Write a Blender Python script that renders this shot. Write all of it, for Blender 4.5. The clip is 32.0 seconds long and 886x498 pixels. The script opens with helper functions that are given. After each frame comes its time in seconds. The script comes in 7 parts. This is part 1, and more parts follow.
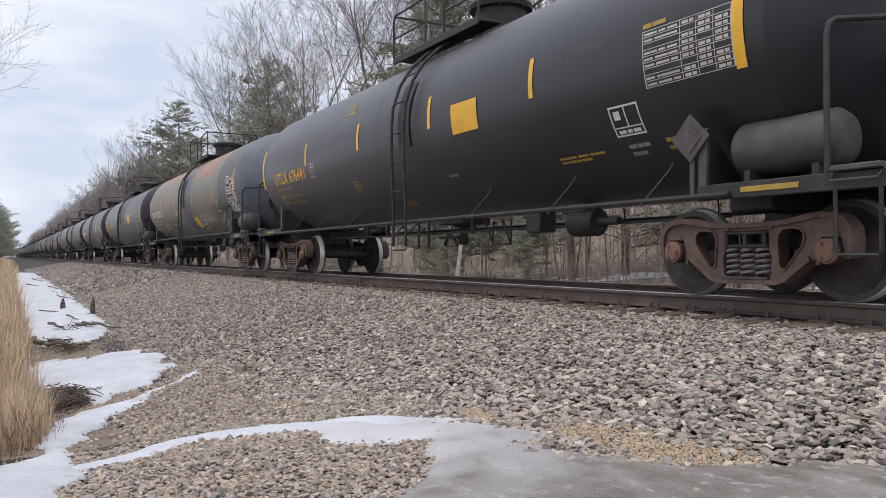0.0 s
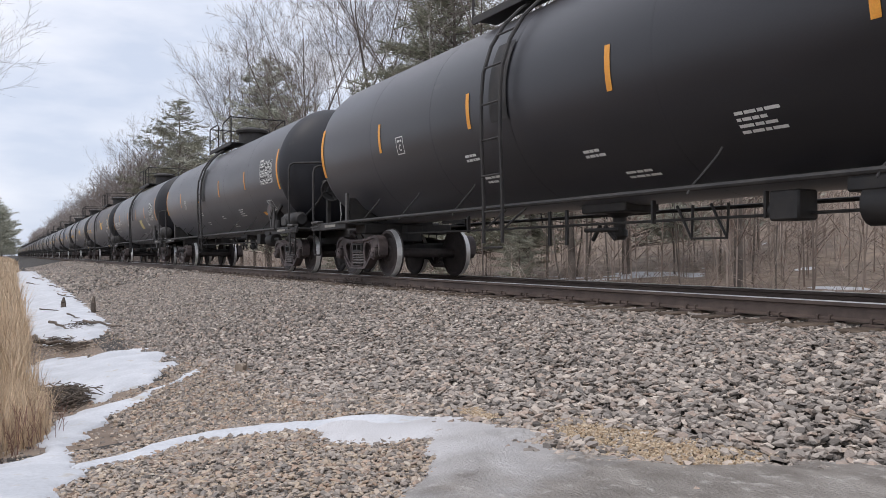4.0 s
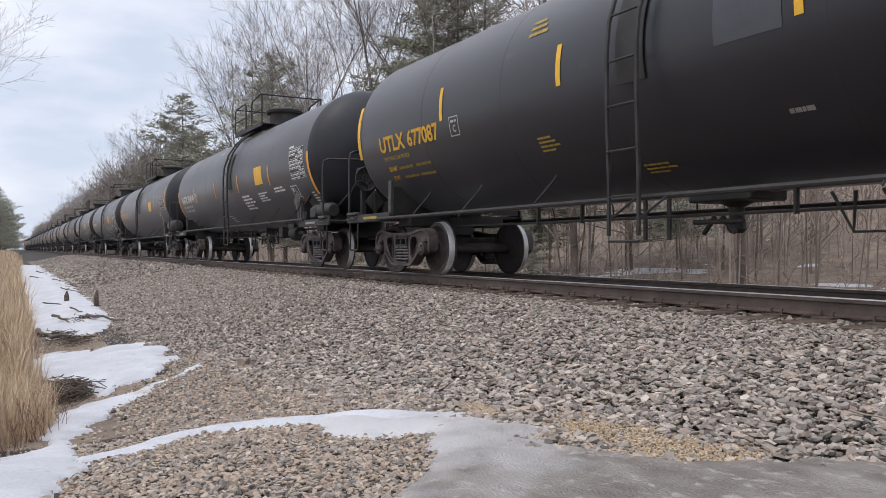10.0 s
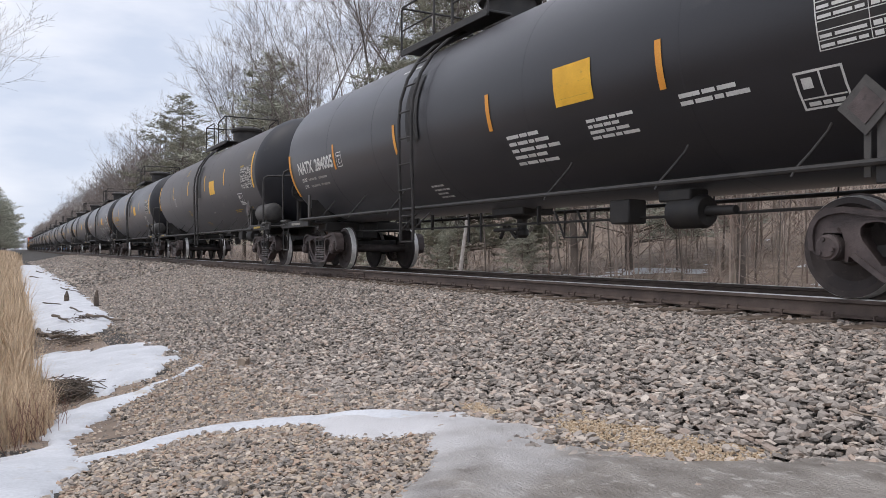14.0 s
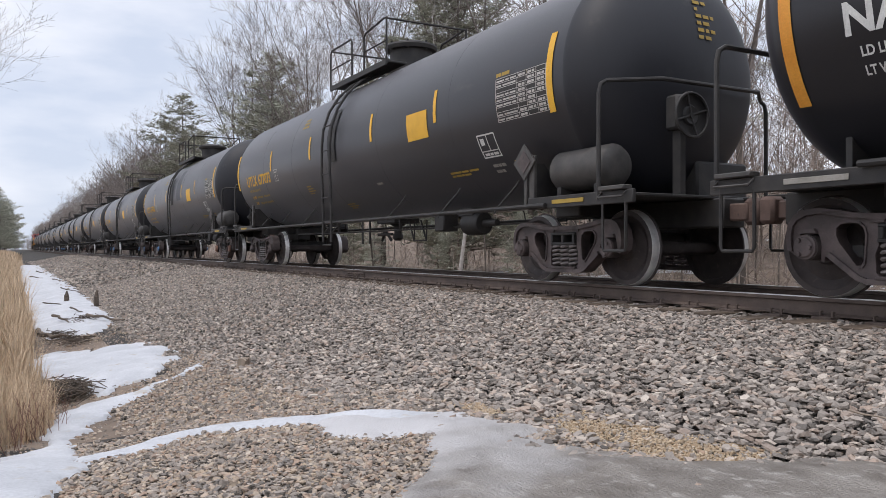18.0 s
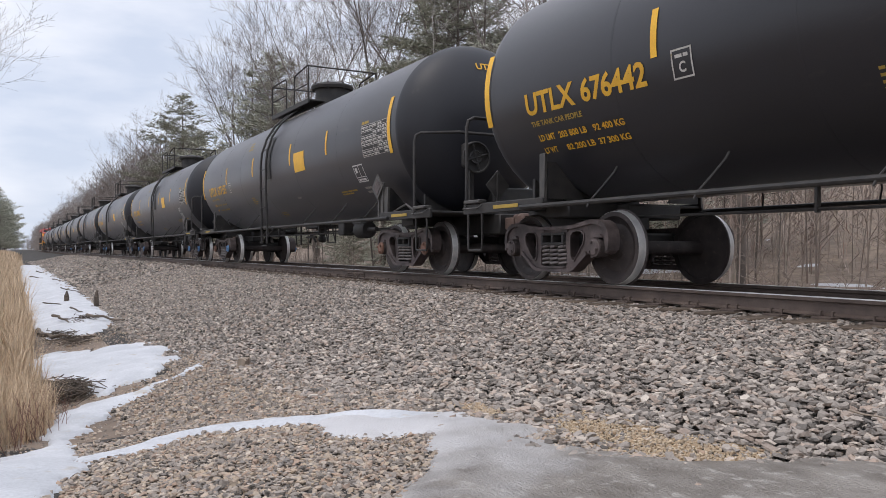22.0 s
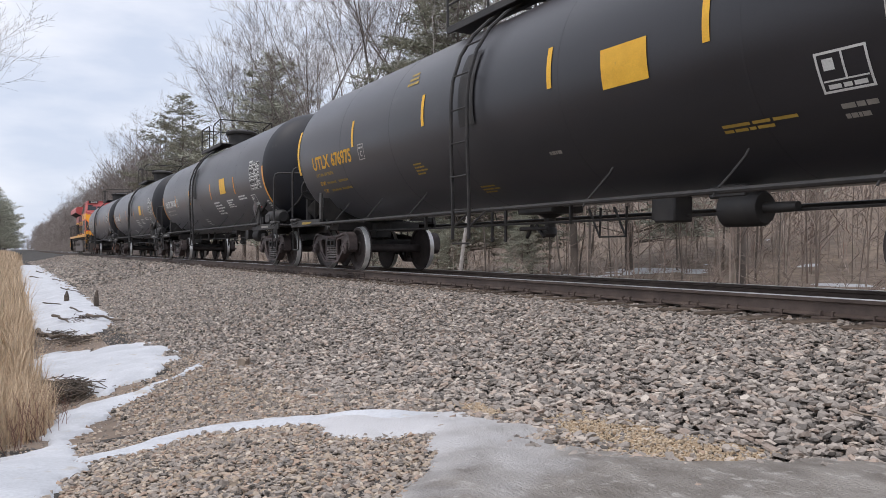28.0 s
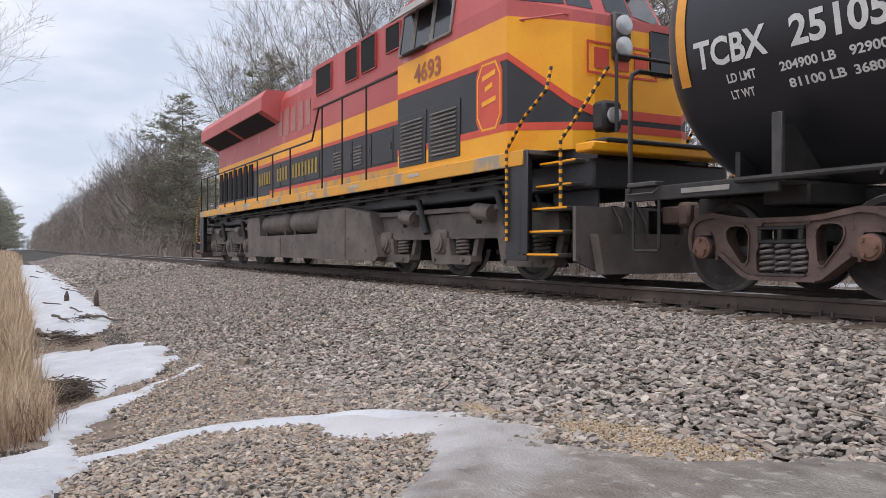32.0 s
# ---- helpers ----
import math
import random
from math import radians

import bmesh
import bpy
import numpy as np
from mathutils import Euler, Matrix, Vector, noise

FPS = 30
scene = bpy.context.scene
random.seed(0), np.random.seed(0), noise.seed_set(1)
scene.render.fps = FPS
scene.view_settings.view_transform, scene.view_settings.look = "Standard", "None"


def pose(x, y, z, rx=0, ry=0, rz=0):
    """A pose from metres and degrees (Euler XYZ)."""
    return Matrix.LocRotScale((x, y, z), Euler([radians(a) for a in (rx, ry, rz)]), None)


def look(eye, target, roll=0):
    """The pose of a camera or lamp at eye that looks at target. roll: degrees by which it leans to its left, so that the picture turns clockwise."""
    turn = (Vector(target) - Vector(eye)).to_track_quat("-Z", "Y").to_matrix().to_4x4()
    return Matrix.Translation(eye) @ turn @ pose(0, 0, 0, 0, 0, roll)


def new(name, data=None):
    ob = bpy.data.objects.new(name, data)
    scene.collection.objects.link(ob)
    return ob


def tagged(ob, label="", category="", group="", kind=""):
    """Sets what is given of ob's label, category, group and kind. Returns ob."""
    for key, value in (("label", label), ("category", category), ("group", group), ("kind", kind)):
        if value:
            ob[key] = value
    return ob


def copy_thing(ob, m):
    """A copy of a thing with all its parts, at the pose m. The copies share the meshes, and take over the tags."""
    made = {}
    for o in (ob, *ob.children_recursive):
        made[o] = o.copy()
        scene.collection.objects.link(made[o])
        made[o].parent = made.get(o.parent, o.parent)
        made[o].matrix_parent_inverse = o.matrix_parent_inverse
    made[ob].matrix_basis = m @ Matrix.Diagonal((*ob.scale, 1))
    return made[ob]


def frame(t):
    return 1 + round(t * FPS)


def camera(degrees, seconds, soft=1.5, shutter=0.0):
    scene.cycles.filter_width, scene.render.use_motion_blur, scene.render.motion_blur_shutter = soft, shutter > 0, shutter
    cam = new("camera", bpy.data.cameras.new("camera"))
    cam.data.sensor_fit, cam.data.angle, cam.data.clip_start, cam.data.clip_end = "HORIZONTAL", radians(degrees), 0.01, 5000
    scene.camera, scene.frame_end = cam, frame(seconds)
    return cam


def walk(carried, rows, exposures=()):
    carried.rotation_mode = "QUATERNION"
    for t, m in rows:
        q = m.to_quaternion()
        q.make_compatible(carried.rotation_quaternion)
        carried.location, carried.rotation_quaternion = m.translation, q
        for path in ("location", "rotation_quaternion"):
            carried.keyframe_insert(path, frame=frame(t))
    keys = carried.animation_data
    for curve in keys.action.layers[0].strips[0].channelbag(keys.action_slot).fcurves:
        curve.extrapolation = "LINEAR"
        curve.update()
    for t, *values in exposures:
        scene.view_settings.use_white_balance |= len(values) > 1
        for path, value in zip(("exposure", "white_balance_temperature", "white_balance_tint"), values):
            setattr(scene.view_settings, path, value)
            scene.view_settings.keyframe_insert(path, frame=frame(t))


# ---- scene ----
# World: x runs along the track in the train's direction, y away from the camera, z up; rail tops at z = 0.
TURN = 29.07                     # degrees between the view and the track
EYE = (0.0, 0.0, 0.44)
TRACK_Y = 7.30                   # middle of the track


def aim(turn, pitch, roll):
    a, b = radians(turn), radians(pitch)
    way = Vector((-math.cos(a) * math.cos(b), math.sin(a) * math.cos(b), math.sin(b)))
    return look(EYE, Vector(EYE) + way * 10, roll)


cam = camera(59.2, 32.0, soft=0.75)
walk(cam, [(0, aim(TURN + 0.23, 0.41, -0.27)), (3.5, aim(TURN + 0.23, 0.41, -0.27)),
           (5.4, aim(TURN, 0, 0)), (32, aim(TURN, 0, 0))],
     exposures=[(0, 0.19, 6500, 14), (32, 0.19, 6500, 14)])

# ---- light: an overcast sky ----
world = bpy.data.worlds.new("overcast_sky")
scene.world = world
world.use_nodes = True
wn, wl = world.node_tree.nodes, world.node_tree.links
wn.clear()
w_out = wn.new("ShaderNodeOutputWorld")
w_bg = wn.new("ShaderNodeBackground")
w_sky = wn.new("ShaderNodeTexSky")
w_sky.sky_type, w_sky.sun_disc = "NISHITA", False
w_sky.sun_elevation, w_sky.sun_rotation = radians(38), radians(200)
w_co = wn.new("ShaderNodeTexCoord")
w_map = wn.new("ShaderNodeMapping")
w_map.inputs["Scale"].default_value = (1.0, 1.0, 3.2)
w_map.inputs["Rotation"].default_value = (0.1, 0.2, 0.6)
w_noise = wn.new("ShaderNodeTexNoise")
w_noise.inputs["Scale"].default_value = 3.4
w_noise.inputs["Detail"].default_value = 7
w_noise.inputs["Roughness"].default_value = 0.5
w_ramp = wn.new("ShaderNodeValToRGB")
w_ramp.color_ramp.elements[0].position, w_ramp.color_ramp.elements[0].color = 0.36, (6.6, 7.5, 8.9, 1)
w_ramp.color_ramp.elements[1].position, w_ramp.color_ramp.elements[1].color = 0.64, (10.3, 10.7, 11.3, 1)
w_mix = wn.new("ShaderNodeMixRGB")
w_mix.inputs["Fac"].default_value = 0.9
wl.new(w_co.outputs["Generated"], w_map.inputs["Vector"])
wl.new(w_map.outputs["Vector"], w_noise.inputs["Vector"])
wl.new(w_noise.outputs["Fac"], w_ramp.inputs["Fac"])
wl.new(w_sky.outputs["Color"], w_mix.inputs["Color1"])
wl.new(w_ramp.outputs["Color"], w_mix.inputs["Color2"])
# an overcast sky is brighter overhead than towards the horizon
w_xyz = wn.new("ShaderNodeSeparateXYZ")
w_up = wn.new("ShaderNodeMapRange")
w_up.inputs["From Min"].default_value, w_up.inputs["From Max"].default_value = 0.28, 1.0
w_up.inputs["To Min"].default_value, w_up.inputs["To Max"].default_value = 1.0, 1.6
w_gain = wn.new("ShaderNodeMixRGB")
w_gain.blend_type = "MULTIPLY"
w_gain.inputs["Fac"].default_value = 1.0
wl.new(w_co.outputs["Generated"], w_xyz.inputs["Vector"])
wl.new(w_xyz.outputs["Z"], w_up.inputs["Value"])
wl.new(w_mix.outputs["Color"], w_gain.inputs["Color1"])
wl.new(w_up.outputs["Result"], w_gain.inputs["Color2"])
wl.new(w_gain.outputs["Color"], w_bg.inputs["Color"])
w_bg.inputs["Strength"].default_value = 0.09
wl.new(w_bg.outputs["Background"], w_out.inputs["Surface"])

sun = new("sun", bpy.data.lights.new("sun", "SUN"))
sun.data.energy, sun.data.angle, sun.data.color = 1.0, radians(12), (1.0, 0.93, 0.84)
sun.matrix_world = look((0, 0, 60), (-3, 23, 0))


# ---- materials ----
def material(name, a, b, rough=0.7, metal=0.0, scale=4.0, bump=0.15, fine=60.0, spot=None, spot_at=0.62, stretch=(1, 1, 1), random_amount=0.0):
    """Two base colours mixed by a broad noise, grain by a fine one, spots of a third colour where given."""
    m = bpy.data.materials.new(name)
    m.use_nodes = True
    n, l = m.node_tree.nodes, m.node_tree.links
    p = n["Principled BSDF"]
    co = n.new("ShaderNodeTexCoord")
    mp = n.new("ShaderNodeMapping")
    mp.inputs["Scale"].default_value = stretch
    l.new(co.outputs["Object"], mp.inputs["Vector"])
    big = n.new("ShaderNodeTexNoise")
    big.inputs["Scale"].default_value, big.inputs["Detail"].default_value = scale, 5
    small = n.new("ShaderNodeTexNoise")
    small.inputs["Scale"].default_value, small.inputs["Detail"].default_value = fine, 3
    l.new(mp.outputs["Vector"], big.inputs["Vector"])
    l.new(mp.outputs["Vector"], small.inputs["Vector"])
    ramp = n.new("ShaderNodeValToRGB")
    e = ramp.color_ramp.elements
    e[0].position, e[0].color = 0.35, (*a, 1)
    e[1].position, e[1].color = 0.68, (*b, 1)
    l.new(big.outputs["Fac"], ramp.inputs["Fac"])
    colour = ramp.outputs["Color"]
    if spot:
        third = n.new("ShaderNodeTexNoise")
        third.inputs["Scale"].default_value, third.inputs["Detail"].default_value = scale * 2.7, 6
        l.new(mp.outputs["Vector"], third.inputs["Vector"])
        cut = n.new("ShaderNodeValToRGB")
        cut.color_ramp.elements[0].position, cut.color_ramp.elements[1].position = spot_at, spot_at + 0.1
        l.new(third.outputs["Fac"], cut.inputs["Fac"])
        mix = n.new("ShaderNodeMixRGB")
        mix.inputs["Color2"].default_value = (*spot, 1)
        l.new(cut.outputs["Color"], mix.inputs["Fac"])
        l.new(colour, mix.inputs["Color1"])
        colour = mix.outputs["Color"]
    hsv = n.new("ShaderNodeHueSaturation")
    l.new(colour, hsv.inputs["Color"])
    val = n.new("ShaderNodeMapRange")
    val.inputs["To Min"].default_value, val.inputs["To Max"].default_value = 0.82, 1.18
    l.new(small.outputs["Fac"], val.inputs["Value"])
    value = val.outputs["Result"]
    if random_amount:
        info = n.new("ShaderNodeObjectInfo")
        geo = n.new("ShaderNodeNewGeometry")
        add = n.new("ShaderNodeMath")
        l.new(info.outputs["Random"], add.inputs[0])
        l.new(geo.outputs["Random Per Island"], add.inputs[1])
        fr = n.new("ShaderNodeMath")
        fr.operation = "FRACT"
        l.new(add.outputs[0], fr.inputs[0])
        r2 = n.new("ShaderNodeMapRange")
        r2.inputs["To Min"].default_value, r2.inputs["To Max"].default_value = 1 - random_amount, 1 + random_amount
        l.new(fr.outputs[0], r2.inputs["Value"])
        mul = n.new("ShaderNodeMath")
        mul.operation = "MULTIPLY"
        l.new(value, mul.inputs[0])
        l.new(r2.outputs["Result"], mul.inputs[1])
        value = mul.outputs[0]
    l.new(value, hsv.inputs["Value"])
    l.new(hsv.outputs["Color"], p.inputs["Base Color"])
    p.inputs["Metallic"].default_value = metal
    rr = n.new("ShaderNodeMapRange")
    rr.inputs["To Min"].default_value, rr.inputs["To Max"].default_value = max(0.05, rough - 0.1), min(1, rough + 0.1)
    l.new(big.outputs["Fac"], rr.inputs["Value"])
    l.new(rr.outputs["Result"], p.inputs["Roughness"])
    bp = n.new("ShaderNodeBump")
    bp.inputs["Strength"].default_value, bp.inputs["Distance"].default_value = bump, 0.01
    l.new(small.outputs["Fac"], bp.inputs["Height"])
    l.new(bp.outputs["Normal"], p.inputs["Normal"])
    return m


M = {}
M["tank_black"] = material("black_tank_paint", (0.009, 0.0092, 0.0125), (0.019, 0.018, 0.0225), 0.38, 0, 0.9, 0.05, 90, (0.040, 0.035, 0.034), 0.66, (0.35, 1, 1))
M["tank_dusty"] = material("dusty_black_tank_paint", (0.024, 0.021, 0.020), (0.045, 0.039, 0.035), 0.58, 0, 0.8, 0.05, 90, (0.075, 0.062, 0.05), 0.62, (0.35, 1, 1))
M["tank_grey"] = material("weathered_grey_tank_paint", (0.17, 0.165, 0.142), (0.26, 0.238, 0.198), 0.6, 0, 0.7, 0.08, 60, (0.29, 0.175, 0.125), 0.6, (0.3, 1, 1))
M["end_panel"] = material("dark_green_grey_repaint", (0.075, 0.08, 0.075), (0.115, 0.118, 0.11), 0.5, 0, 1.2, 0.06, 60)
M["rust_wash"] = material("brown_rust_wash", (0.30, 0.18, 0.135), (0.40, 0.26, 0.20), 0.75, 0, 1.6, 0.15, 60, (0.24, 0.215, 0.18), 0.56)
M["blue_grey"] = material("blue_grey_repaint", (0.10, 0.115, 0.145), (0.15, 0.16, 0.185), 0.55, 0, 1.5, 0.05, 60, (0.09, 0.095, 0.09), 0.6)
M["steel_black"] = material("grimy_black_steel", (0.018, 0.017, 0.017), (0.04, 0.036, 0.033), 0.62, 0, 5, 0.2, 90)
M["steel_worn"] = material("worn_dark_grey_steel", (0.045, 0.042, 0.04), (0.085, 0.078, 0.072), 0.6, 0, 6, 0.2, 90)
M["cast"] = material("brown_grey_cast_steel", (0.05, 0.038, 0.037), (0.122, 0.095, 0.091), 0.66, 0, 5, 0.3, 70, (0.055, 0.045, 0.044), 0.62)
M["cast_rusty"] = material("rusty_cast_steel", (0.095, 0.062, 0.052), (0.16, 0.105, 0.086), 0.75, 0, 5, 0.3, 70, (0.06, 0.045, 0.04), 0.62)
M["spring"] = material("worn_spring_steel", (0.15, 0.13, 0.125), (0.24, 0.215, 0.205), 0.5, 0.2, 8, 0.1, 60)
M["dark_mesh"] = material("black_intake_mesh", (0.006, 0.006, 0.006), (0.013, 0.012, 0.012), 0.95, 0, 6, 0.2, 90)
M["number_brown"] = material("brown_red_number_paint", (0.30, 0.07, 0.03), (0.38, 0.11, 0.05), 0.55, 0, 4, 0.04, 60)
M["slat"] = material("dusty_pale_grey_slats", (0.22, 0.20, 0.18), (0.33, 0.30, 0.27), 0.6, 0, 4, 0.1, 60)
M["wheel"] = material("dusty_wheel_steel", (0.032, 0.025, 0.024), (0.062, 0.049, 0.046), 0.7, 0, 6, 0.2, 60, (0.085, 0.065, 0.06), 0.62)
M["tread"] = material("polished_tread_steel", (0.58, 0.57, 0.56), (0.74, 0.73, 0.71), 0.42, 0.55, 8, 0.05, 80)
M["cap_blue"] = material("blue_bearing_cap", (0.07, 0.16, 0.33), (0.11, 0.23, 0.42), 0.6, 0, 9, 0.1, 60, (0.1, 0.09, 0.08), 0.66)
M["cap_brown"] = material("brown_bearing_cap", (0.16, 0.08, 0.055), (0.22, 0.12, 0.085), 0.7, 0, 9, 0.1, 60)
M["yellow"] = material("yellow_reflective_tape", (0.75, 0.40, 0.02), (0.85, 0.48, 0.035), 0.5, 0, 5, 0.03, 60, (0.5, 0.3, 0.05), 0.7)
M["orange_tape"] = material("orange_reflective_tape", (0.72, 0.29, 0.03), (0.8, 0.36, 0.05), 0.5, 0, 5, 0.03, 60)
M["white_paint"] = material("white_stencil_paint", (0.62, 0.62, 0.6), (0.75, 0.75, 0.72), 0.6, 0, 6, 0.03, 60, (0.35, 0.34, 0.32), 0.68)
M["yellow_paint"] = material("yellow_stencil_paint", (0.62, 0.33, 0.02), (0.72, 0.40, 0.03), 0.6, 0, 6, 0.03, 60, (0.3, 0.17, 0.03), 0.68)
M["faint_paint"] = material("faded_grey_stencil_paint", (0.24, 0.23, 0.2), (0.32, 0.3, 0.27), 0.65, 0, 6, 0.03, 60)
M["faint_yellow"] = material("faded_yellow_stencil_paint", (0.33, 0.22, 0.04), (0.42, 0.28, 0.05), 0.65, 0, 6, 0.03, 60)
M["panel_ink"] = material("worn_white_panel_print", (0.4, 0.38, 0.35), (0.55, 0.53, 0.5), 0.6, 0, 6, 0.03, 60, (0.28, 0.22, 0.12), 0.62)
M["red_paint"] = material("red_sticker", (0.45, 0.04, 0.03), (0.55, 0.06, 0.04), 0.6, 0, 6, 0.03, 60)
M["pale_yellow"] = material("pale_yellow_placard", (0.62, 0.52, 0.22), (0.7, 0.6, 0.28), 0.55, 0, 6, 0.03, 60)
M["rail_side"] = material("rusty_brown_rail_steel", (0.07, 0.05, 0.042), (0.115, 0.085, 0.07), 0.75, 0, 5, 0.2, 60)
M["rail_top"] = material("polished_rail_head", (0.4, 0.39, 0.38), (0.55, 0.54, 0.52), 0.3, 0.9, 2, 0.03, 60)
M["wood_tie"] = material("weathered_timber_sleeper", (0.075, 0.055, 0.04), (0.14, 0.105, 0.078), 0.85, 0, 5, 0.5, 40, None, 0.6, (1, 0.15, 1), 0.2)


def stone_material(name, stops):
    """Crushed stone: every stone takes its own tone from a scale, with grain and mottling on it."""
    m = material(name, (0.85, 0.85, 0.85), (1.0, 1.0, 1.0), 0.85, 0, 14, 0.5, 120)
    n, l = m.node_tree.nodes, m.node_tree.links
    geo, info, add, fr = n.new("ShaderNodeNewGeometry"), n.new("ShaderNodeObjectInfo"), n.new("ShaderNodeMath"), n.new("ShaderNodeMath")
    fr.operation = "FRACT"
    l.new(geo.outputs["Random Per Island"], add.inputs[0])
    l.new(info.outputs["Random"], add.inputs[1])
    l.new(add.outputs[0], fr.inputs[0])
    ramp = n.new("ShaderNodeValToRGB")
    e = ramp.color_ramp.elements
    e[0].position, e[0].color = 0.0, (*stops[0], 1)
    e[1].position, e[1].color = 1.0, (*stops[-1], 1)
    for k, c in enumerate(stops[1:-1]):
        q = e.new((k + 1) / (len(stops) - 1))
        q.color = (*c, 1)
    l.new(fr.outputs[0], ramp.inputs["Fac"])
    p = n["Principled BSDF"]
    mix = n.new("ShaderNodeMixRGB")
    mix.blend_type = "MULTIPLY"
    mix.inputs["Fac"].default_value = 1.0
    l.new(p.inputs["Base Color"].links[0].from_socket, mix.inputs["Color1"])
    l.new(ramp.outputs["Color"], mix.inputs["Color2"])
    l.new(mix.outputs["Color"], p.inputs["Base Color"])
    return m


M["stone"] = stone_material("grey_pink_ballast_stone", [(0.10, 0.088, 0.077), (0.27, 0.236, 0.205), (0.36, 0.315, 0.275), (0.45, 0.388, 0.335), (0.20, 0.182, 0.163), (0.42, 0.325, 0.262), (0.60, 0.53, 0.455)])
M["mixed_stone"] = stone_material("tan_and_grey_gravel", [(0.11, 0.097, 0.084), (0.30, 0.258, 0.22), (0.38, 0.33, 0.285), (0.46, 0.36, 0.26), (0.24, 0.216, 0.195), (0.40, 0.28, 0.20), (0.58, 0.50, 0.41)])
# bed under the stones: shade of the gaps is partly put into its dark colour
M["gravel_bed"] = material("gravel_with_painted_gap_shade", (0.022, 0.019, 0.016), (0.05, 0.043, 0.036), 0.95, 0, 14, 0.9, 45)
M["tan_stone"] = stone_material("tan_sand_and_pea_gravel", [(0.36, 0.25, 0.15), (0.48, 0.36, 0.23), (0.40, 0.31, 0.22), (0.56, 0.44, 0.30), (0.44, 0.38, 0.32)])
M["soil"] = material("brown_leaf_litter", (0.13, 0.095, 0.07), (0.24, 0.185, 0.14), 0.95, 0, 1.3, 0.9, 25, (0.32, 0.245, 0.17), 0.6)
M["snow"] = material("old_granular_snow", (0.43, 0.442, 0.465), (0.55, 0.56, 0.583), 0.65, 0, 2.5, 0.4, 40, (0.42, 0.39, 0.35), 0.62)
M["ice"] = material("dirty_grey_wet_ice", (0.15, 0.131, 0.112), (0.26, 0.236, 0.21), 0.38, 0, 4.5, 0.8, 55, (0.34, 0.315, 0.288), 0.58, (1, 1.7, 1))
def whiter_ice():
    """The ice turns to whitish snow-ice towards the thin end of the sheet."""
    m = M["ice"]
    n, l = m.node_tree.nodes, m.node_tree.links
    p = n["Principled BSDF"]
    co, xyz, nz = n.new("ShaderNodeTexCoord"), n.new("ShaderNodeSeparateXYZ"), n.new("ShaderNodeTexNoise")
    nz.inputs["Scale"].default_value, nz.inputs["Detail"].default_value = 3.0, 6
    l.new(co.outputs["Object"], xyz.inputs["Vector"])
    l.new(co.outputs["Object"], nz.inputs["Vector"])
    add = n.new("ShaderNodeMath")
    add.operation = "MULTIPLY_ADD"
    add.inputs[1].default_value = 2.2
    l.new(nz.outputs["Fac"], add.inputs[0])
    l.new(xyz.outputs["X"], add.inputs[2])
    rng_ = n.new("ShaderNodeMapRange")
    rng_.inputs["From Min"].default_value, rng_.inputs["From Max"].default_value = -2.8, -1.2
    rng_.inputs["To Min"].default_value, rng_.inputs["To Max"].default_value = 0.95, 0.0
    l.new(add.outputs[0], rng_.inputs["Value"])
    mix = n.new("ShaderNodeMixRGB")
    mix.inputs["Color2"].default_value = (0.55, 0.54, 0.545, 1)
    l.new(rng_.outputs["Result"], mix.inputs["Fac"])
    l.new(p.inputs["Base Color"].links[0].from_socket, mix.inputs["Color1"])
    l.new(mix.outputs["Color"], p.inputs["Base Color"])


whiter_ice()
M["straw"] = material("dry_straw_grass", (0.47, 0.345, 0.225), (0.64, 0.495, 0.345), 0.8, 0, 3, 0.1, 40, (0.38, 0.25, 0.155), 0.62, (1, 1, 1), 0.35)
M["bark"] = material("grey_brown_bark", (0.10, 0.083, 0.07), (0.18, 0.152, 0.13), 0.9, 0, 3, 0.5, 25, None, 0.6, (1, 1, 0.3), 0.25)
M["twig"] = material("grey_brown_twigs", (0.14, 0.118, 0.105), (0.225, 0.195, 0.178), 0.9, 0, 3, 0.1, 25, None, 0.6, (1, 1, 1), 0.25)
# paler copy of the twig colour: distance haze is put into it
M["far_twig"] = material("haze_lightened_twigs", (0.22, 0.19, 0.172), (0.32, 0.283, 0.26), 0.9, 0, 0.15, 0.1, 25, None, 0.6, (1, 1, 1), 0.2)
M["pale_bark"] = material("pale_birch_bark", (0.42, 0.39, 0.36), (0.58, 0.55, 0.52), 0.85, 0, 3, 0.2, 25)
M["dead_brush"] = material("brown_dead_brush", (0.235, 0.185, 0.155), (0.38, 0.315, 0.27), 0.9, 0, 0.4, 0.1, 25, (0.28, 0.185, 0.15), 0.6, (1, 1, 1), 0.35)
M["red_twig"] = material("reddish_brown_stems", (0.16, 0.085, 0.065), (0.25, 0.14, 0.11), 0.85, 0, 3, 0.1, 25)
# paler than real needles: distance haze is put into the base colour
M["needles"] = material("haze_lightened_pine_needles", (0.27, 0.275, 0.215), (0.41, 0.41, 0.335), 0.8, 0, 0.7, 0.1, 25, (0.19, 0.165, 0.125), 0.66, (1, 1, 1), 0.35)
M["loco_red"] = material("faded_red_paint", (0.47, 0.075, 0.07), (0.56, 0.125, 0.115), 0.48, 0, 0.8, 0.05, 60, (0.60, 0.30, 0.26), 0.64, (1, 1, 0.35))
M["loco_yellow"] = material("orange_yellow_paint", (0.92, 0.36, 0.004), (0.96, 0.44, 0.010), 0.45, 0, 1.5, 0.05, 60, (0.62, 0.33, 0.08), 0.70)
M["loco_sill"] = material("chipped_dirty_yellow_paint", (0.80, 0.34, 0.016), (0.70, 0.36, 0.06), 0.55, 0, 1.1, 0.08, 60, (0.36, 0.29, 0.22), 0.53, (1, 1, 0.5))
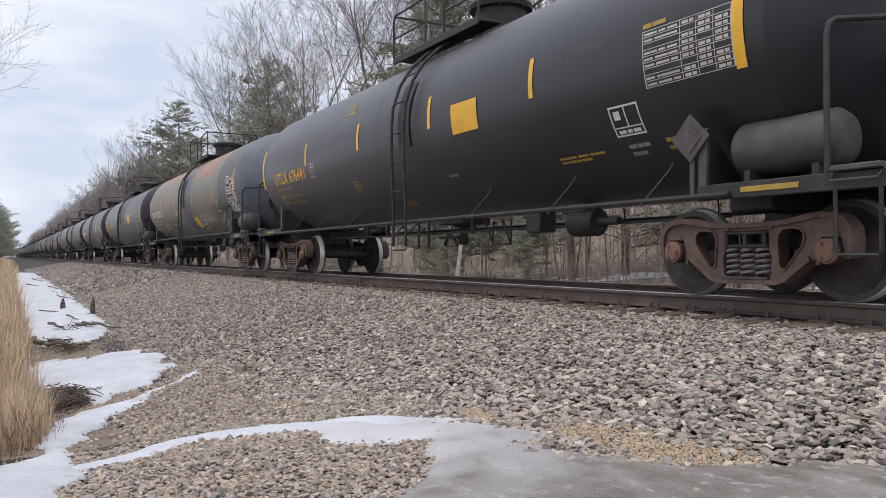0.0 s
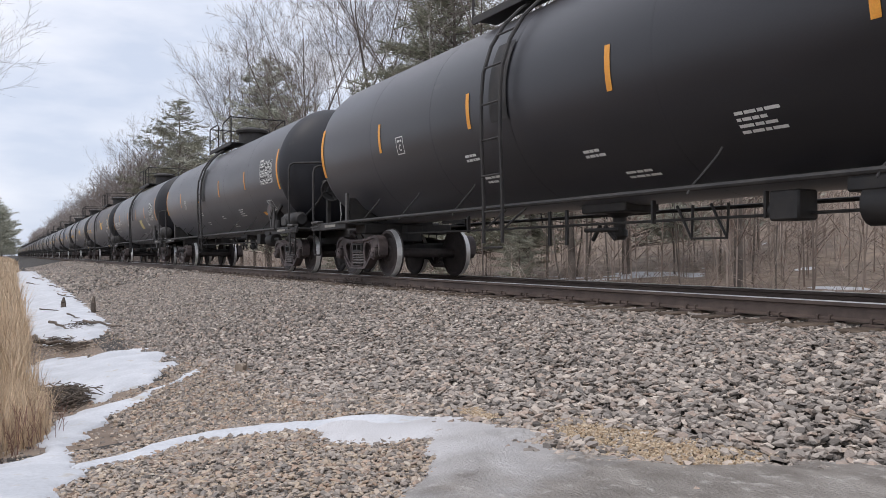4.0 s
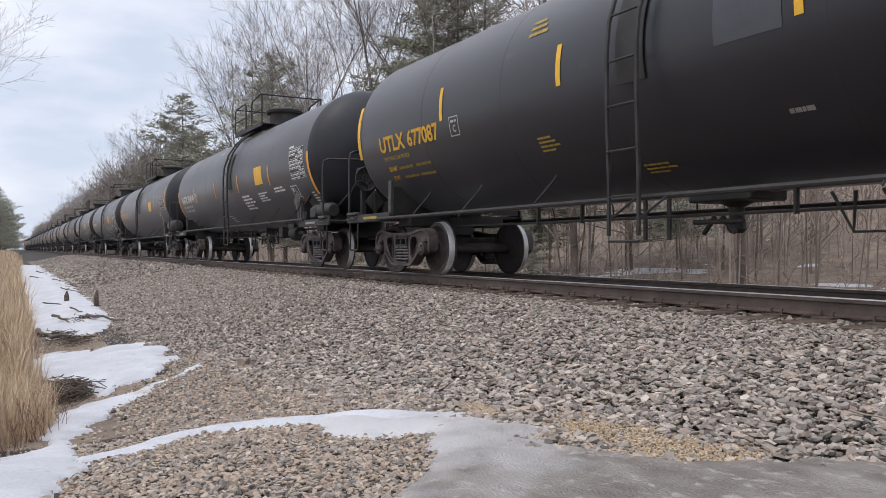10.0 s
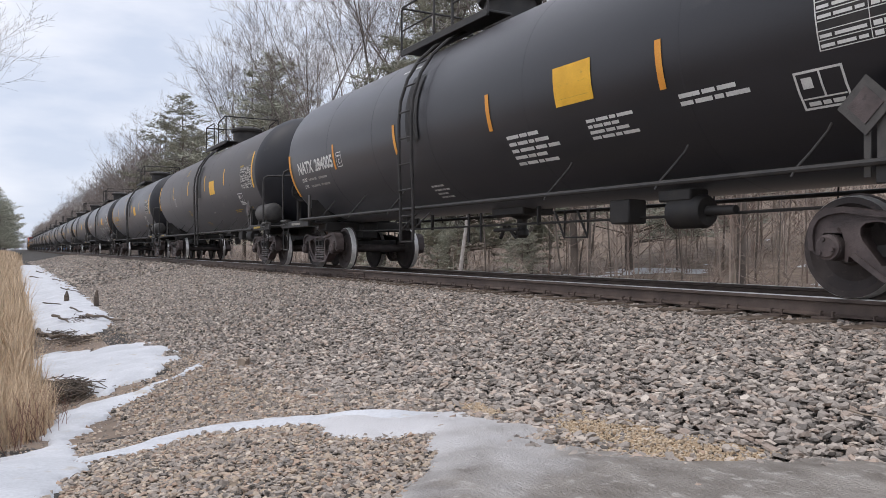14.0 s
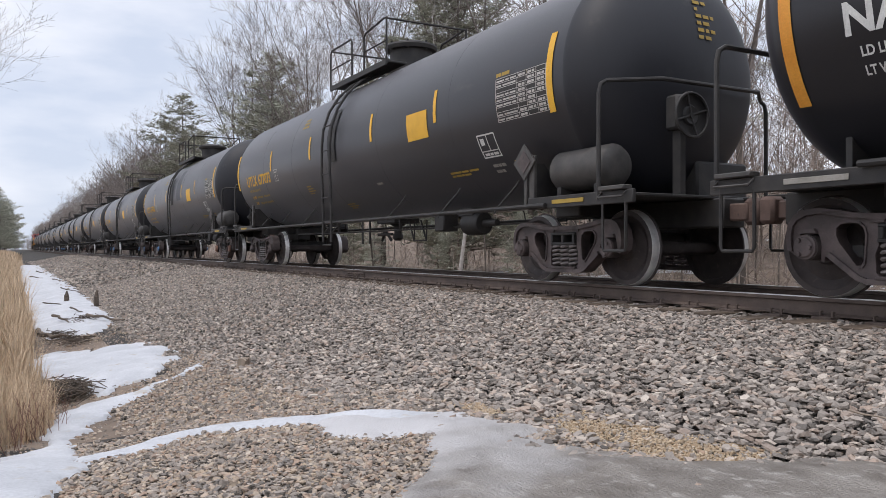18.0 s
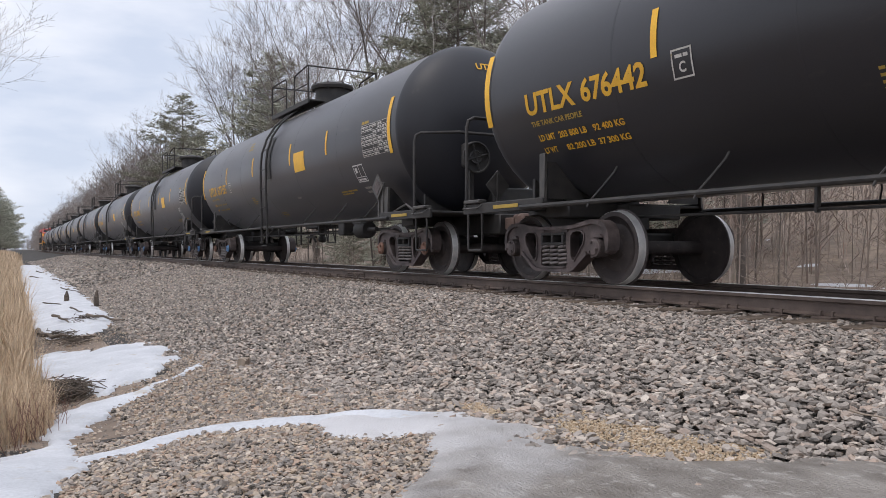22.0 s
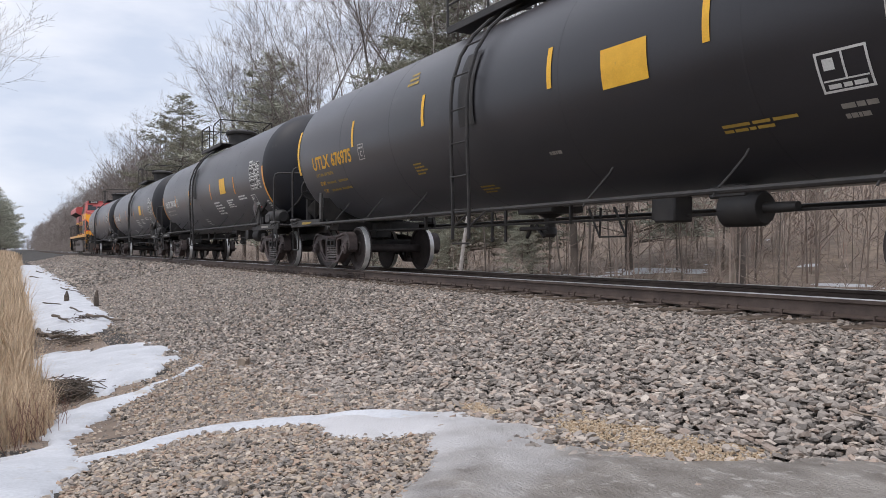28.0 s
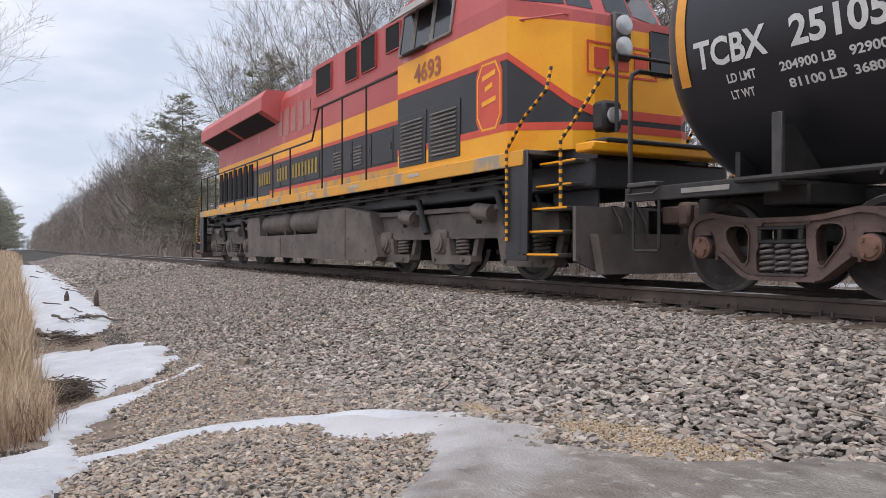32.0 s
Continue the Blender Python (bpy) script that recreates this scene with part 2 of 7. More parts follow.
M["loco_line"] = material("bright_red_paint", (0.62, 0.06, 0.03), (0.7, 0.09, 0.045), 0.45, 0, 2, 0.04, 60)
M["loco_black"] = material("weathered_black_paint", (0.022, 0.022, 0.026), (0.04, 0.038, 0.04), 0.5, 0, 1.5, 0.05, 60, (0.07, 0.06, 0.055), 0.7)
M["loco_grey"] = material("dusty_brown_grey_underframe", (0.10, 0.083, 0.074), (0.165, 0.138, 0.122), 0.75, 0, 2.5, 0.25, 50, (0.06, 0.05, 0.044), 0.62)
M["glass"] = material("dark_window_glass", (0.012, 0.014, 0.018), (0.02, 0.023, 0.028), 0.12, 0, 2, 0.0, 40)
M["lens"] = material("clear_lamp_lens", (0.5, 0.5, 0.5), (0.62, 0.62, 0.62), 0.2, 0.3, 4, 0.02, 40)
M["dead_leaf"] = material("dry_tan_oak_leaf", (0.66, 0.43, 0.19), (0.78, 0.56, 0.29), 0.75, 0, 12, 0.2, 60)
M["graffiti"] = material("pale_spray_paint", (0.5, 0.5, 0.49), (0.62, 0.62, 0.6), 0.6, 0, 5, 0.02, 50)
M["primer"] = material("grey_primer_patch", (0.045, 0.046, 0.055), (0.065, 0.066, 0.078), 0.5, 0, 2, 0.04, 60)
M["blue_patch"] = material("dull_blue_paint_patch", (0.055, 0.085, 0.16), (0.075, 0.11, 0.19), 0.5, 0, 2, 0.04, 60)
M["old_wood"] = material("grey_tan_split_wood", (0.24, 0.19, 0.145), (0.34, 0.28, 0.22), 0.9, 0, 6, 0.4, 30, None, 0.6, (1, 1, 0.2))
M["dead_wood"] = material("dark_dead_wood", (0.075, 0.058, 0.045), (0.15, 0.118, 0.092), 0.9, 0, 5, 0.4, 30, None, 0.6, (1, 1, 1), 0.35)


# ---- mesh helper ----
class Build:
    """Collects vertices and faces of one mesh."""

    def __init__(self):
        self.v, self.f, self.mi = [], [], []
        self.slot = 0

    def add(self, vs, fs):
        o = len(self.v)
        self.v += [tuple(p) for p in vs]
        self.f += [tuple(i + o for i in q) for q in fs]
        self.mi += [self.slot] * len(fs)
        return self

    def box(self, c, s, rot=None, taper=1.0):
        hx, hy, hz = s[0] / 2, s[1] / 2, s[2] / 2
        vs = []
        for k, z in ((1, -hz), (taper, hz)):
            for x, y in ((-hx, -hy), (hx, -hy), (hx, hy), (-hx, hy)):
                vs.append(Vector((x * k, y * k, z)))
        if rot:
            e = Euler([radians(a) for a in rot]).to_matrix()
            vs = [e @ p for p in vs]
        vs = [p + Vector(c) for p in vs]
        return self.add(vs, [(0, 3, 2, 1), (4, 5, 6, 7), (0, 1, 5, 4), (1, 2, 6, 5), (2, 3, 7, 6), (3, 0, 4, 7)])

    def bevel_box(self, c, s, b=0.02):
        """A box with its twelve edges chamfered."""
        h = [q / 2 for q in s]
        vs, idx = [], {}
        for sx in (-1, 1):
            for sy in (-1, 1):
                for sz in (-1, 1):
                    for k in range(3):
                        p = [sx * (h[0] - b), sy * (h[1] - b), sz * (h[2] - b)]
                        p[k] = (sx, sy, sz)[k] * h[k]
                        idx[(sx, sy, sz, k)] = len(vs)
                        vs.append((p[0] + c[0], p[1] + c[1], p[2] + c[2]))
        fs = []
        for k in range(3):
            for sg in (-1, 1):
                q = []
                for a, d in ((-1, -1), (1, -1), (1, 1), (-1, 1)):
                    key = [0, 0, 0]
                    key[k], key[(k + 1) % 3], key[(k + 2) % 3] = sg, a, d
                    q.append(idx[(*key, k)])
                fs.append(q if sg > 0 else q[::-1])
        for k in range(3):
            i, j = (k + 1) % 3, (k + 2) % 3
            for a in (-1, 1):
                for d in (-1, 1):
                    lo, hi = [0, 0, 0], [0, 0, 0]
                    lo[k], hi[k] = -1, 1
                    lo[i] = hi[i] = a
                    lo[j] = hi[j] = d
                    q = [idx[(*lo, i)], idx[(*hi, i)], idx[(*hi, j)], idx[(*lo, j)]]
                    fs.append(q if a * d < 0 else q[::-1])
        for sx in (-1, 1):
            for sy in (-1, 1):
                for sz in (-1, 1):
                    q = [idx[(sx, sy, sz, k)] for k in range(3)]
                    fs.append(q if sx * sy * sz > 0 else q[::-1])
        return self.add(vs, fs)

    def cyl(self, p0, p1, r0, r1=None, seg=12, cap=True):
        p0, p1 = Vector(p0), Vector(p1)
        r1 = r0 if r1 is None else r1
        d = (p1 - p0).normalized()
        u = d.orthogonal().normalized()
        w = d.cross(u)
        vs = []
        for p, r in ((p0, r0), (p1, r1)):
            for i in range(seg):
                a = 2 * math.pi * i / seg
                vs.append(p + u * (r * math.cos(a)) + w * (r * math.sin(a)))
        fs = [(i, (i + 1) % seg, seg + (i + 1) % seg, seg + i) for i in range(seg)]
        if cap:
            fs += [tuple(range(seg - 1, -1, -1)), tuple(range(seg, 2 * seg))]
        return self.add(vs, fs)

    def tube(self, pts, r, seg=8):
        """A round tube along a line of points."""
        pts = [Vector(p) for p in pts]
        vs, u = [], None
        for i, p in enumerate(pts):
            d = (pts[min(i + 1, len(pts) - 1)] - pts[max(i - 1, 0)]).normalized()
            u = d.orthogonal().normalized() if u is None else (u - d * u.dot(d)).normalized()
            w = d.cross(u)
            for k in range(seg):
                a = 2 * math.pi * k / seg
                vs.append(p + u * (r * math.cos(a)) + w * (r * math.sin(a)))
        fs = []
        for i in range(len(pts) - 1):
            for k in range(seg):
                j = (k + 1) % seg
                fs.append((i * seg + k, i * seg + j, (i + 1) * seg + j, (i + 1) * seg + k))
        fs += [tuple(range(seg - 1, -1, -1)), tuple(range((len(pts) - 1) * seg, len(pts) * seg))]
        return self.add(vs, fs)

    def lathe(self, profile, centre, axis, seg=24, caps=True):
        """profile: (along, radius) pairs turned round an axis ('x', 'y' or 'z') through centre."""
        c = Vector(centre)
        a = {"x": Vector((1, 0, 0)), "y": Vector((0, 1, 0)), "z": Vector((0, 0, 1))}[axis]
        u = {"x": Vector((0, 1, 0)), "y": Vector((0, 0, 1)), "z": Vector((1, 0, 0))}[axis]
        w = a.cross(u)
        vs = []
        for t, r in profile:
            for k in range(seg):
                g = 2 * math.pi * k / seg
                vs.append(c + a * t + u * (r * math.cos(g)) + w * (r * math.sin(g)))
        fs = []
        for i in range(len(profile) - 1):
            for k in range(seg):
                j = (k + 1) % seg
                fs.append((i * seg + k, i * seg + j, (i + 1) * seg + j, (i + 1) * seg + k))
        if caps and profile[0][1] > 1e-4:
            fs.append(tuple(range(seg - 1, -1, -1)))
        if caps and profile[-1][1] > 1e-4:
            fs.append(tuple(range((len(profile) - 1) * seg, len(profile) * seg)))
        return self.add(vs, fs)

    def plate(self, outer, holes, y0, y1, to=lambda x, z, y: (x, y, z)):
        """An outline in x, z with holes, extruded from y0 to y1."""
        bm = bmesh.new()
        loops, es = [], []
        for ring in (outer, *holes):
            r = [bm.verts.new((x, 0, z)) for x, z in ring]
            loops.append(r)
            es += [bm.edges.new((r[i], r[(i + 1) % len(r)])) for i in range(len(r))]
        bmesh.ops.triangle_fill(bm, use_beauty=True, use_dissolve=False, edges=es)
        bm.verts.index_update()
        pts = [(v.co.x, v.co.z) for v in bm.verts]
        n = len(pts)
        tri = []
        for f in bm.faces:
            q = [v.index for v in f.verts]
            (ax, az), (bx, bz), (cx, cz) = (pts[i] for i in q[:3])
            tri.append(q if (bx - ax) * (cz - az) - (bz - az) * (cx - ax) > 0 else q[::-1])
        bm.free()
        vs = [to(x, z, y0) for x, z in pts] + [to(x, z, y1) for x, z in pts]
        fs = [tuple(q) for q in tri] + [tuple(i + n for i in q[::-1]) for q in tri]
        o = 0
        for ring in (outer, *holes):
            k = len(ring)
            for i in range(k):
                a, b = o + i, o + (i + 1) % k
                fs.append((a, b, b + n, a + n))
            o += k
        return self.add(vs, fs)

    def mesh(self, name, mats, smooth=True, angle=38):
        me = bpy.data.meshes.new(name)
        me.from_pydata([tuple(p) for p in self.v], [], self.f)
        for m in mats if isinstance(mats, (list, tuple)) else [mats]:
            me.materials.append(m)
        if any(self.mi):
            me.polygons.foreach_set("material_index", self.mi)
        if smooth:
            me.shade_smooth()
            me.set_sharp_from_angle(angle=radians(angle))
        me.update()
        return me


def part(name, b, mats, parent, label="", smooth=True, at=None):
    """One mesh object under a thing or part. b: a Build or a mesh."""
    me = b if isinstance(b, bpy.types.Mesh) else b.mesh(name, mats, smooth)
    ob = new(name, me)
    ob.parent = parent
    if at is not None:
        ob.matrix_basis = at
    return tagged(ob, label) if label else ob


def thing(name, b, mats, label, category, group="", kind="", smooth=True, at=None):
    me = b if isinstance(b, bpy.types.Mesh) else (b.mesh(name, mats, smooth) if b else None)
    ob = new(name, me)
    if at is not None:
        ob.matrix_basis = at
    return tagged(ob, label, category, group, kind)


def arc(cx, cz, r, a0, a1, n):
    return [(cx + r * math.cos(radians(a0 + (a1 - a0) * i / n)), cz + r * math.sin(radians(a0 + (a1 - a0) * i / n))) for i in range(n + 1)]


# ---- lettering outlines ----
LOADS = {"676920": ("204 000", "92 500", "82 000", "37 200"), "676481": ("203 900", "92 450", "82 100", "37 250"), "676442": ("203 800", "92 400", "82 200", "37 300"),
         "676495": ("204 000", "92 500", "82 000", "37 200"), "251057": ("204900", "92900", "81100", "36800"), "284049": ("201700", "91450", "84300", "38250"),
         "284019": ("201400", "91300", "84600", "38400"), "210783": ("204300", "92650", "81700", "37050")}
LETTERS = {}


def letter_outlines(text):
    """Vertices in a unit box and faces of a line of bold letters."""
    cu = bpy.data.curves.new("lettering", "FONT")
    cu.body, cu.offset, cu.resolution_u = text, 0.028, 3
    ob = new("lettering", cu)
    me = bpy.data.meshes.new_from_object(ob.evaluated_get(bpy.context.evaluated_depsgraph_get()))
    bpy.data.objects.remove(ob)
    co = [v.co.copy() for v in me.vertices]
    x0, x1 = min(c.x for c in co), max(c.x for c in co)
    y0, y1 = min(c.y for c in co), max(c.y for c in co)
    LETTERS[text] = ([((c.x - x0) / (x1 - x0), (c.y - y0) / (y1 - y0)) for c in co], [tuple(p.vertices) for p in me.polygons])
    bpy.data.meshes.remove(me)


for _t in ("THE TANK CAR PEOPLE", "677073", "UTLX", "NATX", "SHPX", "TCBX", "LD LMT", "LT WT", "C", "4693", "676441", "210353", "676888", "284019", "210783", "677075", "677001", "677036", "677087", "284049", "677125",
           "284094", "284005", "676490", "284069", "676920", "676481", "676442", "677155", "676495", "676489", "676983", "676975", "284088", "284025", "251057"):
    letter_outlines(_t)
for _q in LOADS.values():
    for _t in (_q[0] + " LB", _q[1] + " KG", _q[2] + " LB", _q[3] + " KG"):
        if _t not in LETTERS:
            letter_outlines(_t)
# ---- ground ----
def smooth(a, b, x):
    t = min(1.0, max(0.0, (x - a) / (b - a)))
    return t * t * (3 - 2 * t)


def ground_z(x, y):
    """Height of the ground: track bed, shoulder, ditch and the woods beyond."""
    left = 1 - smooth(-9.0, -1.0, x)
    toe = -0.46 - 0.50 * left
    t = min(1.0, max(0.0, (5.35 - y) / 3.95))
    z = -0.235 + (toe + 0.235) * (0.6 * t + 0.4 * t * t * (3 - 2 * t))
    z -= 0.14 * left * (1 - smooth(0.5, 1.4, y))
    z += 0.30 * left * (1 - smooth(-1.2, 0.2, y))
    if y > 9.2:
        z = -0.235 - 0.9 * smooth(9.2, 12.5, y)
        z += 0.35 * smooth(20, 60, y) * noise.noise((x * 0.03, y * 0.03, 0)) + 9.0 * smooth(28, 75, y) * (1 - smooth(300, 800, abs(x)))
    return z


def spread(fine, far, step, grow):
    """Grid lines: even steps inside fine, growing ones out to far."""
    a, b = fine
    out = [a + step * i for i in range(int((b - a) / step) + 1)]
    s, p = step, out[-1]
    while p < far[1]:
        s *= grow
        p += s
        out.append(p)
    s, p = step, out[0]
    while p > far[0]:
        s *= grow
        p -= s
        out.insert(0, p)
    return out


def make_ground():
    xs = spread((-26, 6), (-2600, 1500), 0.25, 1.12)
    ys = spread((-3, 13), (-1500, 2600), 0.25, 1.13)
    b = Build()
    b.v = [(x, y, ground_z(x, y) - (0.028 if 1.7 < y < 5.6 and x > -40 else 0.0) + 0.02 * noise.noise((x * 1.3, y * 1.3, 3))) for x in xs for y in ys]
    n = len(ys)
    for i in range(len(xs) - 1):
        for j in range(n - 1):
            b.f.append((i * n + j, (i + 1) * n + j, (i + 1) * n + j + 1, i * n + j + 1))
            x, y = xs[i], ys[j]
            edge = 1.15 + 0.4 * noise.noise((x * 0.5, 0, 7))
            near = x > -6 and y > -1.0 + 0.8 * noise.noise((x * 0.7, 3.0, 1))
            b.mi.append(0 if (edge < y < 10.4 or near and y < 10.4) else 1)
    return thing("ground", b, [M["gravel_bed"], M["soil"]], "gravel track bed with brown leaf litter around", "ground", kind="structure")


ground_sheet = make_ground()


# ---- track ----
def make_track():
    lo, hi = -900.0, 60.0
    for k, y in enumerate((TRACK_Y - 0.755, TRACK_Y + 0.755)):
        rail = thing("rail", None, None, "rusty steel rail with a polished head", "rail", "rails", "structure")
        foot = [(-0.07, -0.172), (0.07, -0.172), (0.07, -0.162), (0.012, -0.146), (0.009, -0.05), (0.036, -0.04), (0.037, -0.008), (-0.037, -0.008),
                (-0.036, -0.04), (-0.009, -0.05), (-0.012, -0.146), (-0.07, -0.162)]
        b = Build().plate(foot[::-1], [], lo, hi, lambda x, z, t: (t, y + x, z))
        part("rail_web", b, M["rail_side"], rail, smooth=False)
        b = Build().plate([(-0.037, -0.008), (-0.034, -0.002), (-0.022, 0.0), (0.022, 0.0), (0.034, -0.002), (0.037, -0.008)], [], lo, hi, lambda x, z, t: (t, y + x, z))
        part("rail_head", b, M["rail_top"], rail, "polished rail head", smooth=False)
    ties = Build().bevel_box((0, 0, 0), (0.23, 2.6, 0.18), 0.012).mesh("sleeper", M["wood_tie"], False)
    plates = Build().bevel_box((0, 0, 0), (0.2, 0.36, 0.022), 0.004)
    for sx in (-0.06, 0.06):
        for sy in (-0.10, 0.10):
            plates.box((sx, sy, 0.03), (0.016, 0.018, 0.05)).box((sx, sy * 0.9, 0.055), (0.024, 0.034, 0.012))
    plates = plates.mesh("tie_plate", M["rail_side"], False)
    rest, rest_plates = Build(), Build()
    random.seed(3)
    for i in range(420):
        x = 8.0 - 0.52 * i
        y = TRACK_Y + random.uniform(-0.07, 0.05)
        turn = random.uniform(-1.2, 1.2)
        z = -0.283 + random.uniform(-0.008, 0.004)
        if i < 90:
            tie = thing("sleeper", ties, None, "weathered timber railway sleeper bedded in ballast", "sleeper", "sleepers under the rails", "structure", at=pose(x, y, z, 0, 0, turn))
            for sy in (-0.755, 0.755):
                part("tie_plate", plates, None, tie, "rusty tie plate with spikes", at=pose(0, TRACK_Y + sy - y, 0.098, 0, 0, -turn))
        else:
            rest.box((x, y, z), (0.23, 2.6, 0.18))
            for sy in (-0.755, 0.755):
                rest_plates.box((x, TRACK_Y + sy, z + 0.1), (0.2, 0.36, 0.025))
    far = thing("far_sleepers", rest, M["wood_tie"], "weathered timber sleepers along the far track", "sleeper", "", "stuff", smooth=False)
    part("tie_plate", rest_plates, M["rail_side"], far, smooth=False)
    bars = Build()
    for x in (-1.28, -15.6, -28.0):
        for y in (TRACK_Y - 0.755,):
            for s in (-1, 1):
                bars.bevel_box((x, y + s * 0.024, -0.098), (0.92, 0.022, 0.085), 0.005)
                for q in range(6):
                    bars.cyl((x - 0.38 + 0.152 * q, y + s * 0.03, -0.095), (x - 0.38 + 0.152 * q, y + s * 0.06, -0.095), 0.018, seg=6)
    thing("joint_bar", bars, M["rail_side"], "rusty bolted joint bars on the rail", "joint bar", "", "structure", smooth=False)


make_track()


# ---- ballast stones ----
def stone_shapes(count, seed, lumps=True):
    """Crushed stones, open below: flat angular lumps for the near bed, plainer blocks further off."""
    rng = np.random.default_rng(seed)
    if lumps:
        ring = lambda r, z, a0: [(r * math.cos(a0 + 1.2566 * k), r * math.sin(a0 + 1.2566 * k), z) for k in range(5)]
        v = np.array([(0, 0, 1.0), *ring(0.894, 0.5, 0.0), *ring(0.894, -0.447, 0.628)])
        f = np.array([(0, 1 + k, 1 + (k + 1) % 5) for k in range(5)] + [q for k in range(5) for q in ((1 + k, 6 + k, 1 + (k + 1) % 5), (6 + k, 6 + (k + 1) % 5, 1 + (k + 1) % 5))])
        flat = 0.58
    else:
        v = np.array([(-1, -1, -1), (1, -1, -1), (1, 1, -1), (-1, 1, -1), (-0.7, -0.7, 1), (0.7, -0.7, 1), (0.7, 0.7, 1), (-0.7, 0.7, 1)]) * 0.72
        f = np.array([(4, 5, 6), (4, 6, 7), (0, 1, 5), (0, 5, 4), (1, 2, 6), (1, 6, 5), (2, 3, 7), (2, 7, 6), (3, 0, 4), (3, 4, 7)])
        flat = 0.7
    shapes = []
    for _ in range(count):
        s = v * rng.uniform(0.7, 1.28, (len(v), 1)) + rng.uniform(-0.16, 0.16, (len(v), 3))
        if lumps:
            s[0] *= rng.uniform(0.5, 1.0)
        shapes.append(s * np.array([1.32, 0.94, flat]) * rng.uniform(0.78, 1.25, 3))
    return shapes, f


def scatter(name, n, region, size, seed, mat, parent, zfun, lift=0.2, lumps=False):
    """Joined stones over a region (x0, x1, y0, y1), thinning where keep() says so."""
    rng = np.random.default_rng(seed)
    shapes, f = stone_shapes(48, seed, lumps)
    corners = len(shapes[0])
    x0, x1, y0, y1 = region
    xs, ys = rng.uniform(x0, x1, n), rng.uniform(y0, y1, n)
    vs = np.zeros((n, corners, 3), np.float32)
    ok = np.ones(n, bool)
    for i in range(n):
        x, y = xs[i], ys[i]
        z = zfun(x, y)
        if z is None:
            ok[i] = False
            continue
        r = size * rng.uniform(0.5, 1.35)
        a, b, c = rng.uniform(-0.5, 0.5), rng.uniform(-0.5, 0.5), rng.uniform(0, 6.28)
        m = np.array(Euler((a, b, c)).to_matrix())
        vs[i] = shapes[i % 48] @ m.T * r + np.array([x, y, z + r * (lift + rng.uniform(-0.6, 0.75))])
    vs = vs[ok]
    n = len(vs)
    fs = (f[None] + corners * np.arange(n)[:, None, None]).reshape(-1, 3)
    me = bpy.data.meshes.new(name)
    me.vertices.add(n * corners)
    me.vertices.foreach_set("co", vs.reshape(-1))
    me.loops.add(len(fs) * 3)
    me.loops.foreach_set("vertex_index", fs.reshape(-1).astype(np.int32))
    me.polygons.add(len(fs))
    me.polygons.foreach_set("loop_start", np.arange(0, len(fs) * 3, 3, dtype=np.int32))
    me.materials.append(mat)
    me.update(calc_edges=True)
    me.shade_flat()
    ob = new(name, me)
    ob.parent = parent
    return tagged(ob, kind="stuff")


def toe_line(x):
    t = 1.62 + 0.24 * noise.noise((x * 0.55, 2.0, 7)) + 0.1 * noise.noise((x * 2.3, 5.0, 7))
    return t - 0.55 * smooth(-9.3, -8.3, x) - 0.55 * smooth(-8.6, -7.2, x) - 0.5 * smooth(-7.2, -4.5, x)


def between_ties(x, y):
    z = ground_z(x, y)
    if y > 5.9 and abs(((8.0 - x) / 0.52 + 0.5) % 1 - 0.5) < 0.24:
        return None
    return z


def sandy(x, y):
    """Bare sandy spots along the rim of the ice."""
    n = 0.16 * noise.noise((x * 4, y * 4, 6))
    return (x + 2.72) ** 2 / 0.30 + (y - 2.52) ** 2 / 0.02 < 1 + 4 * n or (x + 3.95) ** 2 / 0.05 + (y - 2.44) ** 2 / 0.006 < 1 + 4 * n


def on_shoulder(x, y):
    if y < toe_line(x) or sandy(x, y):
        return None
    return between_ties(x, y)


def on_front(x, y):
    return None if sandy(x, y) else ground_z(x, y) + 0.004


ballast = thing("ballast", None, None, "grey and pinkish crushed-stone railway ballast", "ballast", kind="structure")
scatter("ballast_stones", 54000, (-10, -0.6, 2.0, 6.6), 0.0208, 11, M["stone"], ballast, on_shoulder, 0.35, True)
scatter("ballast_stones", 64000, (-28, -10, 1.0, 6.6), 0.0225, 12, M["stone"], ballast, on_shoulder, 0.3)
scatter("ballast_stones", 17000, (-90, -28, 1.0, 6.4), 0.047, 13, M["stone"], ballast, on_shoulder)
scatter("ballast_stones", 5000, (-30, 4, 6.6, 9.6), 0.04, 14, M["stone"], ballast, between_ties)
scatter("ballast_stones", 15000, (-10, -4.2, 0.8, 2.3), 0.0165, 18, M["mixed_stone"], ballast, on_shoulder, 0.3)
scatter("mixed_gravel", 26000, (-5.6, -2.2, 0.2, 2.5), 0.0118, 15, M["mixed_stone"], ballast, on_front, 0.35, True)
scatter("ground_litter", 9000, (-17, -4.4, -0.1, 2.0), 0.013, 21, M["mixed_stone"], ballast, lambda x, y: ground_z(x, y) - 0.002, 0.15)
scatter("sandy_gravel", 5000, (-3.4, -2.1, 2.3, 2.75), 0.007, 16, M["tan_stone"], ballast, lambda x, y: ground_z(x, y) + 0.008, 0.3)
scatter("ballast_stones", 5000, (-4.0, 1.0, -1.0, 2.6), 0.016, 24, M["mixed_stone"], ballast, between_ties, 0.2)
scatter("ballast_stones", 3000, (-0.6, 20, 1.0, 6.6), 0.07, 25, M["stone"], ballast, between_ties, 0.2)
scatter("ballast_stones", 1500, (4.0, 24, 6.6, 9.6), 0.07, 26, M["stone"], ballast, between_ties, 0.2)
